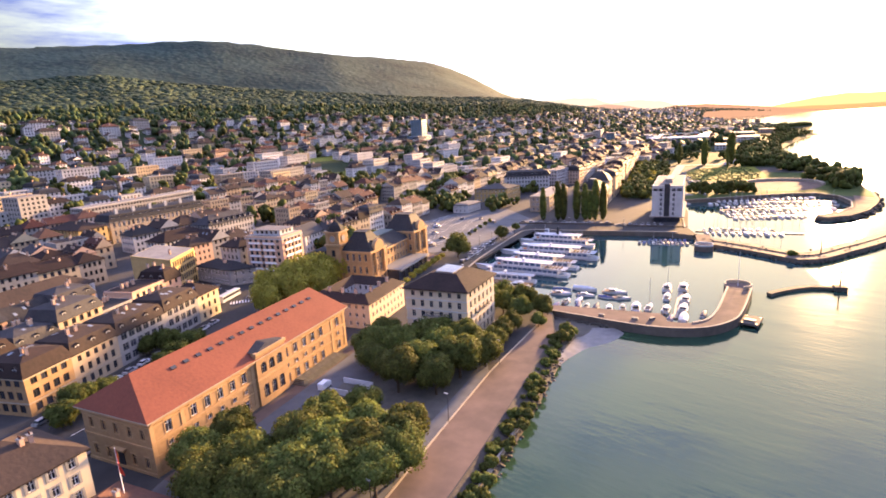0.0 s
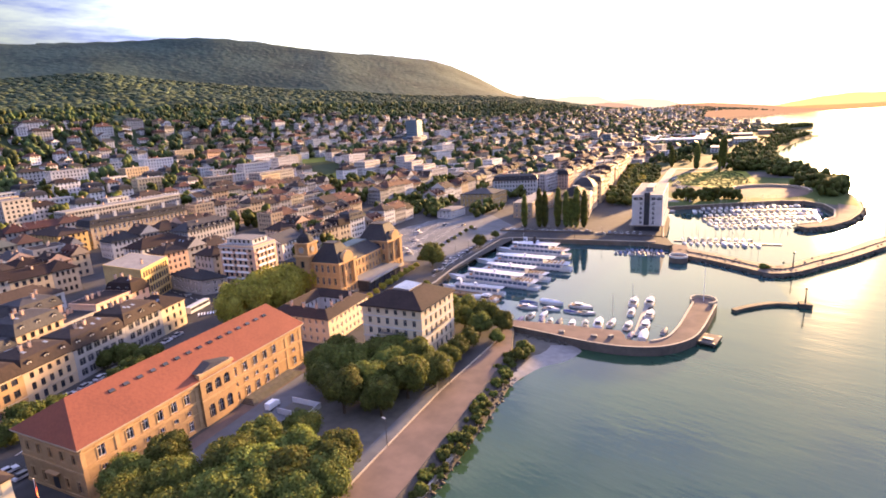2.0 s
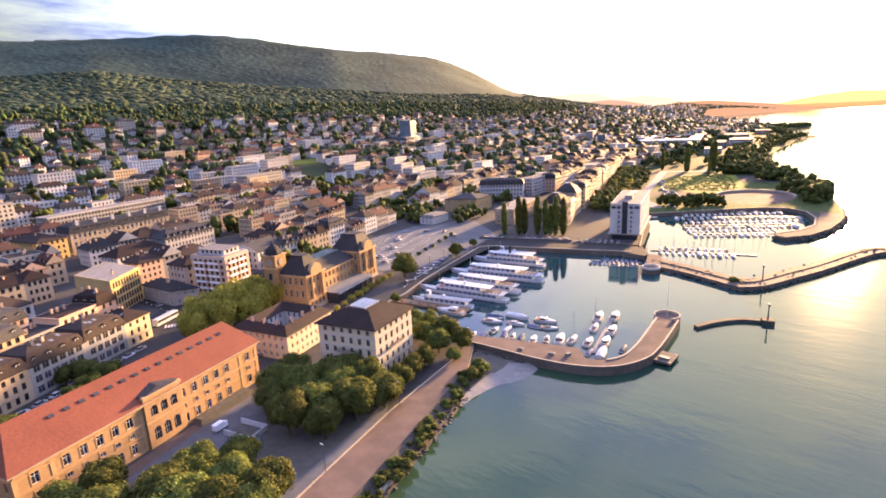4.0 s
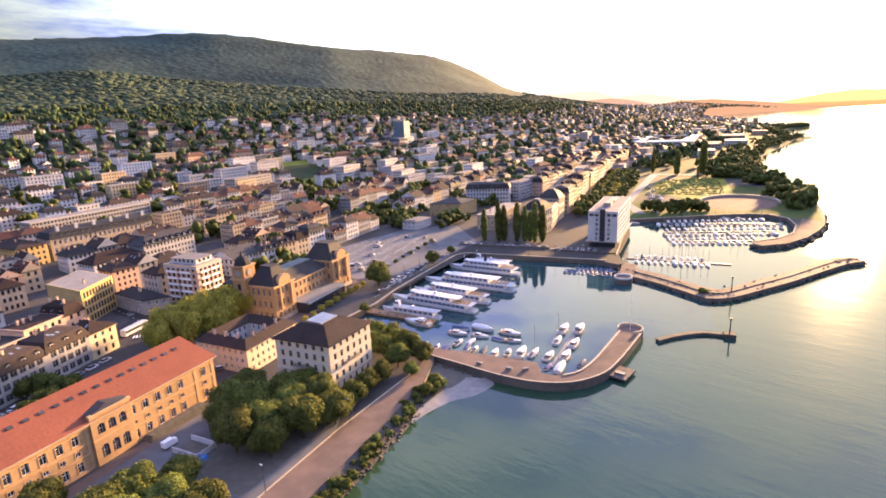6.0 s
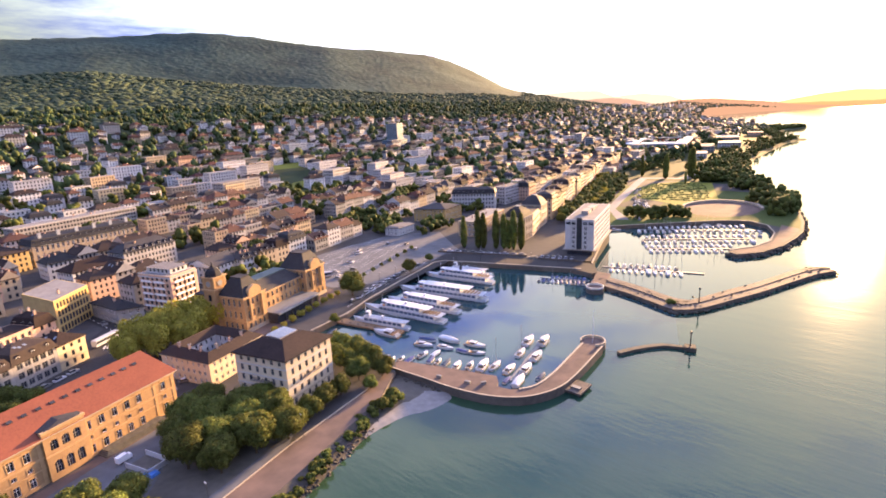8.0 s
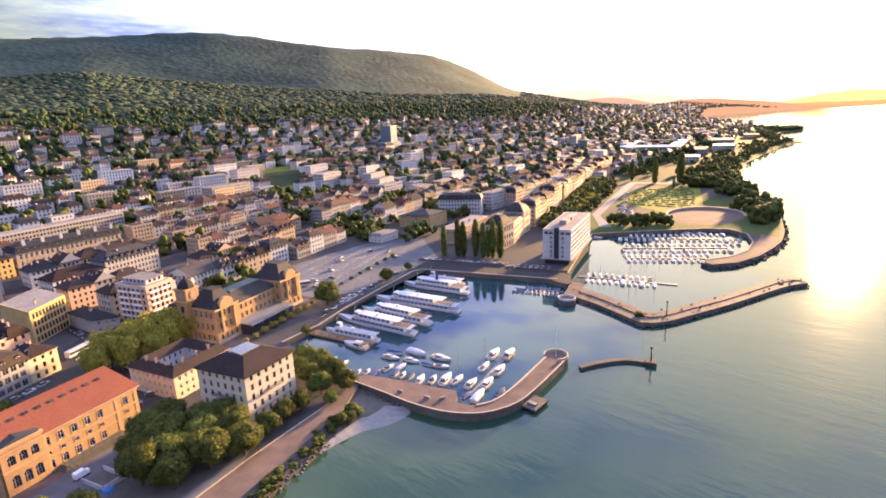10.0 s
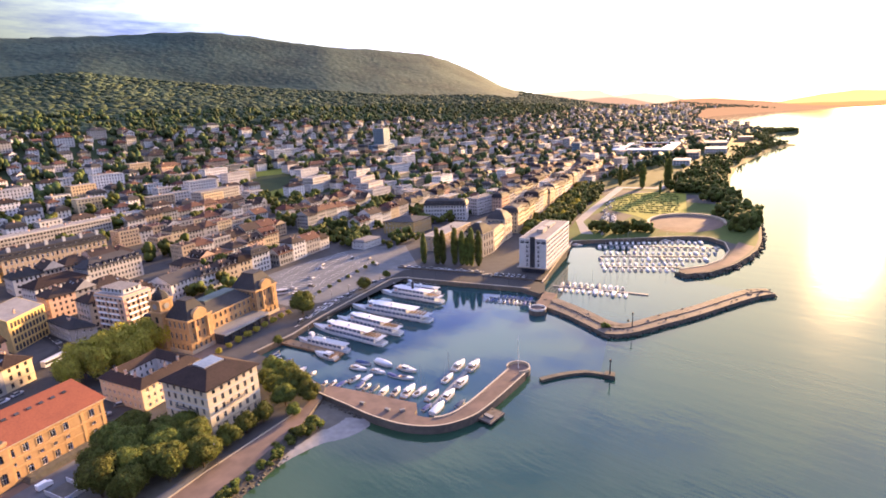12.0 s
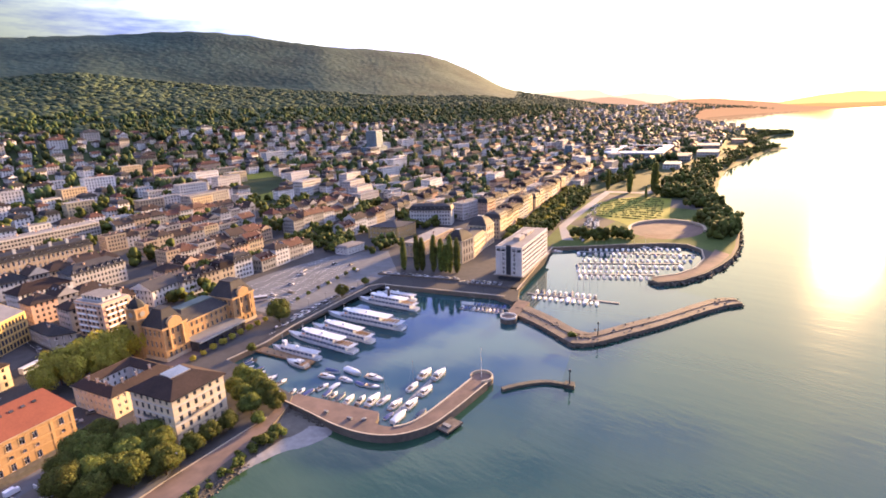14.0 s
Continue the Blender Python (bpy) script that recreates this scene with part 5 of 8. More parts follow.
# the row facing the college, then the blocks behind it
def street_front():
    """The five joined houses opposite the college, each with its own front."""
    a, b = Vector((-153.2, 23.4)), Vector((-187, 90))
    d = (b - a).normalized()
    left = Vector((-d.y, d.x)) * 13
    x = 0.0
    for w, eave, wall, roof, ww, gap, words in ((13, 10.4, "ochre", "mansard", 1.7, 1.0, "orange-yellow corner house with brown mansard roof"), (15, 10.2, "cream_wall", "mansard", 1.2, 1.4, "cream house with brown mansard roof and dormers"),
                                                (19, 9.9, "villa_wall", "mansard", 2.1, 0.55, "pale grey shop house with tall glazed bays"), (16, 10.3, "villa_wall", "mansard", 2.0, 0.65, "pale grey house with glazed upper floors"), (11.6, 9.8, "cream_wall", "hip", 1.2, 1.6, "cream end house with dark roof")):
        q, r = a + d * (x + 0.01), a + d * (x + w - 0.01)
        foot = [tuple(q), tuple(r), tuple(r + left), tuple(q + left)]
        house("town_house", words, "house", foot, LEVEL, LEVEL + eave, wall, roof, "brown_tile", 3.2, True, ww, gap, "plain", 2, roof == "mansard", "street front opposite the college", cornice="kerb" if wall != "villa_wall" else False, storey=3.3, tall=0.66 if wall == "villa_wall" else 0.6, frame_key="grey_wall" if wall == "villa_wall" else "iron", lights=3 if wall == "villa_wall" else 2)
        KEEP.append(offset(foot, 3.0))
        x += w


street_front()
row((-171, 13), (-208, 86), 12, 11.5, 2, OLD, ("mansard", "flat", "hip", "mansard"), ("brown_tile", "brown_tile", "slate"), False)
row((-198, 2), (-221, 60), 12, 11, 3, OLD, ("gable", "mansard", "flat"), ("brown_tile", "slate", "slate"), False, (12, 22))
HALL = [(-219.5, 12), (-241.5, 66), (-255, 60.5), (-233, 6.5)]
house("market_hall", "long white hall with dark brown roof", "building", HALL, LEVEL, 12.6, "white_wall", "hip", "brown_tile", 4.4, False, 1.6, 0.7, chimneys=2, storey=5.0)
KEEP.append(offset(HALL, 3.0))
row((-260, 0), (-272, 80), 13, 12, 5, OLD, ("gable", "hip", "mansard"), ("brown_tile", "brown_tile", "slate"))
row((-282, -10), (-296, 92), 13, 11, 6, OLD, ("gable", "hip"), ("brown_tile", "brown_tile", "orange_tile"))
row((-312, 50), (-318, 96), 13, 12, 7, OLD, ("gable", "hip", "flat"), ("brown_tile", "slate"))
row((-228, 122), (-234, 155), 13, 12.5, 8, OLD, ("mansard", "hip"), ("brown_tile", "slate"))
row((-238, 182), (-247, 232), 12, 11, 9, ("white_wall", "cream_wall", "cream_wall"), ("mansard", "hip", "hip"), ("brown_tile", "slate"))
row((-246, 238), (-258, 288), 12, 10, 10, OLD, ("hip", "gable"), ("brown_tile", "orange_tile"))
row((-256, 112), (-264, 152), 13, 12, 11, OLD, ("mansard", "gable", "hip"), ("brown_tile", "brown_tile", "slate"))
row((-268, 184), (-284, 262), 13, 11, 12, OLD, ("gable", "hip"), ("brown_tile", "orange_tile"))
row((-284, 112), (-299, 172), 15, 11.5, 13, OLD, ("hip",), ("brown_tile", "slate"), False, (26, 36))
row((-300, 198), (-318, 290), 13, 11, 14, OLD, ("gable", "hip", "flat"), ("brown_tile", "orange_tile"))
row((-314, 108), (-322, 176), 14, 12, 15, OLD, ("hip", "gable"), ("brown_tile", "brown_tile", "slate"))
LONG_ROW = [(-352, 110), (-363, 172), (-378, 169), (-367, 107)]
row_house = house("school_building", "long cream school with slate mansard and tall white chimneys", "building", LONG_ROW, 6.0, 20.5, "cream_wall", "mansard", "slate", 3.6, True, 1.4, 1.5, "plain", 0, True, storey=4.6, tall=0.62, cornice="kerb")
stack = Shape()
stack.box(-0.9, -0.45, -3.0, 0.9, 0.45, 4.2, "white_wall")
stack.box(-1.0, -0.55, 4.2, 1.0, 0.55, 4.4, "concrete")
stack_mesh = stack.mesh("chimney")
for i in range(6):
    part("chimney", stack_mesh, row_house, "tall white chimney", m=pose(-1.0 - 1.85 * i - 2.2, 5.5 + 10.4 * i, 17.2, 0, 0, 100))
KEEP.append(offset(LONG_ROW, 3.0))
YELLOW = [(-347, 92), (-351, 108), (-378, 101), (-374, 85)]
house("town_house", "orange-yellow town house with brown hipped roof", "house", YELLOW, 6.0, 19.0, "yellow_wall", "hip", "brown_tile", 3.6, False, 1.3, 1.8, chimneys=2)
KEEP.append(offset(YELLOW, 3.0))
WHITE = quad((-236, 164), (-244, 184), (-252, 158))
house("town_house", "white house with blue-grey slate gable roof", "house", WHITE, LEVEL, 12.0, "white_wall", "gable", "slate", 4.2, False, 1.2, 1.6, chimneys=1)
KEEP.append(offset(WHITE, 2.0))
row((-342, 20), (-344, 84), 14, 12, 17, OLD, ("gable", "hip"), ("brown_tile", "orange_tile"))
row((-345, 200), (-362, 300), 13, 11, 18, OLD, ("gable", "hip", "flat"), ("brown_tile", "orange_tile"))
row((-376, 60), (-380, 175), 13, 11.5, 19, OLD, ("gable", "hip"), ("brown_tile", "orange_tile"))
row((-378, 185), (-396, 320), 13, 11, 20, OLD, ("gable", "hip", "flat"), ("brown_tile", "orange_tile"))
SLAB = [(-404, 112), (-426, 196), (-439.5, 192.5), (-417.5, 108.5)]
house("apartment_house", "long pale apartment slab with rows of windows", "building", SLAB, 10.0, 24.5, "house_wall", "flat", "flat_roof", 0, False, 1.5, 0.8, chimneys=5, storey=2.9)
KEEP.append(offset(SLAB, 3.0))
row((-418, 205), (-438, 320), 12, 10, 22, OLD, ("gable", "hip"), ("brown_tile", "orange_tile"))
# tall rows along the tree-lined avenue
row((-166, 402), (-198, 500), 14, 16.5, 23, ("cream_wall", "pink_wall", "house_wall"), ("mansard",), ("slate", "brown_tile"), False, (13, 19), group="avenue row")
row((-201, 510), (-232, 612), 14, 16, 24, ("cream_wall", "pink_wall", "house_wall"), ("mansard",), ("slate", "brown_tile"), False, (13, 19), group="avenue row")
row((-236, 622), (-280, 790), 14, 15, 25, OLD, ("mansard", "flat"), ("slate", "brown_tile"), False, (14, 24), group="avenue row")
row((-230, 470), (-262, 600), 13, 13, 26, OLD, ("mansard", "hip"), ("slate", "brown_tile"), False, (14, 22))
row((-272, 330), (-286, 400), 13, 11, 27, OLD, ("hip", "gable"), ("brown_tile", "orange_tile"))
row((-292, 410), (-316, 520), 13, 12, 28, OLD, ("mansard", "hip"), ("slate", "brown_tile"))
row((-276, 620), (-312, 770), 13, 12, 29, OLD, ("mansard", "hip", "flat"), ("slate", "brown_tile"))
row((-316, 310), (-338, 400), 13, 11, 30, OLD, ("hip", "gable"), ("brown_tile", "orange_tile"))
row((-352, 312), (-372, 420), 13, 11, 31, OLD, ("hip", "gable"), ("brown_tile", "orange_tile"))

PLAZA = [(-164, 262), (-158, 222), (-176, 198), (-190, 196), (-212, 168), (-225, 178), (-238, 232), (-248, 296), (-216, 326), (-170, 292)]
JUNCTION = [(-185, 92), (-200, 88), (-216, 104), (-290, 98), (-290, 112), (-232, 112), (-205, 126), (-160, 135), (-150, 128), (-155, 100)]
KEEP += [PLAZA, JUNCTION, [(-60, -60), (-150, -60), (-186, 90), (-180, 200), (-150, 340), (-60, 520)], [(-140, 300), (-270, 290), (-275, 400), (-215, 445), (-150, 400)]]


# ---- detached houses and flats up the slope ----
def house_kinds():
    made = []
    specs = [(11, 9, 6.2, "hip", "brown_tile", "hill_wall"), (13, 10, 8.8, "hip", "orange_tile", "hill_wall"), (10, 9, 6.4, "gable", "brown_tile", "hill_wall"),
             (14, 11, 9.4, "mansard", "slate", "hill_wall"), (12, 10, 9.0, "gable", "slate", "hill_wall"), (24, 11, 12.2, "flat", "flat_roof", "cream_wall"),
             (30, 12, 15.2, "flat", "flat_roof", "hill_wall"), (20, 11, 11.8, "hip", "brown_tile", "hill_wall"), (17, 12, 9.0, "flat", "flat_roof", "white_wall"), (26, 11, 12.0, "hip", "orange_tile", "pink_wall")]
    tone = {"hill_wall": "pale rendered", "white_wall": "white", "cream_wall": "cream rendered", "pink_wall": "pink-beige"}
    hood = {"brown_tile": "brown tiled", "orange_tile": "orange tiled", "slate": "dark slate", "flat_roof": "flat grey"}
    for i, (l, w, h, roof, tile, wall) in enumerate(specs):
        f = [(-l / 2, -w / 2), (l / 2, -w / 2), (l / 2, w / 2), (-l / 2, w / 2)]
        big = l > 16
        made.append((house("apartment_house" if big else "villa", f"{tone[wall]} {'apartment house' if big else 'hillside villa'} with {hood[tile]} roof", "building" if big else "house",
                           f, 0, h, wall, roof, tile, w * 0.3 if roof != "mansard" else 2.6, False, 1.3, 1.5, chimneys=1, storey=3.0, group="hillside houses", over=0.6), l, w))
    return made


KINDS = house_kinds()
PLACED = {}


def crowded(x, y, r):
    i, j = int(x // 30), int(y // 30)
    for a in (i - 1, i, i + 1):
        for b in (j - 1, j, j + 1):
            for px, py, pr in PLACED.get((a, b), ()):
                if (px - x) ** 2 + (py - y) ** 2 < (r + pr) ** 2:
                    return True
    return False


def settle(x, y, r):
    PLACED.setdefault((int(x // 30), int(y // 30)), []).append((x, y, r))


rnd = random.Random(41)
LAWN = [(-438, 332), (-457, 387), (-570, 459), (-575, 404)]
KEEP.append(LAWN)
plots = []
for attempt in range(40000):
    y = -120 + 2000 * rnd.random() ** 1.2
    edge = -235 if y > 420 else -448
    x = edge - 640 * rnd.random()
    if x < ramp_of(y, TOWN_EDGE) + 50 + 12 * math.sin(y / 37) or x > ramp_of(y, [(600, -240), (900, -250), (1400, -270), (2000, -420)]):
        continue
    k = rnd.choice((0, 1, 2, 3, 4, 0, 1, 2, 4, 7)) if x < -640 else rnd.choice((1, 3, 5, 6, 7, 8, 9, 6, 5, 3) if y < 560 else (3, 5, 6, 7, 8, 9, 1, 7, 9))
    l = KINDS[k][1]
    r = l * 0.5 + (2.6 if x > -600 else 3.4) + max(0, (y - 900) / 250)
    if crowded(x, y, r) or any(inside(x, y, p) for p in KEEP):
        continue
    settle(x, y, r)
    plots.append((math.hypot(x - 40, y - 40), k, x, y))
    if len(plots) > 1150:
        break
for i in range(420):
    turn, r = radians(rnd.uniform(11, 31)), 1750 + 1700 * rnd.random()
    x, y = CENTRE[0] - r * math.sin(turn), CENTRE[1] + r * math.cos(turn)
    if ramp_of(y, TOWN_EDGE) + 50 < x < ramp_of(y, COAST) - 30:
        plots.append((r, rnd.randrange(10), x, y))
plots.sort()
used, single, joined = set(), 0, Shape()
for far, k, x, y in plots:
    ob, l, w = KINDS[k]
    z = min(land_height(x + 5, y), land_height(x - 5, y), land_height(x, y))
    turn = (rnd.choice((0, 90)) if k < 5 else 90) + 8 + rnd.uniform(-9, 9)
    m = pose(x, y, z, 0, 0, turn) @ Matrix.Translation((-l / 2, -w / 2, 0))
    if single < 240 or k not in used:
        single += 1
        if k in used:
            copy_thing(ob, m)
        else:
            ob.matrix_basis = m
            used.add(k)
        continue
    tone = rnd.choice(("hill_wall", "house_wall", "cream_wall", "far_wall", "hill_wall"))
    tile = rnd.choice(("brown_tile", "orange_tile", "slate"))
    for child in ob.children:
        me = child.data
        cm = m @ child.matrix_basis
        n = len(joined.v)
        joined.v.extend(tuple(cm @ v.co) for v in me.vertices)
        names = [mt.name for mt in me.materials]
        for pl in me.polygons:
            key = names[pl.material_index]
            if pl.area < 0.6 and "glass" not in key:
                continue
            slot = "glass" if "glass" in key else "flat_roof" if "flat_roof" in key else tile if "tile" in key or "slate" in key else tone
            joined.f.append(tuple(n + v for v in pl.vertices))
            joined.m.append(joined.slot(slot))
tagged(part("far_houses", joined), "pale houses on the far slopes above the town", "houses", kind="stuff")


def tower_block(x, y, h, w, l, label, glassy):
    z = land_height(x, y)
    f = quad((x, y), (x - 0.3 * l, y + 0.95 * l), (x - 0.95 * w, y - 0.3 * w))
    top = house("tower_block", label, "building", f, z, z + h, "tower_glass" if glassy else "house_wall", "flat", "flat_roof", 0, False, 2.6 if glassy else 1.6, 0.5 if glassy else 1.3, storey=3.0, chimneys=1)
    settle(x, y, max(w, l))
    return top


tower_block(-600, 660, 38, 20, 20, "blue-grey glazed tower block", True)
tower_block(-588, 640, 14, 22, 46, "low glazed wing beside the tower block", True)
tower_block(-395, 940, 22, 14, 18, "mid-rise block near the stadium", True)
tower_block(-448, 1000, 20, 14, 50, "long pale mid-rise block", False)
tower_block(-437, 86, 21, 18, 18, "white eight-storey apartment tower", False)
tower_block(-445, 408, 16, 14, 34, "cream stepped apartment block", False)
tower_block(-455, 285, 15, 14, 50, "long pale apartment block with terraces", False)


def stadium():
    foot = [(-251, 984), (-291, 1150), (-387, 1126), (-345, 960)]
    top = thing("stadium", "low stadium with a white ring roof", "stadium", pose(-251, 984, 0))
    p = [(x + 251, y - 984) for x, y in foot]
    q = offset(p, -17)
    s, w = Shape(), Shape()
    for i in range(4):
        j = (i + 1) % 4
        s.poly([(*p[i], 19), (*p[j], 19), (*q[j], 20), (*q[i], 20)], "white_paint")
        s.poly([(*p[i], 17.6), (*p[j], 17.6), (*p[j], 19), (*p[i], 19)], "white_paint")
        s.poly([(*q[i], 18.6), (*q[j], 18.6), (*q[j], 20), (*q[i], 20)], "white_paint")
        facade(w, p[i], p[j], 0, 17.6, openings(math.hypot(p[j][0] - p[i][0], p[j][1] - p[i][1]), 1, 4, 4.0, 5, 1.2), "grey_wall", "glass")
    part("ring_roof", s, top, "white ring roof")
    part("outer_wall", w, top)
    g = Shape()
    g.cap([(x, y, 6.0) for x, y in q], "field")
    part("pitch", g, top, "green playing field")
    st = Shape()
    for i in range(4):
        j = (i + 1) % 4
        o = offset(p, -4)
        st.poly([(*o[i], 17), (*o[j], 17), (*q[j], 6.5), (*q[i], 6.5)], "red_paint")
    part("stand", st, top, "raked red seating")


stadium()

for x, y, l, w, h, wall, tile in ((-196, 905, 40, 24, 7, "white_wall", "zinc"), (-215, 1012, 62, 34, 9, "grey_wall", "flat_roof"), (-198, 1110, 52, 36, 8, "white_wall", "zinc"), (-228, 1225, 74, 42, 10, "grey_wall", "flat_roof"),
                                 (-252, 1330, 60, 40, 9, "white_wall", "zinc"), (-226, 1425, 44, 30, 8, "pink_wall", "flat_roof"), (-330, 1500, 84, 44, 11, "grey_wall", "flat_roof"), (-320, 1250, 60, 36, 10, "white_wall", "zinc"), (-420, 1260, 70, 30, 12, "white_wall", "flat_roof"), (-300, 900, 46, 26, 11, "grey_wall", "flat_roof")):
    house("industrial_hall", f"broad {'pale' if wall == 'white_wall' else 'dull'} industrial hall with a flat {'metal' if tile == 'zinc' else 'gravelled'} roof", "building", quad((x, y), (x - 0.26 * l, y + 0.965 * l), (x - 0.965 * w, y - 0.26 * w)), LEVEL, LEVEL + h, wall, "flat", tile, 0, False, 3.0, 1.2, chimneys=0, storey=4.0, group="lakeside halls")
    settle(x - 0.13 * l - 0.48 * w, y + 0.48 * l - 0.13 * w, max(l, w) * 0.5)

# ---- trees, shrubs, woods ----
BIG = [tree("park_tree", "broad leafy park tree with dense green crown", s, r, h, 1.6, n, 12000, "leaf", 0.23) for s, r, h, n in ((3, 5.2, 12.0, 16), (4, 4.6, 11.2, 13), (5, 5.8, 12.6, 18))]
spread = [(-95, 37, 4.6), (-96, 45, 4.6), (-86.5, 43, 5.2), (-83, 52, 5.2), (-84, 60, 4.8), (-86, 34.5, 5.0), (-75.5, 45, 5.2), (-68.5, 48, 5.0), (-83, 68, 4.4), (-69, 56, 5.2), (-67.5, 66, 4.8),
          (-64, 60, 5.0), (-63, 53.5, 4.6), (-75.5, 53.5, 5.2), (-77, 37.5, 5.0), (-75, 62, 4.8), (-69.5, 41, 4.6),
          (-106, 92, 5.2), (-107, 99.5, 4.8), (-95.5, 94, 5.4), (-96, 103, 5.4), (-96.5, 110, 4.4), (-79, 98, 5.4), (-77.5, 107, 4.8), (-87, 83.5, 5.6), (-78.5, 88, 4.6), (-87.5, 101, 5.4), (-87, 92, 5.2), (-86, 109, 4.8), (-98.5, 87, 4.6)]
first = set()
rnd = random.Random(7)
for i, (x, y, r) in enumerate(spread):
    k = i % 3
    f = r / (5.2, 4.6, 5.8)[k] * 1.06
    m = pose(x, y, LEVEL, 0, 0, rnd.uniform(0, 360)) @ Matrix.Scale(f, 4)
    tree_ob = BIG[k] if k not in first else copy_thing(BIG[k], m)
    tree_ob.matrix_basis = m
    tree_ob["group"] = "park trees by the college"
    first.add(k)

MID = [tree("street_tree", "round leafy tree beside the quay", s, 3.4, 6.6, 0.7, 16, 5200 if key == "leaf_pale" else 4200, key, 0.2, core=0.5 if key == "leaf_pale" else 0.86) for s, key in ((11, "leaf"), (12, "leaf_pale"), (13, "leaf_dark"))]
used = set()


def stand(kinds, k, x, y, f, group, z=LEVEL, tall=1.0):
    m = pose(x, y, z, 0, 0, rnd.uniform(0, 360)) @ Matrix.Diagonal((f, f, f * tall, 1))
    ob = kinds[k]
    if (ob.name in used):
        ob = copy_thing(ob, m)
    used.add(kinds[k].name)
    ob.matrix_basis = m
    ob["group"] = group


for x, y, f in ((-109, 150, 1.35), (-101, 151, 1.45), (-92, 149, 1.5), (-104, 144, 1.3), (-96, 143, 1.4), (-88, 141, 1.35), (-84, 148, 1.2), (-85, 131, 1.15), (-83.5, 124, 1.2), (-82, 117, 1.15), (-79, 110, 0.9), (-115, 152, 1.1), (-80, 139, 0.8)):
    stand(MID, 0, x, y, f, "quay trees")
for x, y, f in ((-171, 103, 1.7), (-170, 112, 1.9), (-174, 120, 1.8), (-178, 129, 1.6), (-173, 133, 1.5), (-166, 97, 1.4), (-162, 116, 1.4), (-181, 138, 1.3), (-164, 106, 1.6), (-166, 122, 1.6)):
    stand(MID, 1, x, y, f * 1.05, "trees by the post office", LEVEL, 1.5)
stand(MID, 0, -158, 196, 2.0, "quay trees")
for i in range(9):
    stand(MID, 1, -148.5 - 2.0 * i, 147 + 5.6 * i, rnd.uniform(0.4, 0.55), "young terrace trees")
stand(MID, 0, -162.5, 240, 1.2, "quay trees")
stand(MID, 0, -167, 262, 0.8, "quay trees")
stand(MID, 0, -136, 168, 0.7, "quay trees")
for x, y in ((-169, 57), (-166.5, 62), (-155, 60), (-152, 55), (-158, 66), (-147, 38), (-145.5, 32), (-141, 27), (-144, 60), (-147, 66), (-149, 72)):
    stand(MID, 2, x, y, rnd.uniform(0.9, 1.3), "street trees")
for i in range(9):
    stand(MID, 0, -171 - 3.2 * i, 201 + 9.5 * i, rnd.uniform(0.35, 0.5), "young plaza trees")
for i in range(24):
    t = i / 23
    for o in (0, 13):
        stand(MID, i % 2, -142 - 75 * t - o + rnd.uniform(-2, 2), 395 + 240 * t + rnd.uniform(-3, 3), rnd.uniform(1.0, 1.4), "avenue trees")

POPLAR = [tree("poplar", "tall slender columnar poplar", s, 2.3, 24.0, 0.6, 26, 6500, "leaf", 0.2, True) for s in (21, 22)]
for i, (x, y, f) in enumerate(((-169.5, 297.6, 0.9), (-161.5, 302, 1.05), (-158.5, 304, 0.98), (-151, 307, 1.05), (-146.5, 309, 0.97), (-140.5, 311, 1.06), (-136.5, 313.5, 1.0), (-143.5, 310, 0.8))):
    stand(POPLAR, i % 2, x, y, f, "poplars on the north quay")
for x, y, f in ((-202, 673, 1.1), (-171, 664, 1.2), (-174, 668, 1.1), (-147, 677, 1.5), (-151, 682, 1.4), (-141, 636, 0.6)):
    stand(POPLAR, 0, x, y, f, "poplars beyond the park")

SHRUB = [tree("shrub", "low green shrub on the stony bank", s, 1.5, 2.4, 0.2, 7, 900, "leaf", 0.17, category="shrub") for s in (31, 32)]
shore = [(-52.2, 60), (-54.6, 72), (-58.4, 86), (-62.4, 100), (-66.5, 112), (-70.5, 127)]
for i in range(75):
    t = rnd.random() ** 0.9 * (len(shore) - 1)
    a, b = Vector(shore[int(t)]), Vector(shore[min(len(shore) - 1, int(t) + 1)])
    q = a.lerp(b, t - int(t))
    stand(SHRUB, i % 2, q.x + rnd.uniform(0.8, 4.8), q.y + rnd.uniform(-1, 1), rnd.uniform(0.5, 1.05), "shrubs along the shore", 1.3)
for x, y, f in ((-70, 131, 1.3), (-73, 134, 1.2), (-68, 126, 1.0), (-70.2, 135.0, 1.9), (-69.0, 137.6, 1.5), (-70.9, 139.6, 2.0), (-69.9, 141.6, 1.5), (-70.8, 126, 1.1), (-68.4, 130.4, 0.9), (-30.6, 270.5, 1.5), (-62, 104, 1.2)):
    stand(SHRUB, 0, x, y, f, "shrubs along the shore", 0.9)


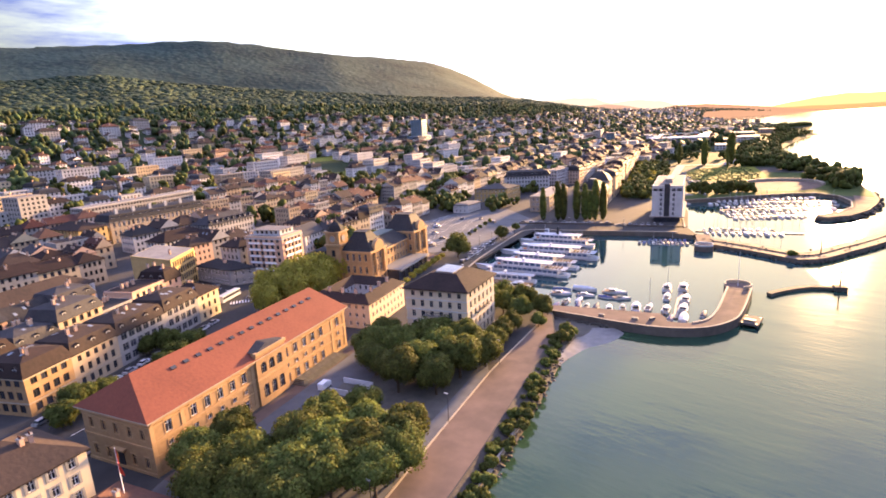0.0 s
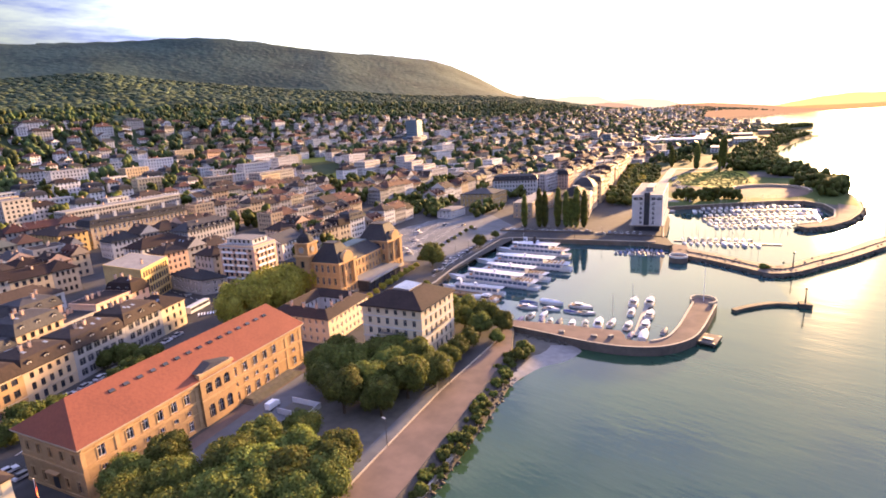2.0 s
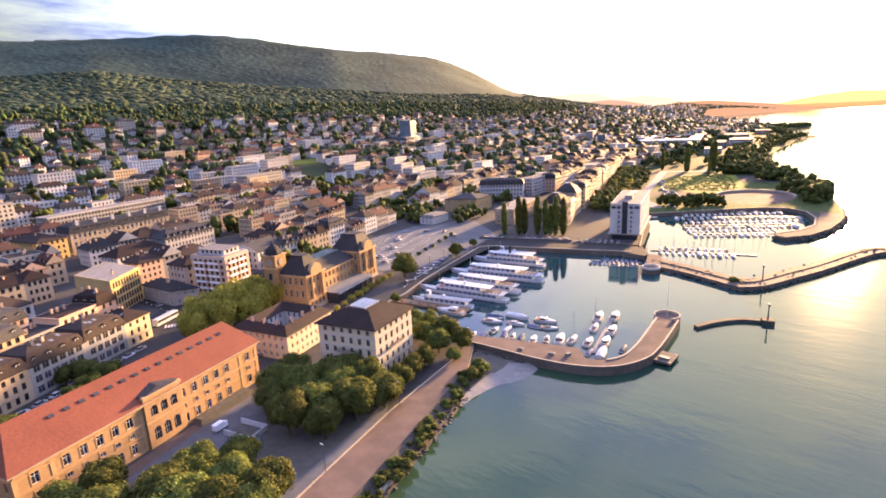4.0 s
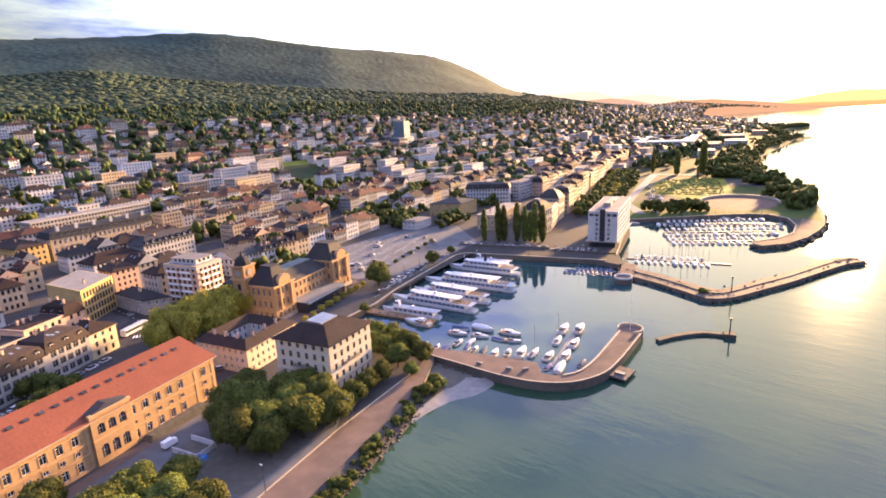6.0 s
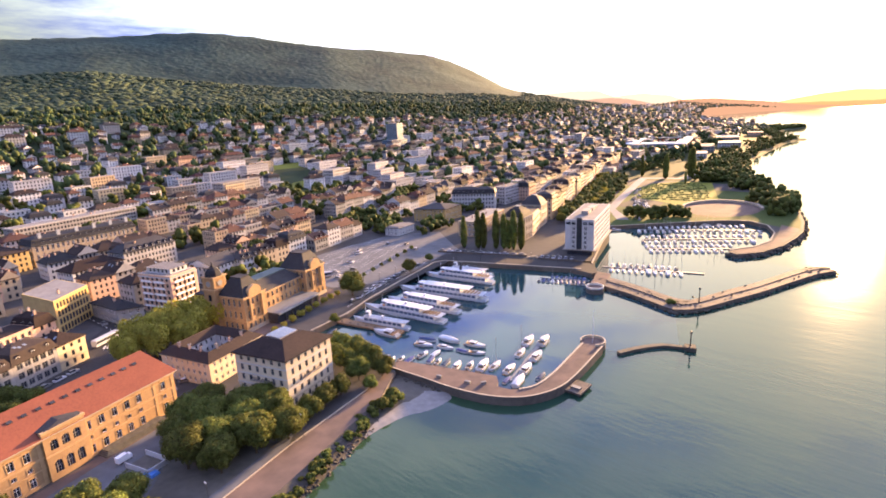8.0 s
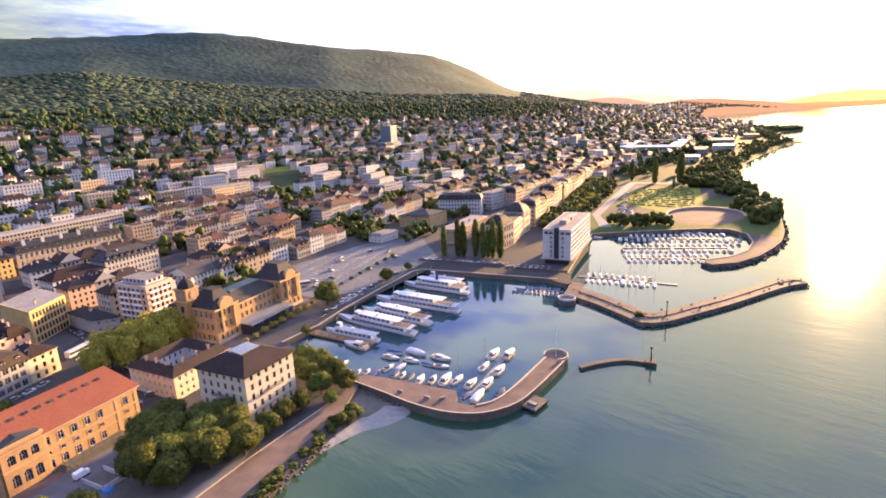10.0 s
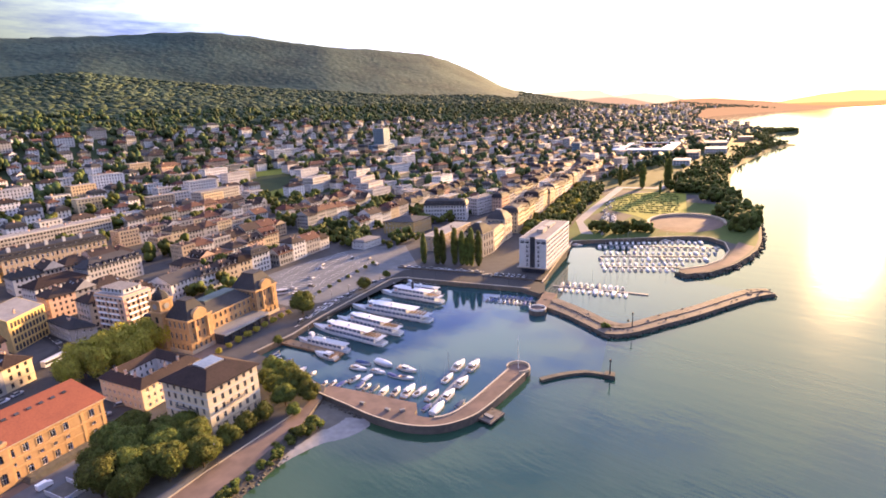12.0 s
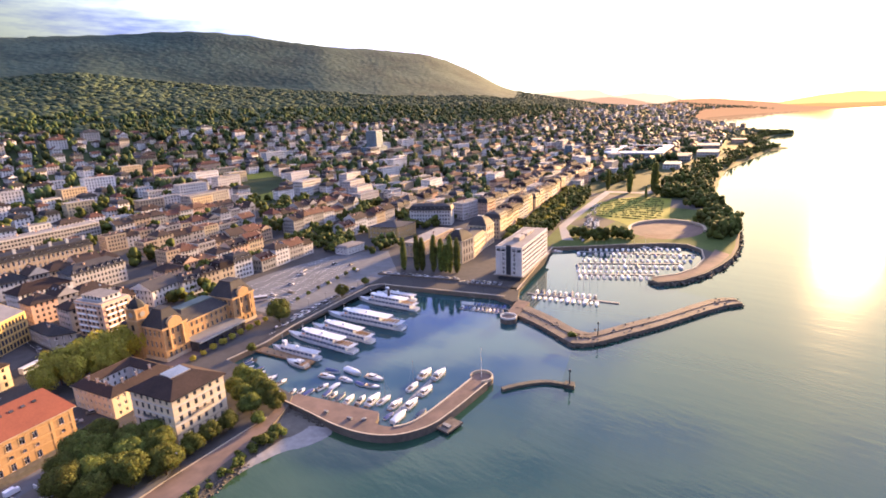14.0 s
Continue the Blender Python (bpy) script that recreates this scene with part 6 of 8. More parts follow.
def blob_bank(name, label, spots, key, fine, seed, category, rough=0.24):
    """Many crowns in one mesh: uneven rounded clumps, each its own island."""
    rng = np.random.default_rng(seed)
    bm = bmesh.new()
    bmesh.ops.create_icosphere(bm, subdivisions=2 if fine else 1, radius=1)
    V = np.array([v.co[:] for v in bm.verts])
    F = np.array([[v.index for v in f.verts] for f in bm.faces])
    bm.free()
    verts, faces, n = [], [], 0
    for x, y, z, r, h in spots:
        a = rng.uniform(0, 6.28)
        c, s = math.cos(a), math.sin(a)
        k = 1 + rng.uniform(-rough, rough, len(V))
        P = V * k[:, None] * np.array([r, r, h])
        verts.append(np.stack([x + P[:, 0] * c - P[:, 1] * s, y + P[:, 0] * s + P[:, 1] * c, z + P[:, 2]], 1))
        faces.append(F + n)
        n += len(V)
    me = bpy.data.meshes.new(name)
    me.from_pydata(np.concatenate(verts).tolist(), [], np.concatenate(faces).tolist())
    me.materials.append(M[key])
    me.polygons.foreach_set("use_smooth", [True] * len(me.polygons))
    tagged(new(name, me), label, category, kind="stuff")


# trees among the houses
rnd = random.Random(77)
town, close, tally = [], [], 0
tries = 0
while tally < 3800 and tries < 60000:
    tries += 1
    y = -100 + 1900 * rnd.random() ** 1.2
    x = -215 - 720 * rnd.random() ** 0.8
    if x > ramp_of(y, [(100, -330), (420, -300), (500, -240), (900, -230), (1400, -260), (2000, -420)]):
        continue
    if y < 330 and x > -400 and rnd.random() < 0.75:
        continue
    r = rnd.uniform(3.2, 6.6) if x < -600 else rnd.uniform(4.0, 8.0)
    if crowded(x, y, -0.5) or any(inside(x, y, p) for p in KEEP):
        continue
    z = land_height(x, y)
    if x > -520 and y < 480:
        r = min(r, 5.8)
        for _ in range(8):
            close.append((x + rnd.uniform(-0.7, 0.7) * r, y + rnd.uniform(-0.7, 0.7) * r, z + r * rnd.uniform(0.5, 1.9), r * rnd.uniform(0.30, 0.52), r * rnd.uniform(0.32, 0.56)))
        tally += 1
        continue
    for _ in range(4):
        town.append((x + rnd.uniform(-0.6, 0.6) * r, y + rnd.uniform(-0.6, 0.6) * r, z + r * rnd.uniform(0.6, 1.6), r * rnd.uniform(0.42, 0.7), r * rnd.uniform(0.5, 0.9)))
    tally += 1
blob_bank("garden_trees", "garden and street trees among the hillside houses", town, "garden", False, 5, "trees", 0.34)
blob_bank("yard_trees", "leafy trees in the yards of the old town", close, "leaf_dark", True, 15, "trees", 0.32)

# trees on the headland and round the park
park = []
for cx, cy, sx, sy, n in ((-28, 515, 8, 18, 26), (-40, 560, 12, 22, 34), (-75, 622, 18, 18, 34), (-118, 660, 14, 8, 16), (-108, 700, 22, 30, 44), (-110, 441, 13, 3, 16), (-90, 457, 7, 3, 8), (-135, 775, 26, 45, 44), (-150, 880, 24, 55, 44), (-14, 470, 4, 14, 14),
                          (-225, 745, 20, 34, 30), (-250, 850, 20, 50, 34), (-190, 1000, 26, 60, 26), (-185, 1210, 25, 90, 40), (-235, 1530, 30, 120, 60), (-240, 1780, 40, 60, 70), (-300, 330, 20, 10, 14), (-283, 300, 10, 8, 8), (-250, 450, 10, 12, 10), (-262, 322, 12, 6, 10)):
    for _ in range(n):
        x, y = cx + rnd.gauss(0, 0.6) * sx, cy + rnd.gauss(0, 0.6) * sy
        if y > 600 and x > ramp_of(y, COAST) - 6 or y <= 600 and x > -21 and y < 560 or -40 < x and 560 < y <= 610:
            continue
        r = rnd.uniform(3.4, 6.4) if cx > -160 and cy > 480 else rnd.uniform(2.6, 4.6)
        z = land_height(x, y)
        for _ in range(8):
            park.append((x + rnd.uniform(-0.75, 0.75) * r, y + rnd.uniform(-0.75, 0.75) * r, z + r * rnd.uniform(0.4, 1.9), r * rnd.uniform(0.32, 0.55), r * rnd.uniform(0.35, 0.6)))
for i in range(190):
    # belt of trees between the avenue and the park road
    y = 402 + 245 * rnd.random()
    a, b = -161 - 0.33 * (y - 402), -135 - 0.28 * (y - 402)
    x = rnd.uniform(a, b)
    r = rnd.uniform(2.6, 4.2)
    for _ in range(7):
        park.append((x + rnd.uniform(-0.75, 0.75) * r, y + rnd.uniform(-0.75, 0.75) * r, LEVEL + r * rnd.uniform(0.4, 2.0), r * rnd.uniform(0.32, 0.55), r * rnd.uniform(0.35, 0.6)))
for i in range(300):
    y = 700 + 1150 * rnd.random()
    x = ramp_of(y, COAST) - 6 - 22 * rnd.random()
    r = rnd.uniform(2.6, 5.0)
    for _ in range(5):
        park.append((x + rnd.uniform(-0.75, 0.75) * r, y + rnd.uniform(-0.75, 0.75) * r, land_height(x, y) + r * rnd.uniform(0.1, 1.7), r * rnd.uniform(0.34, 0.58), r * rnd.uniform(0.36, 0.64)))
for cx, cy in ((-432, 268), (-398, 274), (-365, 291), (-267, 206), (-268, 303), (-300, 370), (-324, 412), (-225, 327), (-479, 446), (-452, 352), (-425, 494), (-410, 561), (-337, 524), (-317, 434), (-340, 425), (-299, 304), (-267, 248), (-330, 261), (-251, 302), (-276, 344), (-293, 408), (-254, 399), (-254, 192), (-225, 185), (-431, 234), (-506, 187), (-542, 165)):
    for _ in range(9):
        x, y = cx + rnd.gauss(0, 7), cy + rnd.gauss(0, 7)
        r = rnd.uniform(2.8, 4.6)
        for _ in range(7):
            park.append((x + rnd.uniform(-0.75, 0.75) * r, y + rnd.uniform(-0.75, 0.75) * r, land_height(x, y) + r * rnd.uniform(0.4, 1.8), r * rnd.uniform(0.34, 0.58), r * rnd.uniform(0.36, 0.64)))
blob_bank("park_woods", "leafy trees round the lakeside park", [q for q in park if q[1] < 700], "leaf_dark", True, 6, "trees", 0.3)
blob_bank("shore_woods", "leafy trees along the far shore", [q for q in park if q[1] >= 700], "leaf_dark", False, 16, "trees", 0.3)

def beyond(x, y):
    dx, dy = x - CENTRE[0], y - CENTRE[1]
    return math.hypot(dx, dy) > ramp_of(math.degrees(math.atan2(-dx, dy)), [(20, 2500), (36, 1900), (46, 1550), (90, 1500)]) + 30


woods = []
for i in range(200000):
    turn, r = radians(rnd.uniform(17, 100)), 900 + 1500 * rnd.random() ** 1.3
    x, y = CENTRE[0] - r * math.sin(turn), CENTRE[1] + r * math.cos(turn)
    if x > ramp_of(y, TOWN_EDGE) + 26 + 12 * math.sin(y / 23) or beyond(x, y):
        continue
    size = 3.4 + 6.0 * rnd.random() ** 1.6
    woods.append((x, y, land_height(x, y) + size * 0.12, size * 1.2, size * rnd.uniform(0.36, 0.66)))
    if len(woods) > 23000:
        break
blob_bank("forest", "mixed forest covering the lower mountain side", woods, "forest", False, 8, "forest", 0.3)
far = []
for i in range(6000):
    turn, r = radians(rnd.uniform(9, 33)), 1500 + 2400 * rnd.random()
    x, y = CENTRE[0] - r * math.sin(turn), CENTRE[1] + r * math.cos(turn)
    if x > ramp_of(y, COAST) - 15:
        continue
    size = rnd.uniform(3, 6.5)
    far.append((x, y, land_height(x, y) + size * 0.2, size, size * rnd.uniform(0.6, 0.9)))
blob_bank("far_woods", "distant woods and gardens beyond the town", far, "forest", False, 10, "trees")

# ---- quays, moles, breakwaters, promenade ----
def ribbon(name, outer, inner, z, key, label, category, top=None, base=-4.0):
    s = Shape()
    poly = outer + inner[::-1]
    s.prism(poly, base, z, key, top or key)
    return setting(name, s, label, category)


def smooth_line(pts, n=6):
    out = []
    P = [Vector(pts[0])] + [Vector(p) for p in pts] + [Vector(pts[-1])]
    for i in range(1, len(P) - 2):
        for k in range(n):
            t = k / n
            a, b, c, d = P[i - 1], P[i], P[i + 1], P[i + 2]
            q = 0.5 * ((2 * b) + (c - a) * t + (2 * a - 5 * b + 4 * c - d) * t * t + (3 * b - a - 3 * c + d) * t ** 3)
            out.append(tuple(q))
    out.append(tuple(P[-1]))
    return out


def wall_along(s, line, z0, z1, thick, key, side=1):
    for a, b in zip(line, line[1:]):
        a, b = Vector(a), Vector(b)
        n = Vector((-(b - a).y, (b - a).x)).normalized() * thick * side
        q = [a, b, b + n, a + n]
        s.prism([tuple(v) for v in q], z0, z1, key)


mole_out = smooth_line([(-87.5, 152.9), (-72, 154.2), (-59, 155), (-46.8, 157.8), (-37.4, 164), (-32.2, 174.3), (-31.8, 186.2), (-34.2, 210.5)])
mole_in = [(-88.0, 160.0), (-80, 162.7), (-72, 165.4), (-62, 168.3), (-53.4, 171.0), (-50.5, 168.2), (-49.4, 165.8)] + smooth_line([(-47.5, 165.6), (-43.2, 167.4), (-39.8, 173.2), (-39.4, 181.4), (-40.2, 190.6), (-42.7, 210.8)])
ribbon("mole", mole_out, mole_in, 2.0, "stone", "curved stone harbour mole with a paved top", "mole", "gravel")
s = Shape()
wall_along(s, mole_out, 1.9, 2.9, 0.9, "stone")
wall_along(s, [(x, y + 0.02) for x, y in mole_out], 2.9, 2.99, 0.5, "kerb")
wall_along(s, mole_in[14:], 1.9, 2.3, 0.7, "kerb", -1)
setting("mole_parapet", s, "weathered stone parapet along the mole", "wall")
tip = Shape()
ring = [(-39.6 + 4.6 * math.cos(i * math.pi / 14), 213.5 + 4.6 * math.sin(i * math.pi / 14)) for i in range(28)]
tip.prism(ring, -4, 2.02, "stone", "gravel")
setting("mole_head", tip, "round stone head of the mole", "mole")
s = Shape()
wall_along(s, ring[24:] + ring[:18], 2.0, 3.1, 0.5, "kerb")
setting("mole_head_wall", s, "low pale wall round the mole head", "wall")
flagpole(-39.6, 213.5, 2.0, 13.0, False)

def locker(x, y, turn, l, w, h, key, label):
    top = thing("storage_box", label, "box", pose(x, y, 2.0, 0, 0, turn))
    b = Shape()
    b.box(-l / 2, -w / 2, 0, l / 2, w / 2, h, key, taper=0.06)
    part("body", b, top)
    c = Shape()
    c.box(-l / 2 - 0.05, -w / 2 - 0.05, h + 0.002, l / 2 + 0.05, w / 2 + 0.05, h + 0.1, key, taper=0.1)
    part("lid", c, top)


for x, y, t, l, w, h in ((-58, 161.5, 15, 2.0, 0.9, 0.7), (-68, 158.8, 12, 1.8, 0.9, 0.8), (-53.5, 164.2, 60, 1.8, 0.9, 0.7)):
    locker(x, y, t, l, w, h, "zinc", "grey storage box on the mole platform")

pier = smooth_line([(-30.2, 213.6), (-26, 221.5), (-19.6, 229.0), (-10.5, 232.2)])
pier2 = [(x + 1.7, y - 1.3) for x, y in pier]
ribbon("pier", pier2, pier, 1.1, "rock", "short detached stone pier", "pier")
s = Shape()
s.prism([(-11.6, 229.2), (-7.9, 230.4), (-9.3, 233.6), (-12.8, 232.4)], -3, 1.6, "rock")
setting("pier_head", s, "square head of the detached pier", "pier")


def beacon(x, y, z, h):
    top = thing("harbour_beacon", "slim harbour beacon on the pier head", "beacon", pose(x, y, z))
    s = Shape()
    s.tube((0, 0, 0), (0, 0, h), 0.28, 0.16, 10, "iron")
    part("post", s, top)
    l = Shape()
    l.tube((0, 0, h), (0, 0, h + 0.9), 0.45, 0.35, 10, "iron")
    part("lantern", l, top)


beacon(-10.4, 231.4, 1.6, 4.9)
beacon(-21.0, 277.0, 2.2, 6.0)

bw_a = smooth_line([(-73, 279), (-57, 275), (-44.3, 270.6), (-30.5, 264.8), (-26, 264.6), (-18.6, 271.6), (-10, 291), (-2.2, 309.4), (11.9, 348.2), (19.5, 360.5)])
bw_b = smooth_line([(-76, 293), (-62, 289.5), (-48, 285), (-35, 279.5), (-28, 278.5), (-24.2, 281.8), (-16, 302), (-8, 320), (4.5, 356), (13.0, 365.5)])
ribbon("breakwater", bw_a, bw_b, 1.9, "stone", "long angled stone breakwater", "breakwater")
s = Shape()
crest = [((a[0] + b[0]) / 2, (a[1] + b[1]) / 2) for a, b in zip(bw_a, bw_b)]
wall_along(s, crest, 1.9, 2.25, 3.2, "stone")
setting("breakwater_wall", s, "raised stone crest of the breakwater", "wall")
s = Shape()
ring = [(-66.8 + 4.2 * math.cos(i * math.pi / 12), 271.2 + 4.2 * math.sin(i * math.pi / 12)) for i in range(24)]
s.prism(ring, -4, 2.4, "stone", "gravel")
wall_along(s, ring + ring[:1], 2.4, 3.3, 0.4, "white_wall")
s.prism([(-70, 274), (-64, 274), (-70, 296), (-78, 296)], -4, 2.3, "stone", "gravel")
setting("quay_head", s, "round stone quay head with a low wall", "quay")

s = Shape()
s.prism([(-94, 293.0), (-77.5, 290.5), (-76.5, 294), (-85.6, 309), (-98, 303)], -4, LEVEL + 0.036, "stone", "asphalt")
setting("quay_corner", s, "paved quay corner between harbour and marina", "quay")
s = Shape()
s.box(-31.5, 177.5, 0.7, -26.2, 185.5, 1.3, "stone")
s.box(-30.6, 179.5, 1.304, -27.4, 181.0, 1.9, "zinc")
for x, y in ((-26.8, 178.2), (-26.8, 184.8), (-30.8, 178.2), (-30.8, 184.8)):
    s.box(x - 0.3, y - 0.3, -3, x + 0.3, y + 0.3, 1.35, "iron")
setting("jetty", s, "small concrete landing stage on piles", "jetty")

# kerbs along the quays
s = Shape()
wall_along(s, [(-137, 157), (-140, 178), (-147, 198), (-153, 221), (-163, 262), (-160, 268), (-86, 294.5)], LEVEL, LEVEL + 0.3, 0.8, "kerb")
wall_along(s, [(-86, 308), (-113.3, 387.7), (-118, 402), (-77.5, 440), (-56, 458.5), (-42, 463), (-29.5, 454), (-21.5, 433), (-19.2, 408), (-24, 389), (-33.5, 374.5)], LEVEL, LEVEL + 0.3, 0.8, "kerb")
wall_along(s, [(-177, 280.6), (-128.6, 299), (-124, 300.6)], LEVEL, LEVEL + 1.0, 0.5, "stone")
wall_along(s, [(-116, 299.4), (-92, 306.6)], LEVEL, LEVEL + 1.0, 0.5, "stone")
for q in ([(-124, 300.6), (-120, 302.0)], [(-116, 299.4), (-120, 302.0)]):
    # a pair of short stairs down to the lower quay
    a, b = Vector(q[0]), Vector(q[1])
    for k in range(6):
        u, v = a.lerp(b, k / 6), a.lerp(b, (k + 1) / 6)
        wall_along(s, [tuple(u), tuple(v)], LEVEL, LEVEL + 0.2 + 0.17 * k, 1.6, "kerb", -1)
setting("quay_kerb", s, "pale stone kerb along the quay edge", "kerb")


def patch(name, poly, key, label, category, lift=0.012):
    s = Shape()
    s.prism(poly, LEVEL - 0.05, LEVEL + lift, key)
    return setting(name, s, label, category)


patch("promenade", [(-43, 0), (-50, 45), (-53, 62), (-55.8, 74), (-63.4, 102), (-73.4, 137), (-82, 151), (-86, 152), (-81.5, 143.3), (-74.4, 105), (-66.8, 75.3), (-61.8, 56.8), (-55, 30), (-50, 0)], "gravel", "wide reddish gravel lakeside promenade", "promenade", 0.02)
s = Shape()
wall_along(s, [(-50, 0), (-55, 30), (-61.8, 56.8), (-66.8, 75.3), (-74.4, 105), (-81.5, 143.3)], LEVEL, LEVEL + 0.22, 0.4, "kerb")
setting("promenade_kerb", s, "low pale stone wall beside the promenade", "wall")
patch("forecourt", [(-56, 30), (-62.5, 57), (-67.5, 75.5), (-75, 105), (-84, 116), (-110, 108), (-119, 96), (-101, 33), (-95, 22), (-60, 20)], "plaza", "grey asphalt forecourt of the college", "forecourt", 0.008)
patch("college_walk", [(-100.8, 32.5), (-119.8, 96.5), (-116.5, 97.5), (-97.2, 33.5)], "gravel", "gravel strip beside the college front", "path", 0.016)
# dark gravel patch that paints the shade between the tree crowns
patch("shaded_ground", [(-71, 76), (-78, 104), (-90, 108), (-104, 96), (-98, 84), (-84, 72)], "beach_dark", "gravelly ground darkened for the shade under the park trees", "ground", 0.024)
patch("plaza", PLAZA, "plaza", "broad paved parking plaza beside the harbour", "plaza", 0.02)
patch("junction", JUNCTION, "asphalt", "asphalt street junction", "road", 0.016)
patch("quay_road", [(-140, 162), (-152, 205), (-164, 255), (-171, 281), (-100, 306), (-86, 312), (-100, 360), (-125, 415), (-118, 425), (-104, 420), (-88, 365), (-80, 312), (-86, 297), (-160, 270), (-156, 240)][:8] + [(-88, 297), (-158, 271)], "asphalt", "asphalt quay road round the harbour", "road", 0.03)
patch("street", [(-126, 20), (-147, 92), (-150, 128), (-186, 92), (-150, 18)], "asphalt", "asphalt street behind the college", "road", 0.012)
patch("post_office_terrace", [(-148, 138), (-166, 194), (-176, 196), (-165, 155), (-156, 137)], "gravel", "reddish paved terrace in front of the post office", "terrace", 0.034)
patch("park_ground", [(-119, 404), (-78, 442), (-56, 460), (-41, 465), (-28, 456), (-9, 446), (-13, 476), (-27, 540), (-44, 598), (-228, 598), (-190, 480), (-160, 402)], "grass", "grassy lakeside park ground", "lawn", 0.006)
patch("spit_path", [(-32, 374), (-31, 371), (-27, 369), (-18, 380), (-12, 401), (-9.5, 425), (-10, 452), (-22, 460), (-19, 434), (-17, 408), (-22.5, 388)], "gravel", "paved quay round the marina spit", "path", 0.026)
patch("avenue", [(-128, 398), (-206, 640), (-214, 640), (-134, 396)], "asphalt", "straight asphalt lakeside avenue", "road", 0.016)
patch("park_road", [(-116, 430), (-143, 466), (-156, 515), (-168, 563), (-190, 655), (-150, 668), (-143, 779), (-151, 781), (-162, 676), (-201, 664), (-176, 563), (-164, 515), (-151, 468), (-124, 426)], "beach", "pale park road with parked cars", "road", 0.02)
patch("park_lot", [(-150, 480), (-149, 526), (-119, 512), (-115, 471)], "asphalt", "grey asphalt car park beside the field", "car park", 0.016)
patch("park_field", [(-168, 581), (-170, 620), (-150, 644), (-118, 648), (-84, 545), (-102, 500), (-116, 512), (-146, 528)], "field", "open mown field in the lakeside park", "field", 0.02)
patch("park_lawn", [(-100, 440), (-60, 462), (-30, 490), (-30, 560), (-60, 565), (-82, 545), (-101, 497), (-112, 470)], "grass", "park lawn behind the marina", "lawn", 0.014)
hedges = []
for i in range(11):
    # low hedge rows across the mown field
    y = 530 + 10.4 * i
    x0, x1 = ramp_of(y, [(530, -144), (581, -164), (620, -168), (645, -146)]), ramp_of(y, [(500, -104), (545, -90), (648, -122)])
    n = int((x1 - x0) / 2.2)
    for k in range(n):
        if rnd.random() < 0.8:
            hedges.append((x0 + 2.2 * k, y + 0.12 * (x0 + 2.2 * k + 120) + rnd.uniform(-0.5, 0.5), LEVEL + 0.2, rnd.uniform(1.0, 1.6), rnd.uniform(0.4, 0.7)))
blob_bank("hedge_rows", "low clipped hedge rows across the park field", hedges, "garden", False, 19, "hedges")
s = Shape()
ring = [(-71 + 27 * math.cos(i * math.pi / 16), 503 + 34 * math.sin(i * math.pi / 16)) for i in range(32)]
s.prism(ring, LEVEL - 0.05, LEVEL + 0.03, "gravel", "gravel")
wall_along(s, ring[1:21], LEVEL, LEVEL + 1.8, 2.0, "kerb", -1)
for i in range(5):
    s.box(-11, -0.9, 0, 11, 0.9, 0.014, "orange_tile", pose(-70, 463 + 4.2 * i + 3, LEVEL + 0.034, 0, 0, 24))
setting("amphitheatre", s, "oval red-paved amphitheatre with a curved wall", "terrace")
lw = Shape()
lw.cap([(x, y, land_height(x, y) + 0.6) for x, y in LAWN], "field")
setting("hill_lawn", lw, "bright green meadow between the houses", "lawn")

# stony bank and shingle beach
bank = Shape()
edge = smooth_line([(-42, 0), (-49.2, 45), (-52.8, 62), (-55.7, 74), (-63.3, 102), (-73.5, 137.5)])
water_edge = smooth_line([(-36, 0), (-43.6, 45), (-47.2, 62), (-50.2, 74), (-57.0, 102), (-64.5, 128)])
for i in range(len(edge) - 1):
    bank.poly([(*edge[i], LEVEL - 0.03), (*edge[i + 1], LEVEL - 0.03), (*water_edge[i + 1], -0.5), (*water_edge[i], -0.5)], "rock")
wall_along(bank, [(-46.5, 50), (-50.4, 67), (-52.1, 74.2), (-53.4, 79.9), (-54.7, 84.7), (-56.2, 91)], -0.5, 1.75, 0.4, "concrete")
setting("bank", bank, "sloping stony lake bank", "bank")
beach = Shape()
top_line = smooth_line([(-66.4, 112), (-69.9, 124), (-73.6, 137.4), (-78, 145), (-81.8, 151.6), (-86, 153.4), (-74, 153.9), (-66, 154.6)], 4)
low_line = smooth_line([(-63.6, 113), (-63.4, 119), (-63.4, 127), (-62.0, 136.4), (-58.0, 143.8), (-56.6, 149.8), (-57.2, 153.4), (-59.4, 154.9)], 4)
LAYERS = ((0.0, 0.95), (0.25, 0.8), (0.5, 0.62), (0.62, 0.55), (0.8, 0.32), (1.0, -0.12))
for i in range(len(top_line) - 1):
    wobble = [0.06 * noise.noise(Vector((k * 0.7, 0.3, 5.0))) for k in (i, i + 1)]
    for (f0, z0), (f1, z1) in zip(LAYERS, LAYERS[1:]):
        q = []
        for k, f, z in ((i, f0, z0), (i + 1, f0, z0), (i + 1, f1, z1), (i, f1, z1)):
            g = f + (wobble[k - i] if 0.4 < f < 0.9 else 0)
            v = Vector(top_line[k]).lerp(Vector(low_line[k]), g)
            q.append((v.x, v.y, z))
        beach.poly(q, "beach_dark" if f1 <= 0.62 else "beach")
setting("beach", beach, "narrow pale shingle beach beside the mole", "beach")
s = Shape()
s.prism([(-72, 116.6), (-64.2, 115.6), (-63.6, 117.8), (-71.4, 120.2)], -1, 1.05, "gravel")
s.box(-64.3, 115.9, -0.3, -63.2, 117.5, 0.62, "iron")
setting("slipway", s, "short reddish slipway with a dark outfall", "slipway")

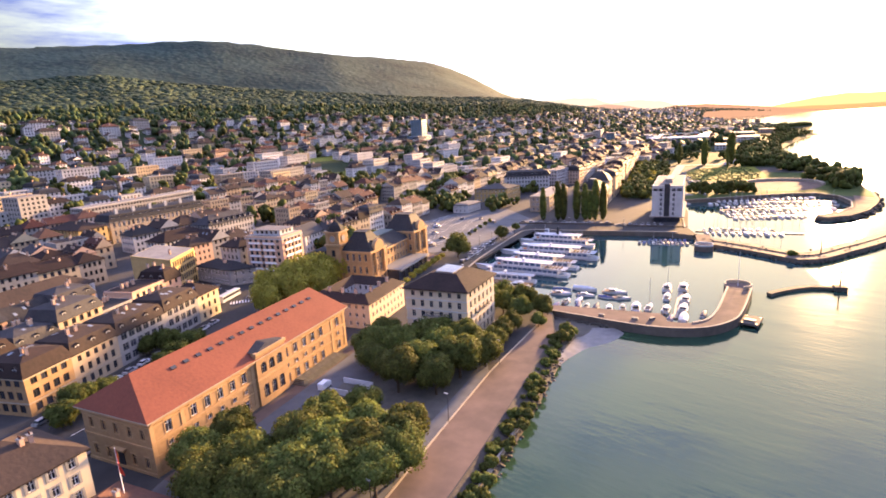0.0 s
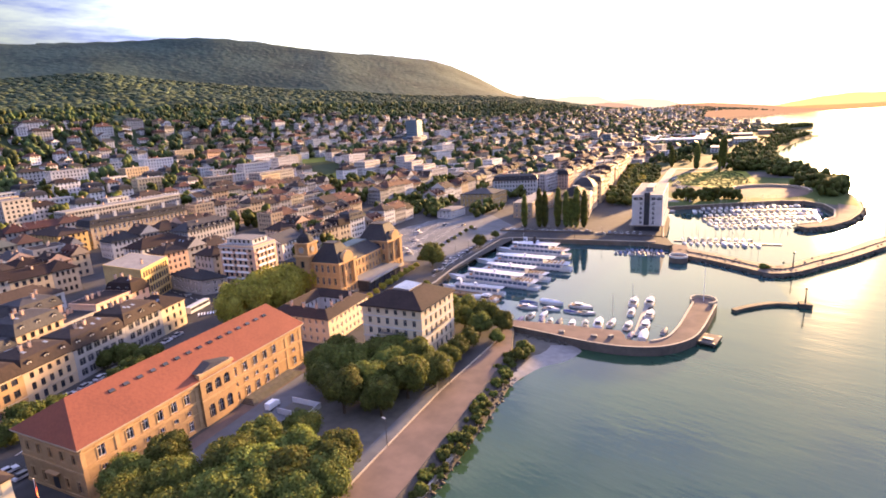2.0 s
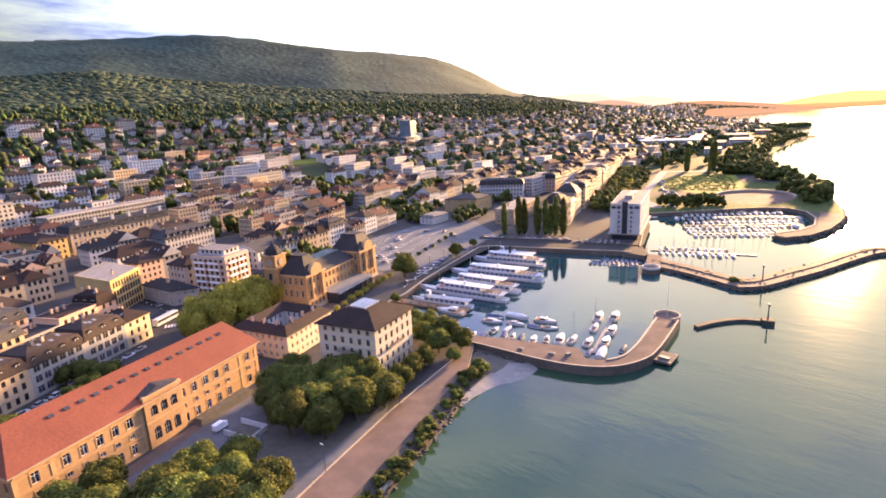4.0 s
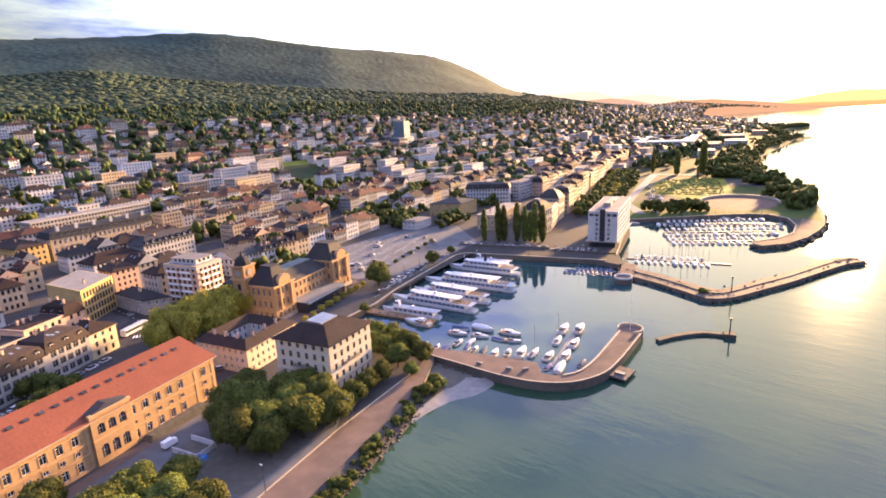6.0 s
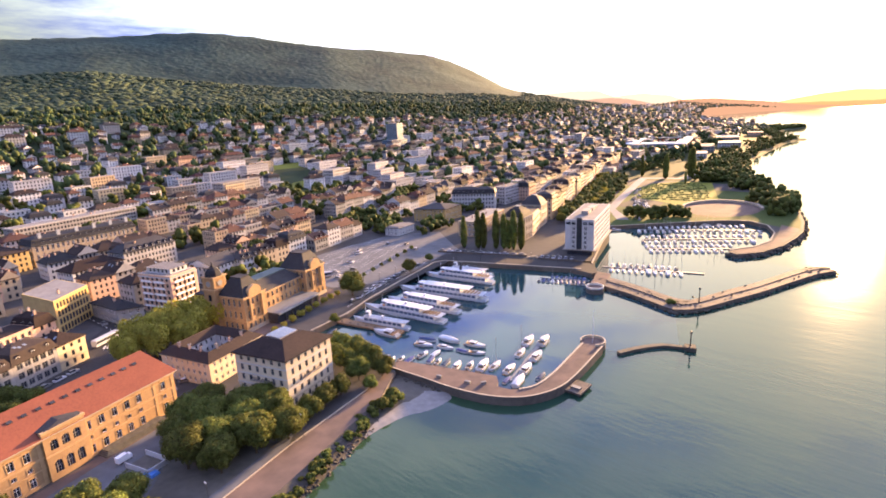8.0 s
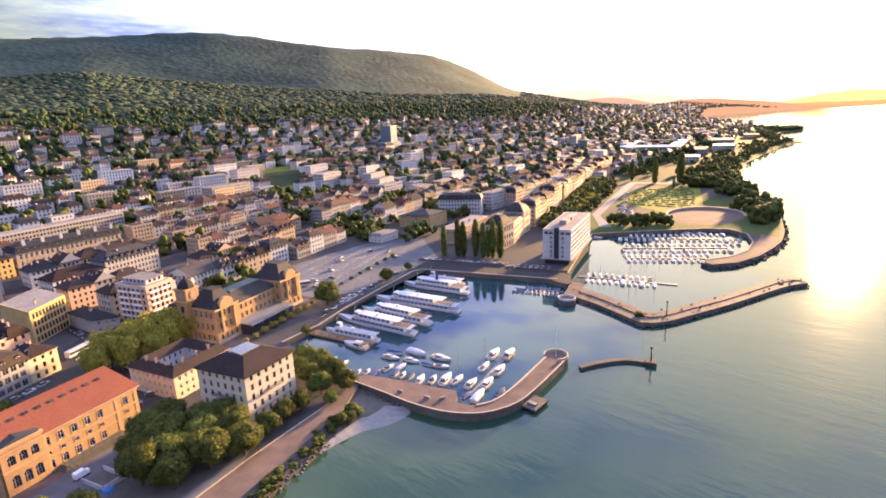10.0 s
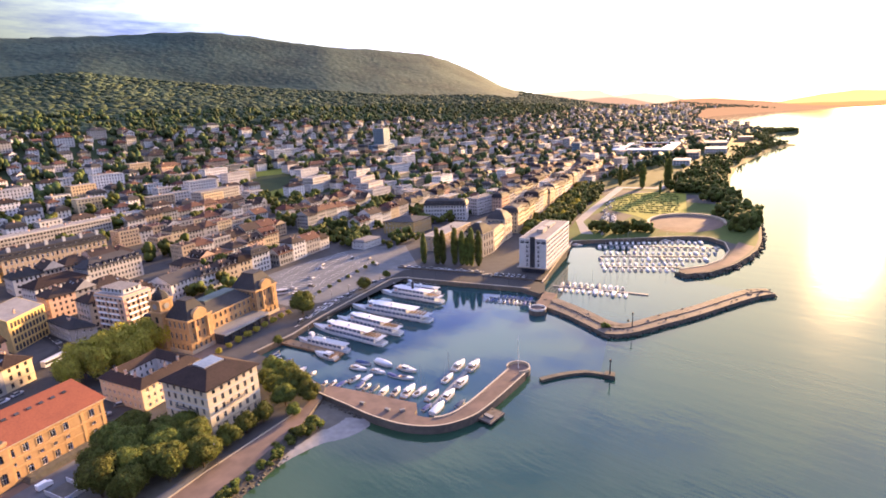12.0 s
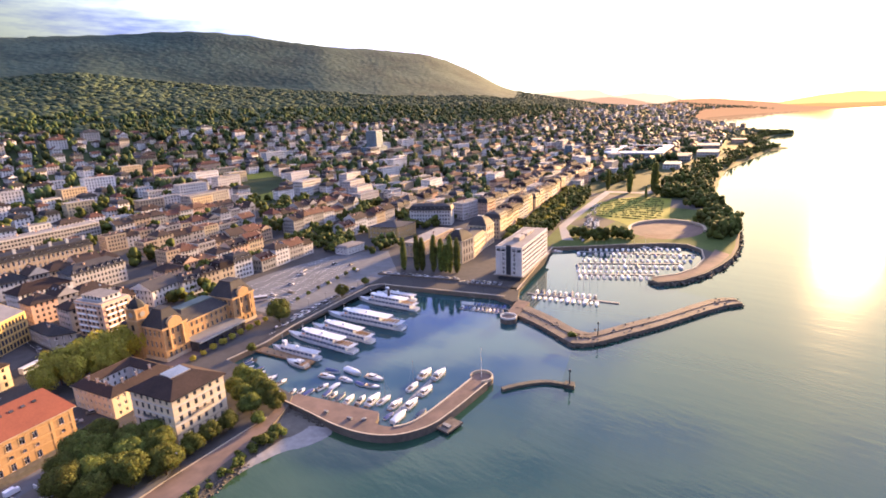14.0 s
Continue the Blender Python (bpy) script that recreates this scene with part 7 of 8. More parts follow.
rng = np.random.default_rng(9)
spots = []
for i in range(420):
    t = rng.uniform(0, len(water_edge) - 1.01)
    k = int(t)
    a, b = Vector(water_edge[k]).lerp(Vector(water_edge[k + 1]), t - k), Vector(edge[k]).lerp(Vector(edge[k + 1]), t - k)
    f = rng.uniform(-0.15, 0.45)
    q = a.lerp(b, f)
    r = rng.uniform(0.2, 0.6)
    spots.append((q.x, q.y, -0.4 + 2.7 * max(0, f), r, r * 0.7))
for line in (bw_a, bw_b, [(x, y) for x, y in mole_out[:10]]):
    for i in range(240):
        t = rng.uniform(0, len(line) - 1.01)
        k = int(t)
        q = Vector(line[k]).lerp(Vector(line[k + 1]), t - k)
        r = rng.uniform(0.3, 0.9)
        spots.append((q.x + rng.normal(0, 0.7), q.y + rng.normal(0, 0.7), rng.uniform(-0.3, 0.9), r, r * 0.8))
for i in range(150):
    t = rng.uniform(0, len(crest) - 1.01)
    k = int(t)
    q = Vector(crest[k]).lerp(Vector(crest[k + 1]), t - k)
    r = rng.uniform(0.3, 0.7)
    spots.append((q.x + rng.normal(0, 2.2), q.y + rng.normal(0, 1.4), rng.uniform(1.5, 2.3), r, r * 0.7))
headland = [(-33.5, 370), (-27, 366.5), (-16.6, 378.6), (-9.8, 401), (-7, 425), (-6.5, 447), (-10.5, 477), (-24, 540), (-41, 600)]
for i in range(260):
    t = rng.uniform(0, len(headland) - 1.01)
    k = int(t)
    q = Vector(headland[k]).lerp(Vector(headland[k + 1]), t - k)
    r = rng.uniform(0.5, 1.3)
    spots.append((q.x + rng.normal(0.4, 0.8), q.y, rng.uniform(-0.2, 1.4), r, r * 0.8))
blob_bank("shore_rocks", "grey boulders along the shore and breakwaters", spots, "rock", False, 12, "rocks")


# the sheltered basin lies calmer than the open lake
basin = Shape()
basin.cap([(x, y, 0.006) for x, y in [(-88.5, 157), (-38, 169), (-38, 214), (-28, 216), (-14, 231), (-28, 268), (-45, 276), (-70, 285), (-76, 294), (-90, 292), (-162, 266), (-164, 250), (-136, 157), (-125, 155)]], "calm_water")
basin.cap([(x, y, 0.006) for x, y in [(-72, 287), (-32, 276), (-24, 277), (13, 362), (-24, 366), (-16, 400), (-14, 450), (-40, 468), (-78, 444), (-120, 404), (-86, 306)]], "calm_water")
setting("harbour_water", basin, "calm grey-blue water inside the harbour", "water")


# ---- boats ----
def hull(s, L, B, F, key, deck, fine=2.2, z0=-0.4, sheer=0.25):
    """A hull from stern (x = 0) to bow (x = L)."""
    n = 12
    rows = []
    for i in range(n + 1):
        u = i / n
        b = B / 2 * (1 - (max(0, u - 0.5) / 0.5) ** fine) * (0.7 + 0.3 * math.sqrt(min(1, u / 0.16)))
        z = F * (1 + sheer * u ** 2.5)
        x = L * u
        rows.append([(x, -b, z), (x - (0.04 * L * u), -b * 0.82, z0), (x - (0.04 * L * u), b * 0.82, z0), (x, b, z)])
    for a, b in zip(rows, rows[1:]):
        for k in range(3):
            s.poly([a[k], b[k], b[k + 1], a[k + 1]], key)
        s.poly([(p[0], p[1] * 0.93, p[2] - 0.08) for p in (a[0], b[0], b[3], a[3])], deck)
    s.poly(rows[0][::-1], key)


def loft(s, rows, key):
    for a, b in zip(rows, rows[1:]):
        for k in range(len(a) - 1):
            s.poly([a[k], b[k], b[k + 1], a[k + 1]], key)


def beam_at(u, B, fine=2.2):
    return B / 2 * (1 - (max(0, u - 0.5) / 0.5) ** fine)


def foredeck(L, B, F, x0, x1, rise):
    """The low rounded cabin top that runs forward under the windscreen."""
    s = Shape()
    rows = []
    for i in range(7):
        u = x0 + (x1 - x0) * i / 6
        w, h = beam_at(u, B) * 0.74, rise * (1 - (i / 6) ** 2.4)
        z = F * (1 + 0.25 * u ** 2.5) - 0.06
        rows.append([(u * L, -w, z), (u * L, -w * 0.75, z + h * 0.85), (u * L, 0, z + h), (u * L, w * 0.75, z + h * 0.85), (u * L, w, z)])
    loft(s, rows, "boat_white")
    s.poly(rows[0][::-1], "boat_white")
    return s


def raked_screen(L, B, z, x0, x1, h, key="glass"):
    """A windscreen that leans back and wraps round the cockpit sides."""
    s = Shape()
    w = B * 0.36
    low = [(x0 * L, -w, z), (x1 * L - 0.12 * L, -w, z), (x1 * L, -w * 0.45, z), (x1 * L, w * 0.45, z), (x1 * L - 0.12 * L, w, z), (x0 * L, w, z)]
    top = [(x - (0.0 if i in (0, 5) else 0.055 * L), y * 0.86, z + h) for i, (x, y, _) in enumerate(low)]
    for k in range(5):
        s.poly([low[k], low[k + 1], top[k + 1], top[k]], key)
    s.poly(top, key)
    s.poly([low[5], low[0], top[0], top[5]], key)
    return s


def small_boat(kind, L, label, name, category="boat"):
    top = thing(name, label, category, group="moored boats")
    B, F = L * (0.30 if kind == "sail" else 0.335), L * (0.10 if L < 10 else 0.085)
    s = Shape()
    hull(s, L, B, F, "boat_white", "boat_white")
    for sg in (1, -1):
        s.box(0.02 * L, sg * B * 0.43 - 0.02, -0.05, 0.52 * L, sg * B * 0.43 + 0.02, 0.14, "boat_dark")
    part("hull", s, top)
    if kind in ("covered", "sheeted"):
        c = Shape()
        rows = []
        for i in range(9):
            u = 0.02 + 0.92 * i / 8
            w, h = beam_at(u, B) * 0.97, F * (0.2 + 0.7 * math.sin(math.pi * (0.12 + 0.8 * u)) ** 0.8)
            rows.append([(u * L, -w, F * 0.95), (u * L, -w * 0.8, F + h * 0.55), (u * L, 0, F + h), (u * L, w * 0.8, F + h * 0.55), (u * L, w, F * 0.95)])
        key = "boat_dark" if kind == "covered" else "boat_sheet"
        loft(c, rows, key)
        c.poly(rows[0][::-1], key)
        part("canvas_cover", c, top, "taut canvas cover")
        return top
    if kind == "sail":
        part("cabin", foredeck(L, B, F, 0.34, 0.86, 0.5), top)
        mst = Shape()
        mst.tube((L * 0.58, 0, F), (L * 0.58, 0, F + L * 1.25), 0.08, 0.045, 6, "metal")
        part("mast", mst, top, "bare aluminium mast")
        bm = Shape()
        bm.tube((L * 0.2, 0, F + 1.3), (L * 0.57, 0, F + 1.2), 0.16, 0.12, 6, "boat_dark")
        part("boom", bm, top, "boom with furled dark sail")
        rg = Shape()
        for e in ((L * 0.97, 0, F * 1.2), (0.1, 0, F)):
            rg.tube(e, (L * 0.58, 0, F + L * 1.22), 0.02, 0.02, 3, "metal")
        part("rigging", rg, top)
        q = Shape()
        q.box(0.06 * L, -B * 0.28, F - 0.3, 0.32 * L, B * 0.28, F - 0.02, "wood")
        part("cockpit", q, top, "teak cockpit floor")
        return top
    rise = L * 0.06
    part("foredeck", foredeck(L, B, F, 0.42, 0.93, rise), top)
    part("windscreen", raked_screen(L, B, F + rise * 0.35, 0.27, 0.6, L * 0.062), top, "dark wraparound windscreen")
    q = Shape()
    q.box(0.05 * L, -B * 0.35, F - 0.1, 0.27 * L, B * 0.35, F + 0.03, "wood")
    part("cockpit", q, top, "teak cockpit floor")
    b = Shape()
    b.box(0.045 * L, -B * 0.34, F + 0.031, 0.09 * L, B * 0.34, F + 0.42, "boat_seat", taper=0.08)
    part("bench", b, top, "pale cushioned stern bench")
    p = Shape()
    p.box(-0.07 * L, -B * 0.36, 0.18, 0.0, B * 0.36, 0.3, "wood")
    part("bathing_platform", p, top, "timber bathing platform")
    if kind in ("cruiser", "yacht"):
        h = Shape()
        z = F + rise * 0.35 + L * 0.064
        h.box(L * 0.2, -B * 0.33, z, L * 0.53, B * 0.33, z + L * 0.014, "boat_white", taper=0.1)
        for x in (0.215, 0.50):
            for sg in (1, -1):
                h.box(L * x, sg * B * 0.3 - 0.04, F, L * x + 0.1, sg * B * 0.3 + 0.04, z, "boat_white")
        part("hardtop", h, top)
        if kind == "yacht":
            part("flybridge", raked_screen(L, B * 0.8, z + L * 0.014, 0.22, 0.46, L * 0.035, "boat_white"), top)
            a = Shape()
            a.tube((0.24 * L, 0, z), (0.22 * L, 0, z + 0.16 * L), 0.07, 0.04, 6, "metal")
            part("mast", a, top, "short radar mast")
    r = Shape()
    for sg in (1, -1) if kind == "yacht" else ():
        for u, v in ((0.55, 0.72), (0.72, 0.86), (0.86, 0.97)):
            e = [(t * L, sg * beam_at(t, B) * 0.93, F * (1 + 0.25 * t ** 2.5) + 0.55) for t in (u, v)]
            r.tube(e[0], e[1], 0.025, 0.025, 4, "metal")
            r.tube((e[0][0], e[0][1], F), e[0], 0.02, 0.02, 4, "metal")
    if kind == "yacht":
        part("bow_rail", r, top, "thin steel bow rail")
    if L < 8:
        e = Shape()
        e.box(-0.4, -0.2, -0.2, 0.02, 0.2, F + 0.35, "iron", taper=0.2)
        part("outboard_motor", e, top)
    return top


FLEET = [small_boat("cruiser", 8.6, "white motor cruiser with hard top", "motor_cruiser"), small_boat("motor", 7.0, "small white motorboat with dark windscreen", "motorboat"),
         small_boat("covered", 7.2, "boat under a dark canvas cover", "covered_boat"), small_boat("sail", 8.2, "white sailing boat with bare mast", "sailing_boat"), small_boat("covered", 5.6, "small dinghy under dark canvas", "covered_boat"),
         small_boat("yacht", 13.0, "white flybridge motor yacht with radar mast", "motor_yacht"), small_boat("sheeted", 9.0, "white boat under a pale grey sheet", "covered_boat")]
LENGTHS = (8.6, 7.0, 7.2, 8.2, 5.6, 13.0, 9.0)
used_boat = set()


def moor(k, x, y, turn, length=0.0):
    L = LENGTHS[k]
    m = pose(x, y, 0, 0, 0, turn) @ Matrix.Scale((length or L * 0.9) / L, 4) @ Matrix.Translation((-L / 2, 0, 0))
    ob = FLEET[k]
    if k in used_boat:
        copy_thing(ob, m)
    else:
        ob.matrix_basis = m
        used_boat.add(k)


rnd = random.Random(5)
# boats along the mole platform and at its short pontoon
for k, x, y, turn, length in ((2, -94.6, 181.9, 15, 7.5), (0, -92.5, 177.6, 17, 7.9), (1, -87.0, 171.0, 95, 6.5), (6, -87.2, 186.7, 1, 9.8), (0, -83.6, 180.6, 11, 7.6), (4, -76.8, 181.9, -1, 5.6), (0, -75.5, 189.0, 14, 9.6), (1, -71.2, 183.9, 25, 7.2), (6, -83.6, 174.4, 95, 5.6),
                              (2, -81.6, 169.6, 108, 5.6), (1, -78.6, 170.2, 104, 5.8), (2, -75.4, 171.0, 106, 5.8), (0, -71.0, 172.0, 112, 8.0), (1, -67.2, 174.4, 112, 7.6), (5, -63.6, 177.4, 108, 9.8), (3, -59.9, 179.6, 98, 8.0), (1, -93.8, 161.8, 115, 4.9), (1, -91.4, 164.0, 107, 5.4), (2, -88.0, 165.0, 98, 5.6),
                              (5, -62.2, 205.8, 102, 13.5), (3, -58.4, 193.6, 102, 8.6), (5, -54.6, 181.8, 102, 11.0), (5, -57.3, 209.2, 102, 14.0), (0, -52.2, 194.8, 102, 10.0), (0, -49.9, 184.4, 102, 10.0), (6, -47.0, 174.8, 104, 8.2), (4, -50.6, 173.4, 99, 5.2), (4, -42.8, 182.2, 95, 5.8)):
    moor(k, x, y, turn + rnd.uniform(-2, 2), length)
for x, y, k, t in ((-127, 161, 1, 80), (-131, 163, 4, 80), (-122, 162, 2, 85), (-118, 161.5, 1, 95), (-134, 165, 4, 100), (-110, 162, 0, 100), (-104, 163, 1, 100)):
    moor(k, x, y, t)
for i in range(11):
    moor((1, 4, 2, 3)[i % 4], -98 + 2.1 * i, 272.0 + 0.75 * i, 110 + rnd.uniform(-5, 5), 5.4)
for i in range(8):
    moor((4, 2)[i % 2], -95 + 2.2 * i, 279.5 + 0.8 * i, 290 + rnd.uniform(-5, 5), 5.0)
for (a, b, n, t) in (((-98, 404), (-31, 441), 20, 118), ((-88, 392), (-28, 428), 19, 298), ((-84, 376), (-29, 411), 18, 118), ((-78, 366), (-37, 393), 15, 298), ((-72, 357), (-38, 378), 12, 118), ((-96, 418), (-44, 452), 17, 298),
                     ((-79, 318), (-48, 329), 11, 110), ((-75, 308), (-42, 319), 12, 290)):
    for i in range(n):
        q = Vector(a).lerp(Vector(b), i / (n - 1))
        moor(rnd.choice((3, 3, 0, 1, 6, 3, 2)), q.x, q.y, t + rnd.uniform(-5, 5), rnd.uniform(5.6, 7.8))
s = Shape()
for a, b, w in (((-101, 410), (-30, 446), 1.6), ((-87, 383), (-30, 420), 1.6), ((-76, 361), (-36, 386), 1.6), ((-82, 312), (-33, 327), 1.6), ((-49.2, 173.5), (-58.6, 212), 1.6), ((-100, 275.5), (-76, 284), 1.2)):
    d = (Vector(b) - Vector(a)).normalized()
    n = Vector((-d.y, d.x)) * w / 2
    s.prism([tuple(Vector(a) - n), tuple(Vector(b) - n), tuple(Vector(b) + n), tuple(Vector(a) + n)], 0.05, 0.5, "zinc")
setting("pontoon", s, "floating timber mooring pontoons", "pontoon")


def passenger_ship(L, label, decks=2, steamer=False):
    top = thing("passenger_ship", label, "ship", group="lake steamers at the quay")
    B, F = L * 0.138, 1.25
    s = Shape()
    hull(s, L, B, F, "ship_white", "deck_grey", 2.4, -0.6, 0.9)
    part("hull", s, top, "white steel hull with raised bow")
    band = Shape()
    for sg in (1, -1):
        band.box(0.1 * L, sg * B * 0.485 - 0.03, 0.25, 0.52 * L, sg * B * 0.485 + 0.03, 0.42, "boat_dark")
        part("rubbing_strake", band, top, "dark blue strake")
        band = Shape()
    z = F - 0.1
    for k in range(decks):
        x0, x1, w, h = ((0.09, 0.76, 0.44, 2.2), (0.26, 0.66, 0.38, 2.1))[k]
        c = Shape()
        c.box(x0 * L, -B * w, z, x1 * L, B * w, z + h, "ship_white", taper=0.015)
        part("deck_house", c, top)
        n = max(4, int((x1 - x0) * L / 2.3))
        for i in range(n):
            x = x0 * L + (i + 0.5) * (x1 - x0) * L / n
            for sg in (1, -1):
                g = SMALL.get("port")
                if g is None:
                    q = Shape()
                    q.box(-0.98, -0.05, 0, 0.98, 0.05, 1.15, "ship_glass")
                    g = SMALL["port"] = q.mesh("window")
                part("window", g, top, m=pose(x, sg * B * w, z + 0.65))
        r = Shape()
        r.box((x0 - (0.07 if k == 0 else 0.1)) * L, -B * (w + 0.03), z + h, (x1 + 0.02) * L, B * (w + 0.03), z + h + 0.1, "deck_grey" if k == 0 else "ship_roof")
        part("deck" if k == 0 else "saloon_roof", r, top, "grey open deck" if k == 0 else "flat white saloon roof")
        for sg in (1, -1):
            y = sg * B * (w + 0.02)
            e0, e1 = ((x0 - 0.06) * L, (0.29 if decks > 1 else x1) * L) if k == 0 else (0, 0)
            if e1 > e0:
                rail = Shape()
                rail.box(e0, y - 0.03, z + h + 0.95, e1, y + 0.03, z + h + 1.02, "metal")
                for i in range(8):
                    x = e0 + 0.05 + (e1 - e0 - 0.1) * i / 7
                    rail.box(x - 0.03, y - 0.03, z + h + 0.1, x + 0.03, y + 0.03, z + h + 0.96, "metal")
                part("railing", rail, top)
        z += h + 0.1
    if decks > 1:
        # rows of benches on the open after deck
        for i in range(5):
            b = Shape()
            x = (0.075 + 0.035 * i) * L
            b.box(x, -B * 0.3, F + 2.22, x + 0.5, B * 0.3, F + 2.62, "wood")
            b.box(x, -B * 0.3, F + 2.62, x + 0.1, B * 0.3, F + 3.0, "wood")
            part("bench", b, top, "slatted deck bench")
        for sg in (1, -1):
            r = Shape()
            r.tube((0.69 * L, sg * B * 0.28, F + 2.5), (0.72 * L, sg * B * 0.28, F + 2.5), 0.35, 0.35, 8, "orange_cloth")
            part("life_raft", r, top, "orange life raft canister")
    w = Shape()
    lo = z - 2.2 if decks > 1 else z
    w.box(0.68 * L, -B * 0.25, lo, 0.745 * L, B * 0.25, lo + 2.3, "ship_white", taper=0.1)
    house_part = part("wheelhouse", w, top)
    g = Shape()
    g.box(0.683 * L, -B * 0.252, lo + 1.0, 0.747 * L, B * 0.252, lo + 1.8, "ship_glass", taper=0.03)
    part("glazing", g, house_part)
    f = Shape()
    f.tube((0.46 * L, 0, z - 0.1), (0.455 * L, 0, z + (4.0 if steamer else 1.0)), 0.75, 0.65, 12, "iron" if steamer else "ship_white")
    part("funnel", f, top)
    m = Shape()
    m.tube((0.76 * L, 0, lo), (0.755 * L, 0, lo + 5), 0.08, 0.04, 6, "white_paint")
    part("mast", m, top)
    return top


def berth(ob, stern, bow):
    d = Vector(bow) - Vector(stern)
    ob.matrix_basis = pose(*stern, 0, 0, 0, math.degrees(math.atan2(d.y, d.x)))


berth(passenger_ship(50, "long white two-deck passenger ship"), (-102.3, 231.6), (-151.4, 221.2))
berth(passenger_ship(41, "white two-deck passenger ship with awning"), (-102.8, 211.8), (-144.2, 205.8))
berth(passenger_ship(45, "white passenger ship with open stern deck"), (-100.7, 199.5), (-146.2, 192.6))
berth(passenger_ship(29, "low white excursion boat with flat roof", 1), (-108.3, 185.2), (-137.1, 178.6))
berth(passenger_ship(42, "white paddle steamer with tall funnel", 2, True), (-115, 254.6), (-156.8, 246.4))
berth(passenger_ship(28, "white passenger boat at the inner berth", 1), (-126, 264.5), (-155, 258.5))
moor(5, -115.2, 176.0, 187, 17.5)
for x, y, t, length in ((-64.7, 446.2, 22, 9.0), (-56.2, 449.4, 20, 9.6), (-112.6, 401.4, 30, 10.0)):
    moor(5, x, y, t, length)
s = Shape()
s.prism([(-139, 171.2), (-107, 179.0), (-107.6, 182.2), (-139.6, 176.2)], 0.3, 1.1, "wood")
for i in range(8):
    s.box(-137.5 + 4.2 * i, 172.6 + 1.02 * i, -2, -137.0 + 4.2 * i, 173.1 + 1.02 * i, 1.5, "iron")
setting("landing_stage", s, "dark timber landing stage on piles between the ships", "jetty")


# ---- vehicles, lamps and clutter ----
def car():
    top = thing("car", "parked passenger car on the asphalt", "car", group="parked cars")
    s = Shape()
    s.box(-2.1, -0.86, 0.28, 2.1, 0.86, 0.85, "car_paint", taper=0.05)
    part("body", s, top)
    g = Shape()
    g.box(-1.5, -0.76, 0.85, 0.85, 0.76, 1.36, "glass", taper=0.22)
    part("glazing", g, top)
    r = Shape()
    r.box(-1.2, -0.6, 1.361, 0.55, 0.6, 1.43, "car_paint", taper=0.08)
    part("car_roof", r, top)
    for x in (-1.3, 1.3):
        for y in (-0.8, 0.8):
            w = Shape()
            w.tube((x, y - 0.1, 0.32), (x, y + 0.1, 0.32), 0.32, 0.32, 10, "iron")
            part("wheel", w, top)
    return top


CAR = car()
parked = []
for i in range(10):
    parked.append((-157 - 1.1 * i, 205 + 5.2 * i, 105))
for i in range(13):
    parked.append((-147.5 - 0.452 * 5.4 * i, 24 + 0.892 * 5.4 * i, 117))
for i in range(6):
    parked.append((-123.5 - 1.5 * i, 26 + 5.2 * i, 106))
for i in range(7):
    parked.append((-190 - 1.0 * i, 104 + 4.2 * i, 30))
for i in range(16):
    parked.append((rnd.uniform(-232, -185), rnd.uniform(200, 290), rnd.choice((20, 110))))
for i in range(26):
    t = i / 25
    parked.append((-112 - 58 * t + rnd.uniform(-3, 3), 432 + 150 * t, rnd.choice((20, 110))))
for i in range(11):
    parked.append((-176 + 4.75 * i, 284.2 + 1.8 * i, 21 + rnd.uniform(-3, 3)))
for i in range(6):
    parked.append((-116 + 3.2 * i, 304 + 1.2 * i, 110 + rnd.uniform(-3, 3)))
for i in range(9):
    parked.append((-150.5 - 1.5 * i, 190 + 5.4 * i, 106))
for i in range(16):
    parked.append((-120 - 1.9 * (i % 8) - 8 * (i // 8) + rnd.uniform(-0.4, 0.4), 476 + 4.2 * (i % 8) + 2 * (i // 8), 20))
for x, y, t in ((-200, 100, 60), (-195, 112, 40), (-222, 106, 5), (-250, 106, 5), (-205, 121, 30), (-133, 98, 75), (-136, 104, 75), (-118, 100, 10), (-112, 103, 10), (-131, 33, 110), (-138, 40, 110), (-128, 24, 100), (-146, 86, 110), (-151, 95, 60), (-150, 136, 30)):
    parked.append((x, y, t))
for i, (x, y, t) in enumerate(parked):
    if inside(x, y, [(-160, 130), (-150, 140), (-176, 200), (-200, 190)]):
        continue
    m = pose(x, y, LEVEL + 0.03, 0, 0, t)
    if i:
        copy_thing(CAR, m)
    else:
        CAR.matrix_basis = m


def bus(x, y, turn, label):
    top = thing("bus", label, "bus", pose(x, y, LEVEL + 0.03, 0, 0, turn))
    s = Shape()
    s.box(-6, -1.25, 0.4, 6, 1.25, 3.0, "deck_grey", taper=0.02)
    part("body", s, top)
    g = Shape()
    g.box(-5.8, -1.262, 1.5, 5.8, 1.262, 2.5, "glass")
    part("glazing", g, top)
    for wx in (-4, 4):
        for wy in (-1.15, 1.15):
            w = Shape()
            w.tube((wx, wy - 0.14, 0.48), (wx, wy + 0.14, 0.48), 0.48, 0.48, 12, "iron")
            part("wheel", w, top)


bus(-198.6, 99.5, 118, "pale grey city bus at the junction")
bus(-196, 205, 62, "pale grey coach parked beside the plaza")


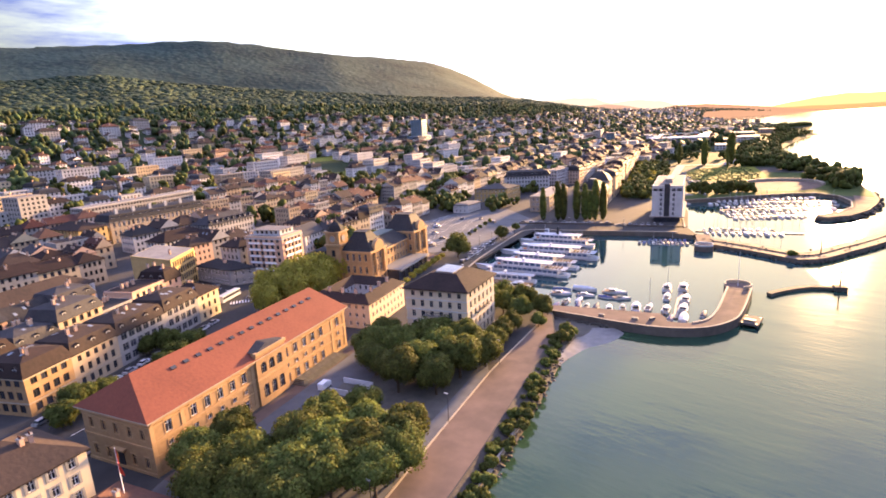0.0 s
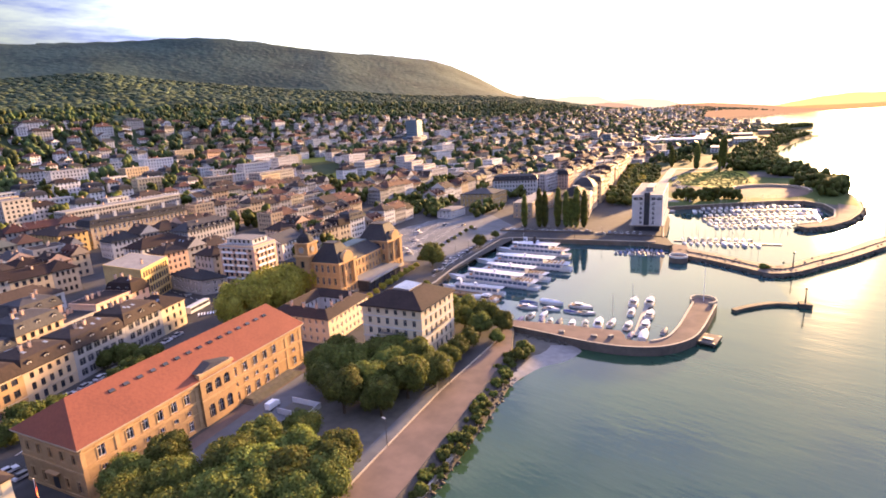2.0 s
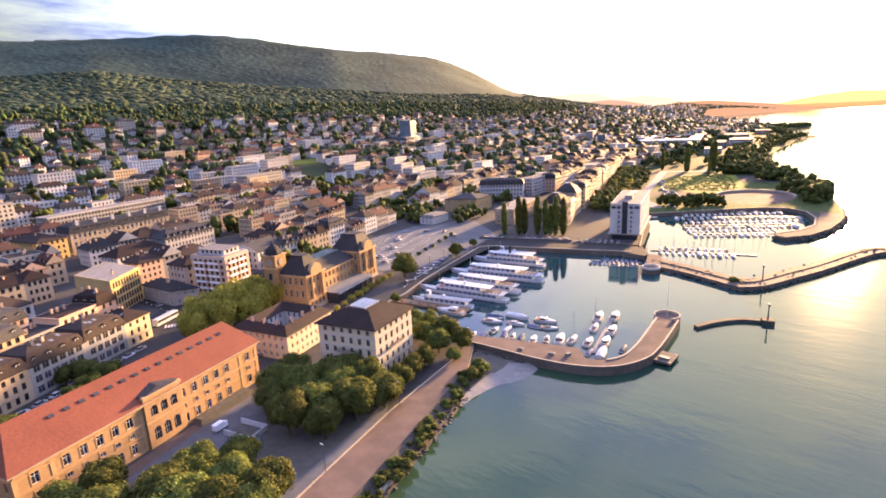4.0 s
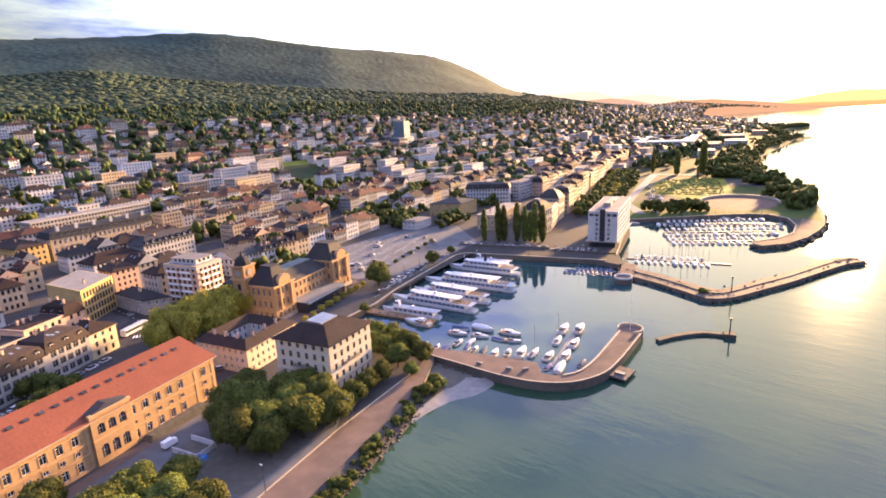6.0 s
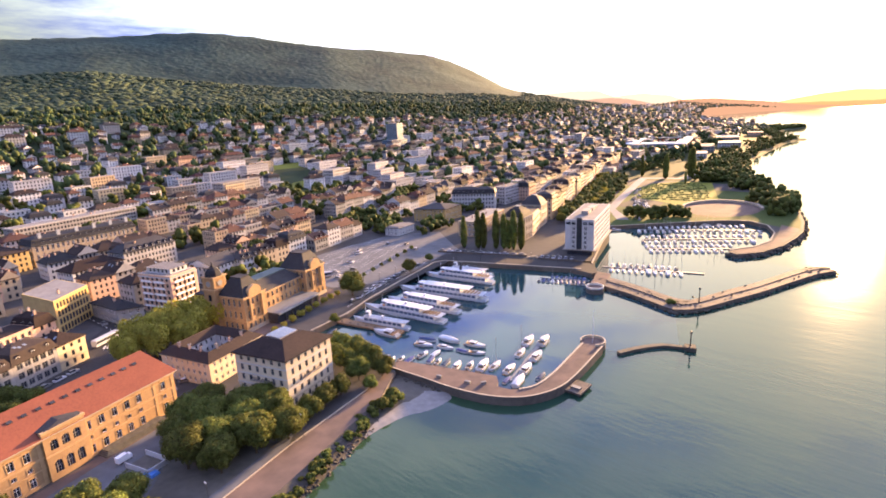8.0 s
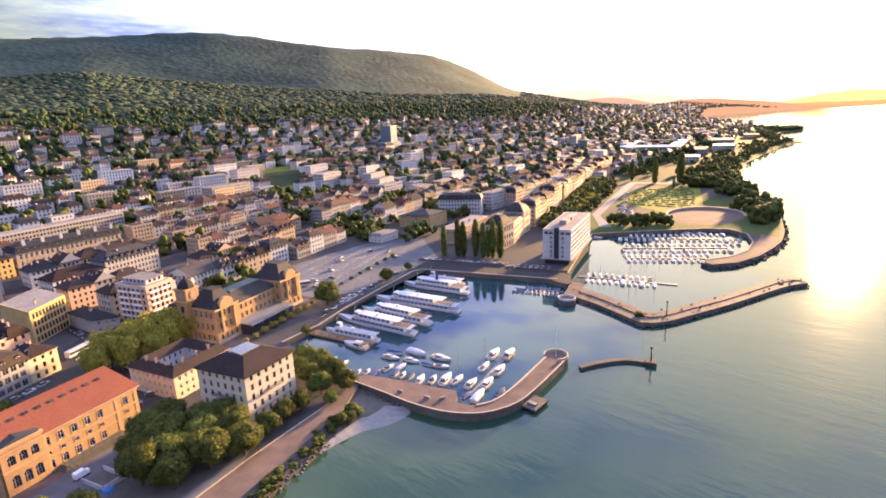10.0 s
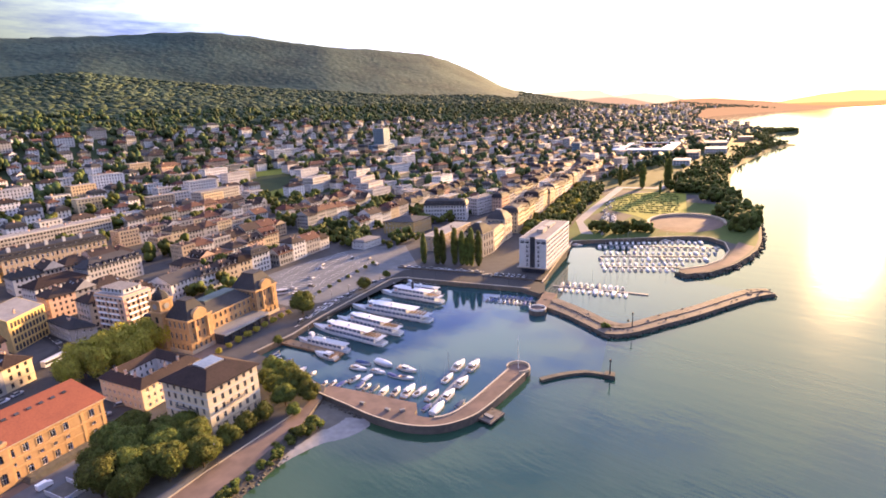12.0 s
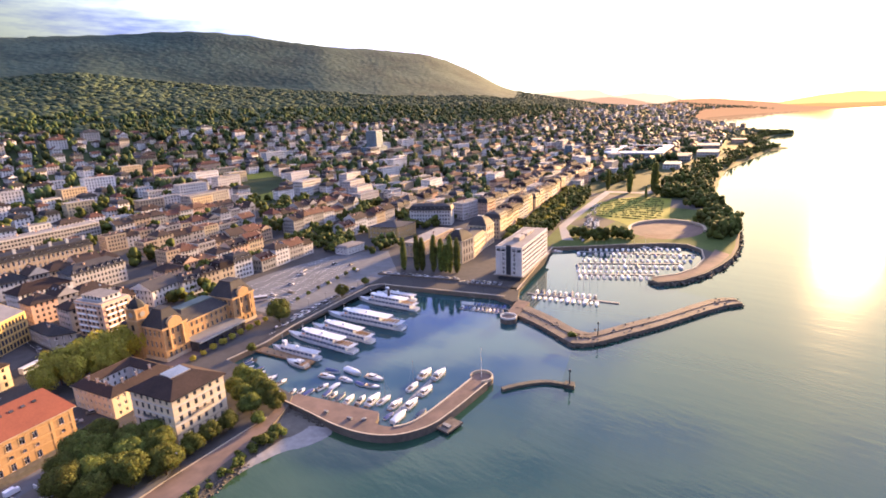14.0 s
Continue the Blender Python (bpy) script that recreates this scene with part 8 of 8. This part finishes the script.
def delivery_truck():
    top = thing("delivery_truck", "small white box truck in the forecourt", "truck", pose(-104.2, 74.2, LEVEL + 0.02, 0, 0, 106) @ Matrix.Scale(0.66, 4))
    s = Shape()
    s.box(-3, -1.15, 0.7, 1.2, 1.15, 3.2, "white_paint")
    part("box_body", s, top)
    c = Shape()
    c.box(1.25, -1.05, 0.5, 2.9, 1.05, 2.3, "white_paint", taper=0.12)
    part("cab", c, top)
    for x in (-2, 2):
        for y in (-1.0, 1.0):
            w = Shape()
            w.tube((x, y - 0.12, 0.42), (x, y + 0.12, 0.42), 0.42, 0.42, 10, "iron")
            part("wheel", w, top)


delivery_truck()


def enclosure():
    top = thing("site_enclosure", "pale hoarding round a small fenced plot", "enclosure", pose(-97.5, 77.5, LEVEL, 0, 0, 16))
    for i, (x0, y0, x1, y1) in enumerate(((-4.5, -3, 4.5, -2.8), (4.3, -3, 4.5, 3), (-4.5, 2.8, 4.5, 3))):
        s = Shape()
        s.box(x0, y0, 0, x1, y1, 1.5, "boat_white")
        part("panel", s, top)
    g = Shape()
    g.box(-4.4, -2.7, 0.0, 4.2, 2.7, 0.1, "beach_dark")
    part("plot", g, top)


enclosure()


def tarpaulin(x, y):
    top = thing("tarpaulin", "bright blue tarpaulin over a low stack on the forecourt", "tarpaulin", pose(x, y, LEVEL + 0.02, 0, 0, 15))
    s = Shape()
    s.box(-1.8, -1.2, 0, 1.8, 1.2, 0.7, "blue_cloth", taper=0.18)
    part("cover", s, top)


tarpaulin(-92.6, 76.6)


def street_lamp():
    top = thing("street_lamp", "slim grey quay lamp post", "street lamp", group="quay lamps")
    s = Shape()
    s.tube((0, 0, 0), (0, 0, 7), 0.09, 0.05, 6, "iron")
    part("post", s, top)
    h = Shape()
    h.box(-0.15, -0.15, 6.9, 0.9, 0.15, 7.05, "metal")
    part("lamp_head", h, top)
    return top


LAMP = street_lamp()
lamps = [(-159 - 0.7 * i, 215 + 12 * i, 0) for i in range(4)] + [(-155 + 14 * i, 272.5 + 5 * i, 90) for i in range(5)] + [(-83, 150, 0), (-75, 110, 180), (-68, 80, 180), (-60, 50, 180)]
for i, (x, y, t) in enumerate(lamps):
    m = pose(x, y, LEVEL, 0, 0, t)
    if i:
        copy_thing(LAMP, m)
    else:
        LAMP.matrix_basis = m


def markings(name, strips, label):
    s = Shape()
    for x, y, turn, l, w in strips:
        s.box(-l / 2, -w / 2, 0, l / 2, w / 2, 0.012, "white_paint", pose(x, y, LEVEL + 0.034, 0, 0, turn))
    setting(name, s, label, "road marking")


bays = []
for r in range(6):
    for i in range(22):
        x, y = -176 - 9.5 * r - 1.3 * i * 0.95, 208 + 1.5 * r + 3.4 * i
        if inside(x, y, PLAZA):
            bays.append((x, y, 20, 4.6, 0.14))
markings("parking_lines", bays, "white parking bay lines on the plaza")
lane = [(-135.5 - 2.05 * i, 28 + 6.2 * i, 108, 3.0, 0.16) for i in range(11)]
lane += [(-212 - 5.0 * i, 105.3 - 0.15 * i, 178, 2.6, 0.16) for i in range(14)]
lane += [(-148 - 2.9 * i, 186 + 10.5 * i, 106, 4.0, 0.16) for i in range(8)]
for k in range(8):
    lane.append((-193 + 0.55 * k, 97 + 0.95 * k, -30, 3.2, 0.45))
markings("road_lines", lane, "white lane lines and a crossing on the streets")
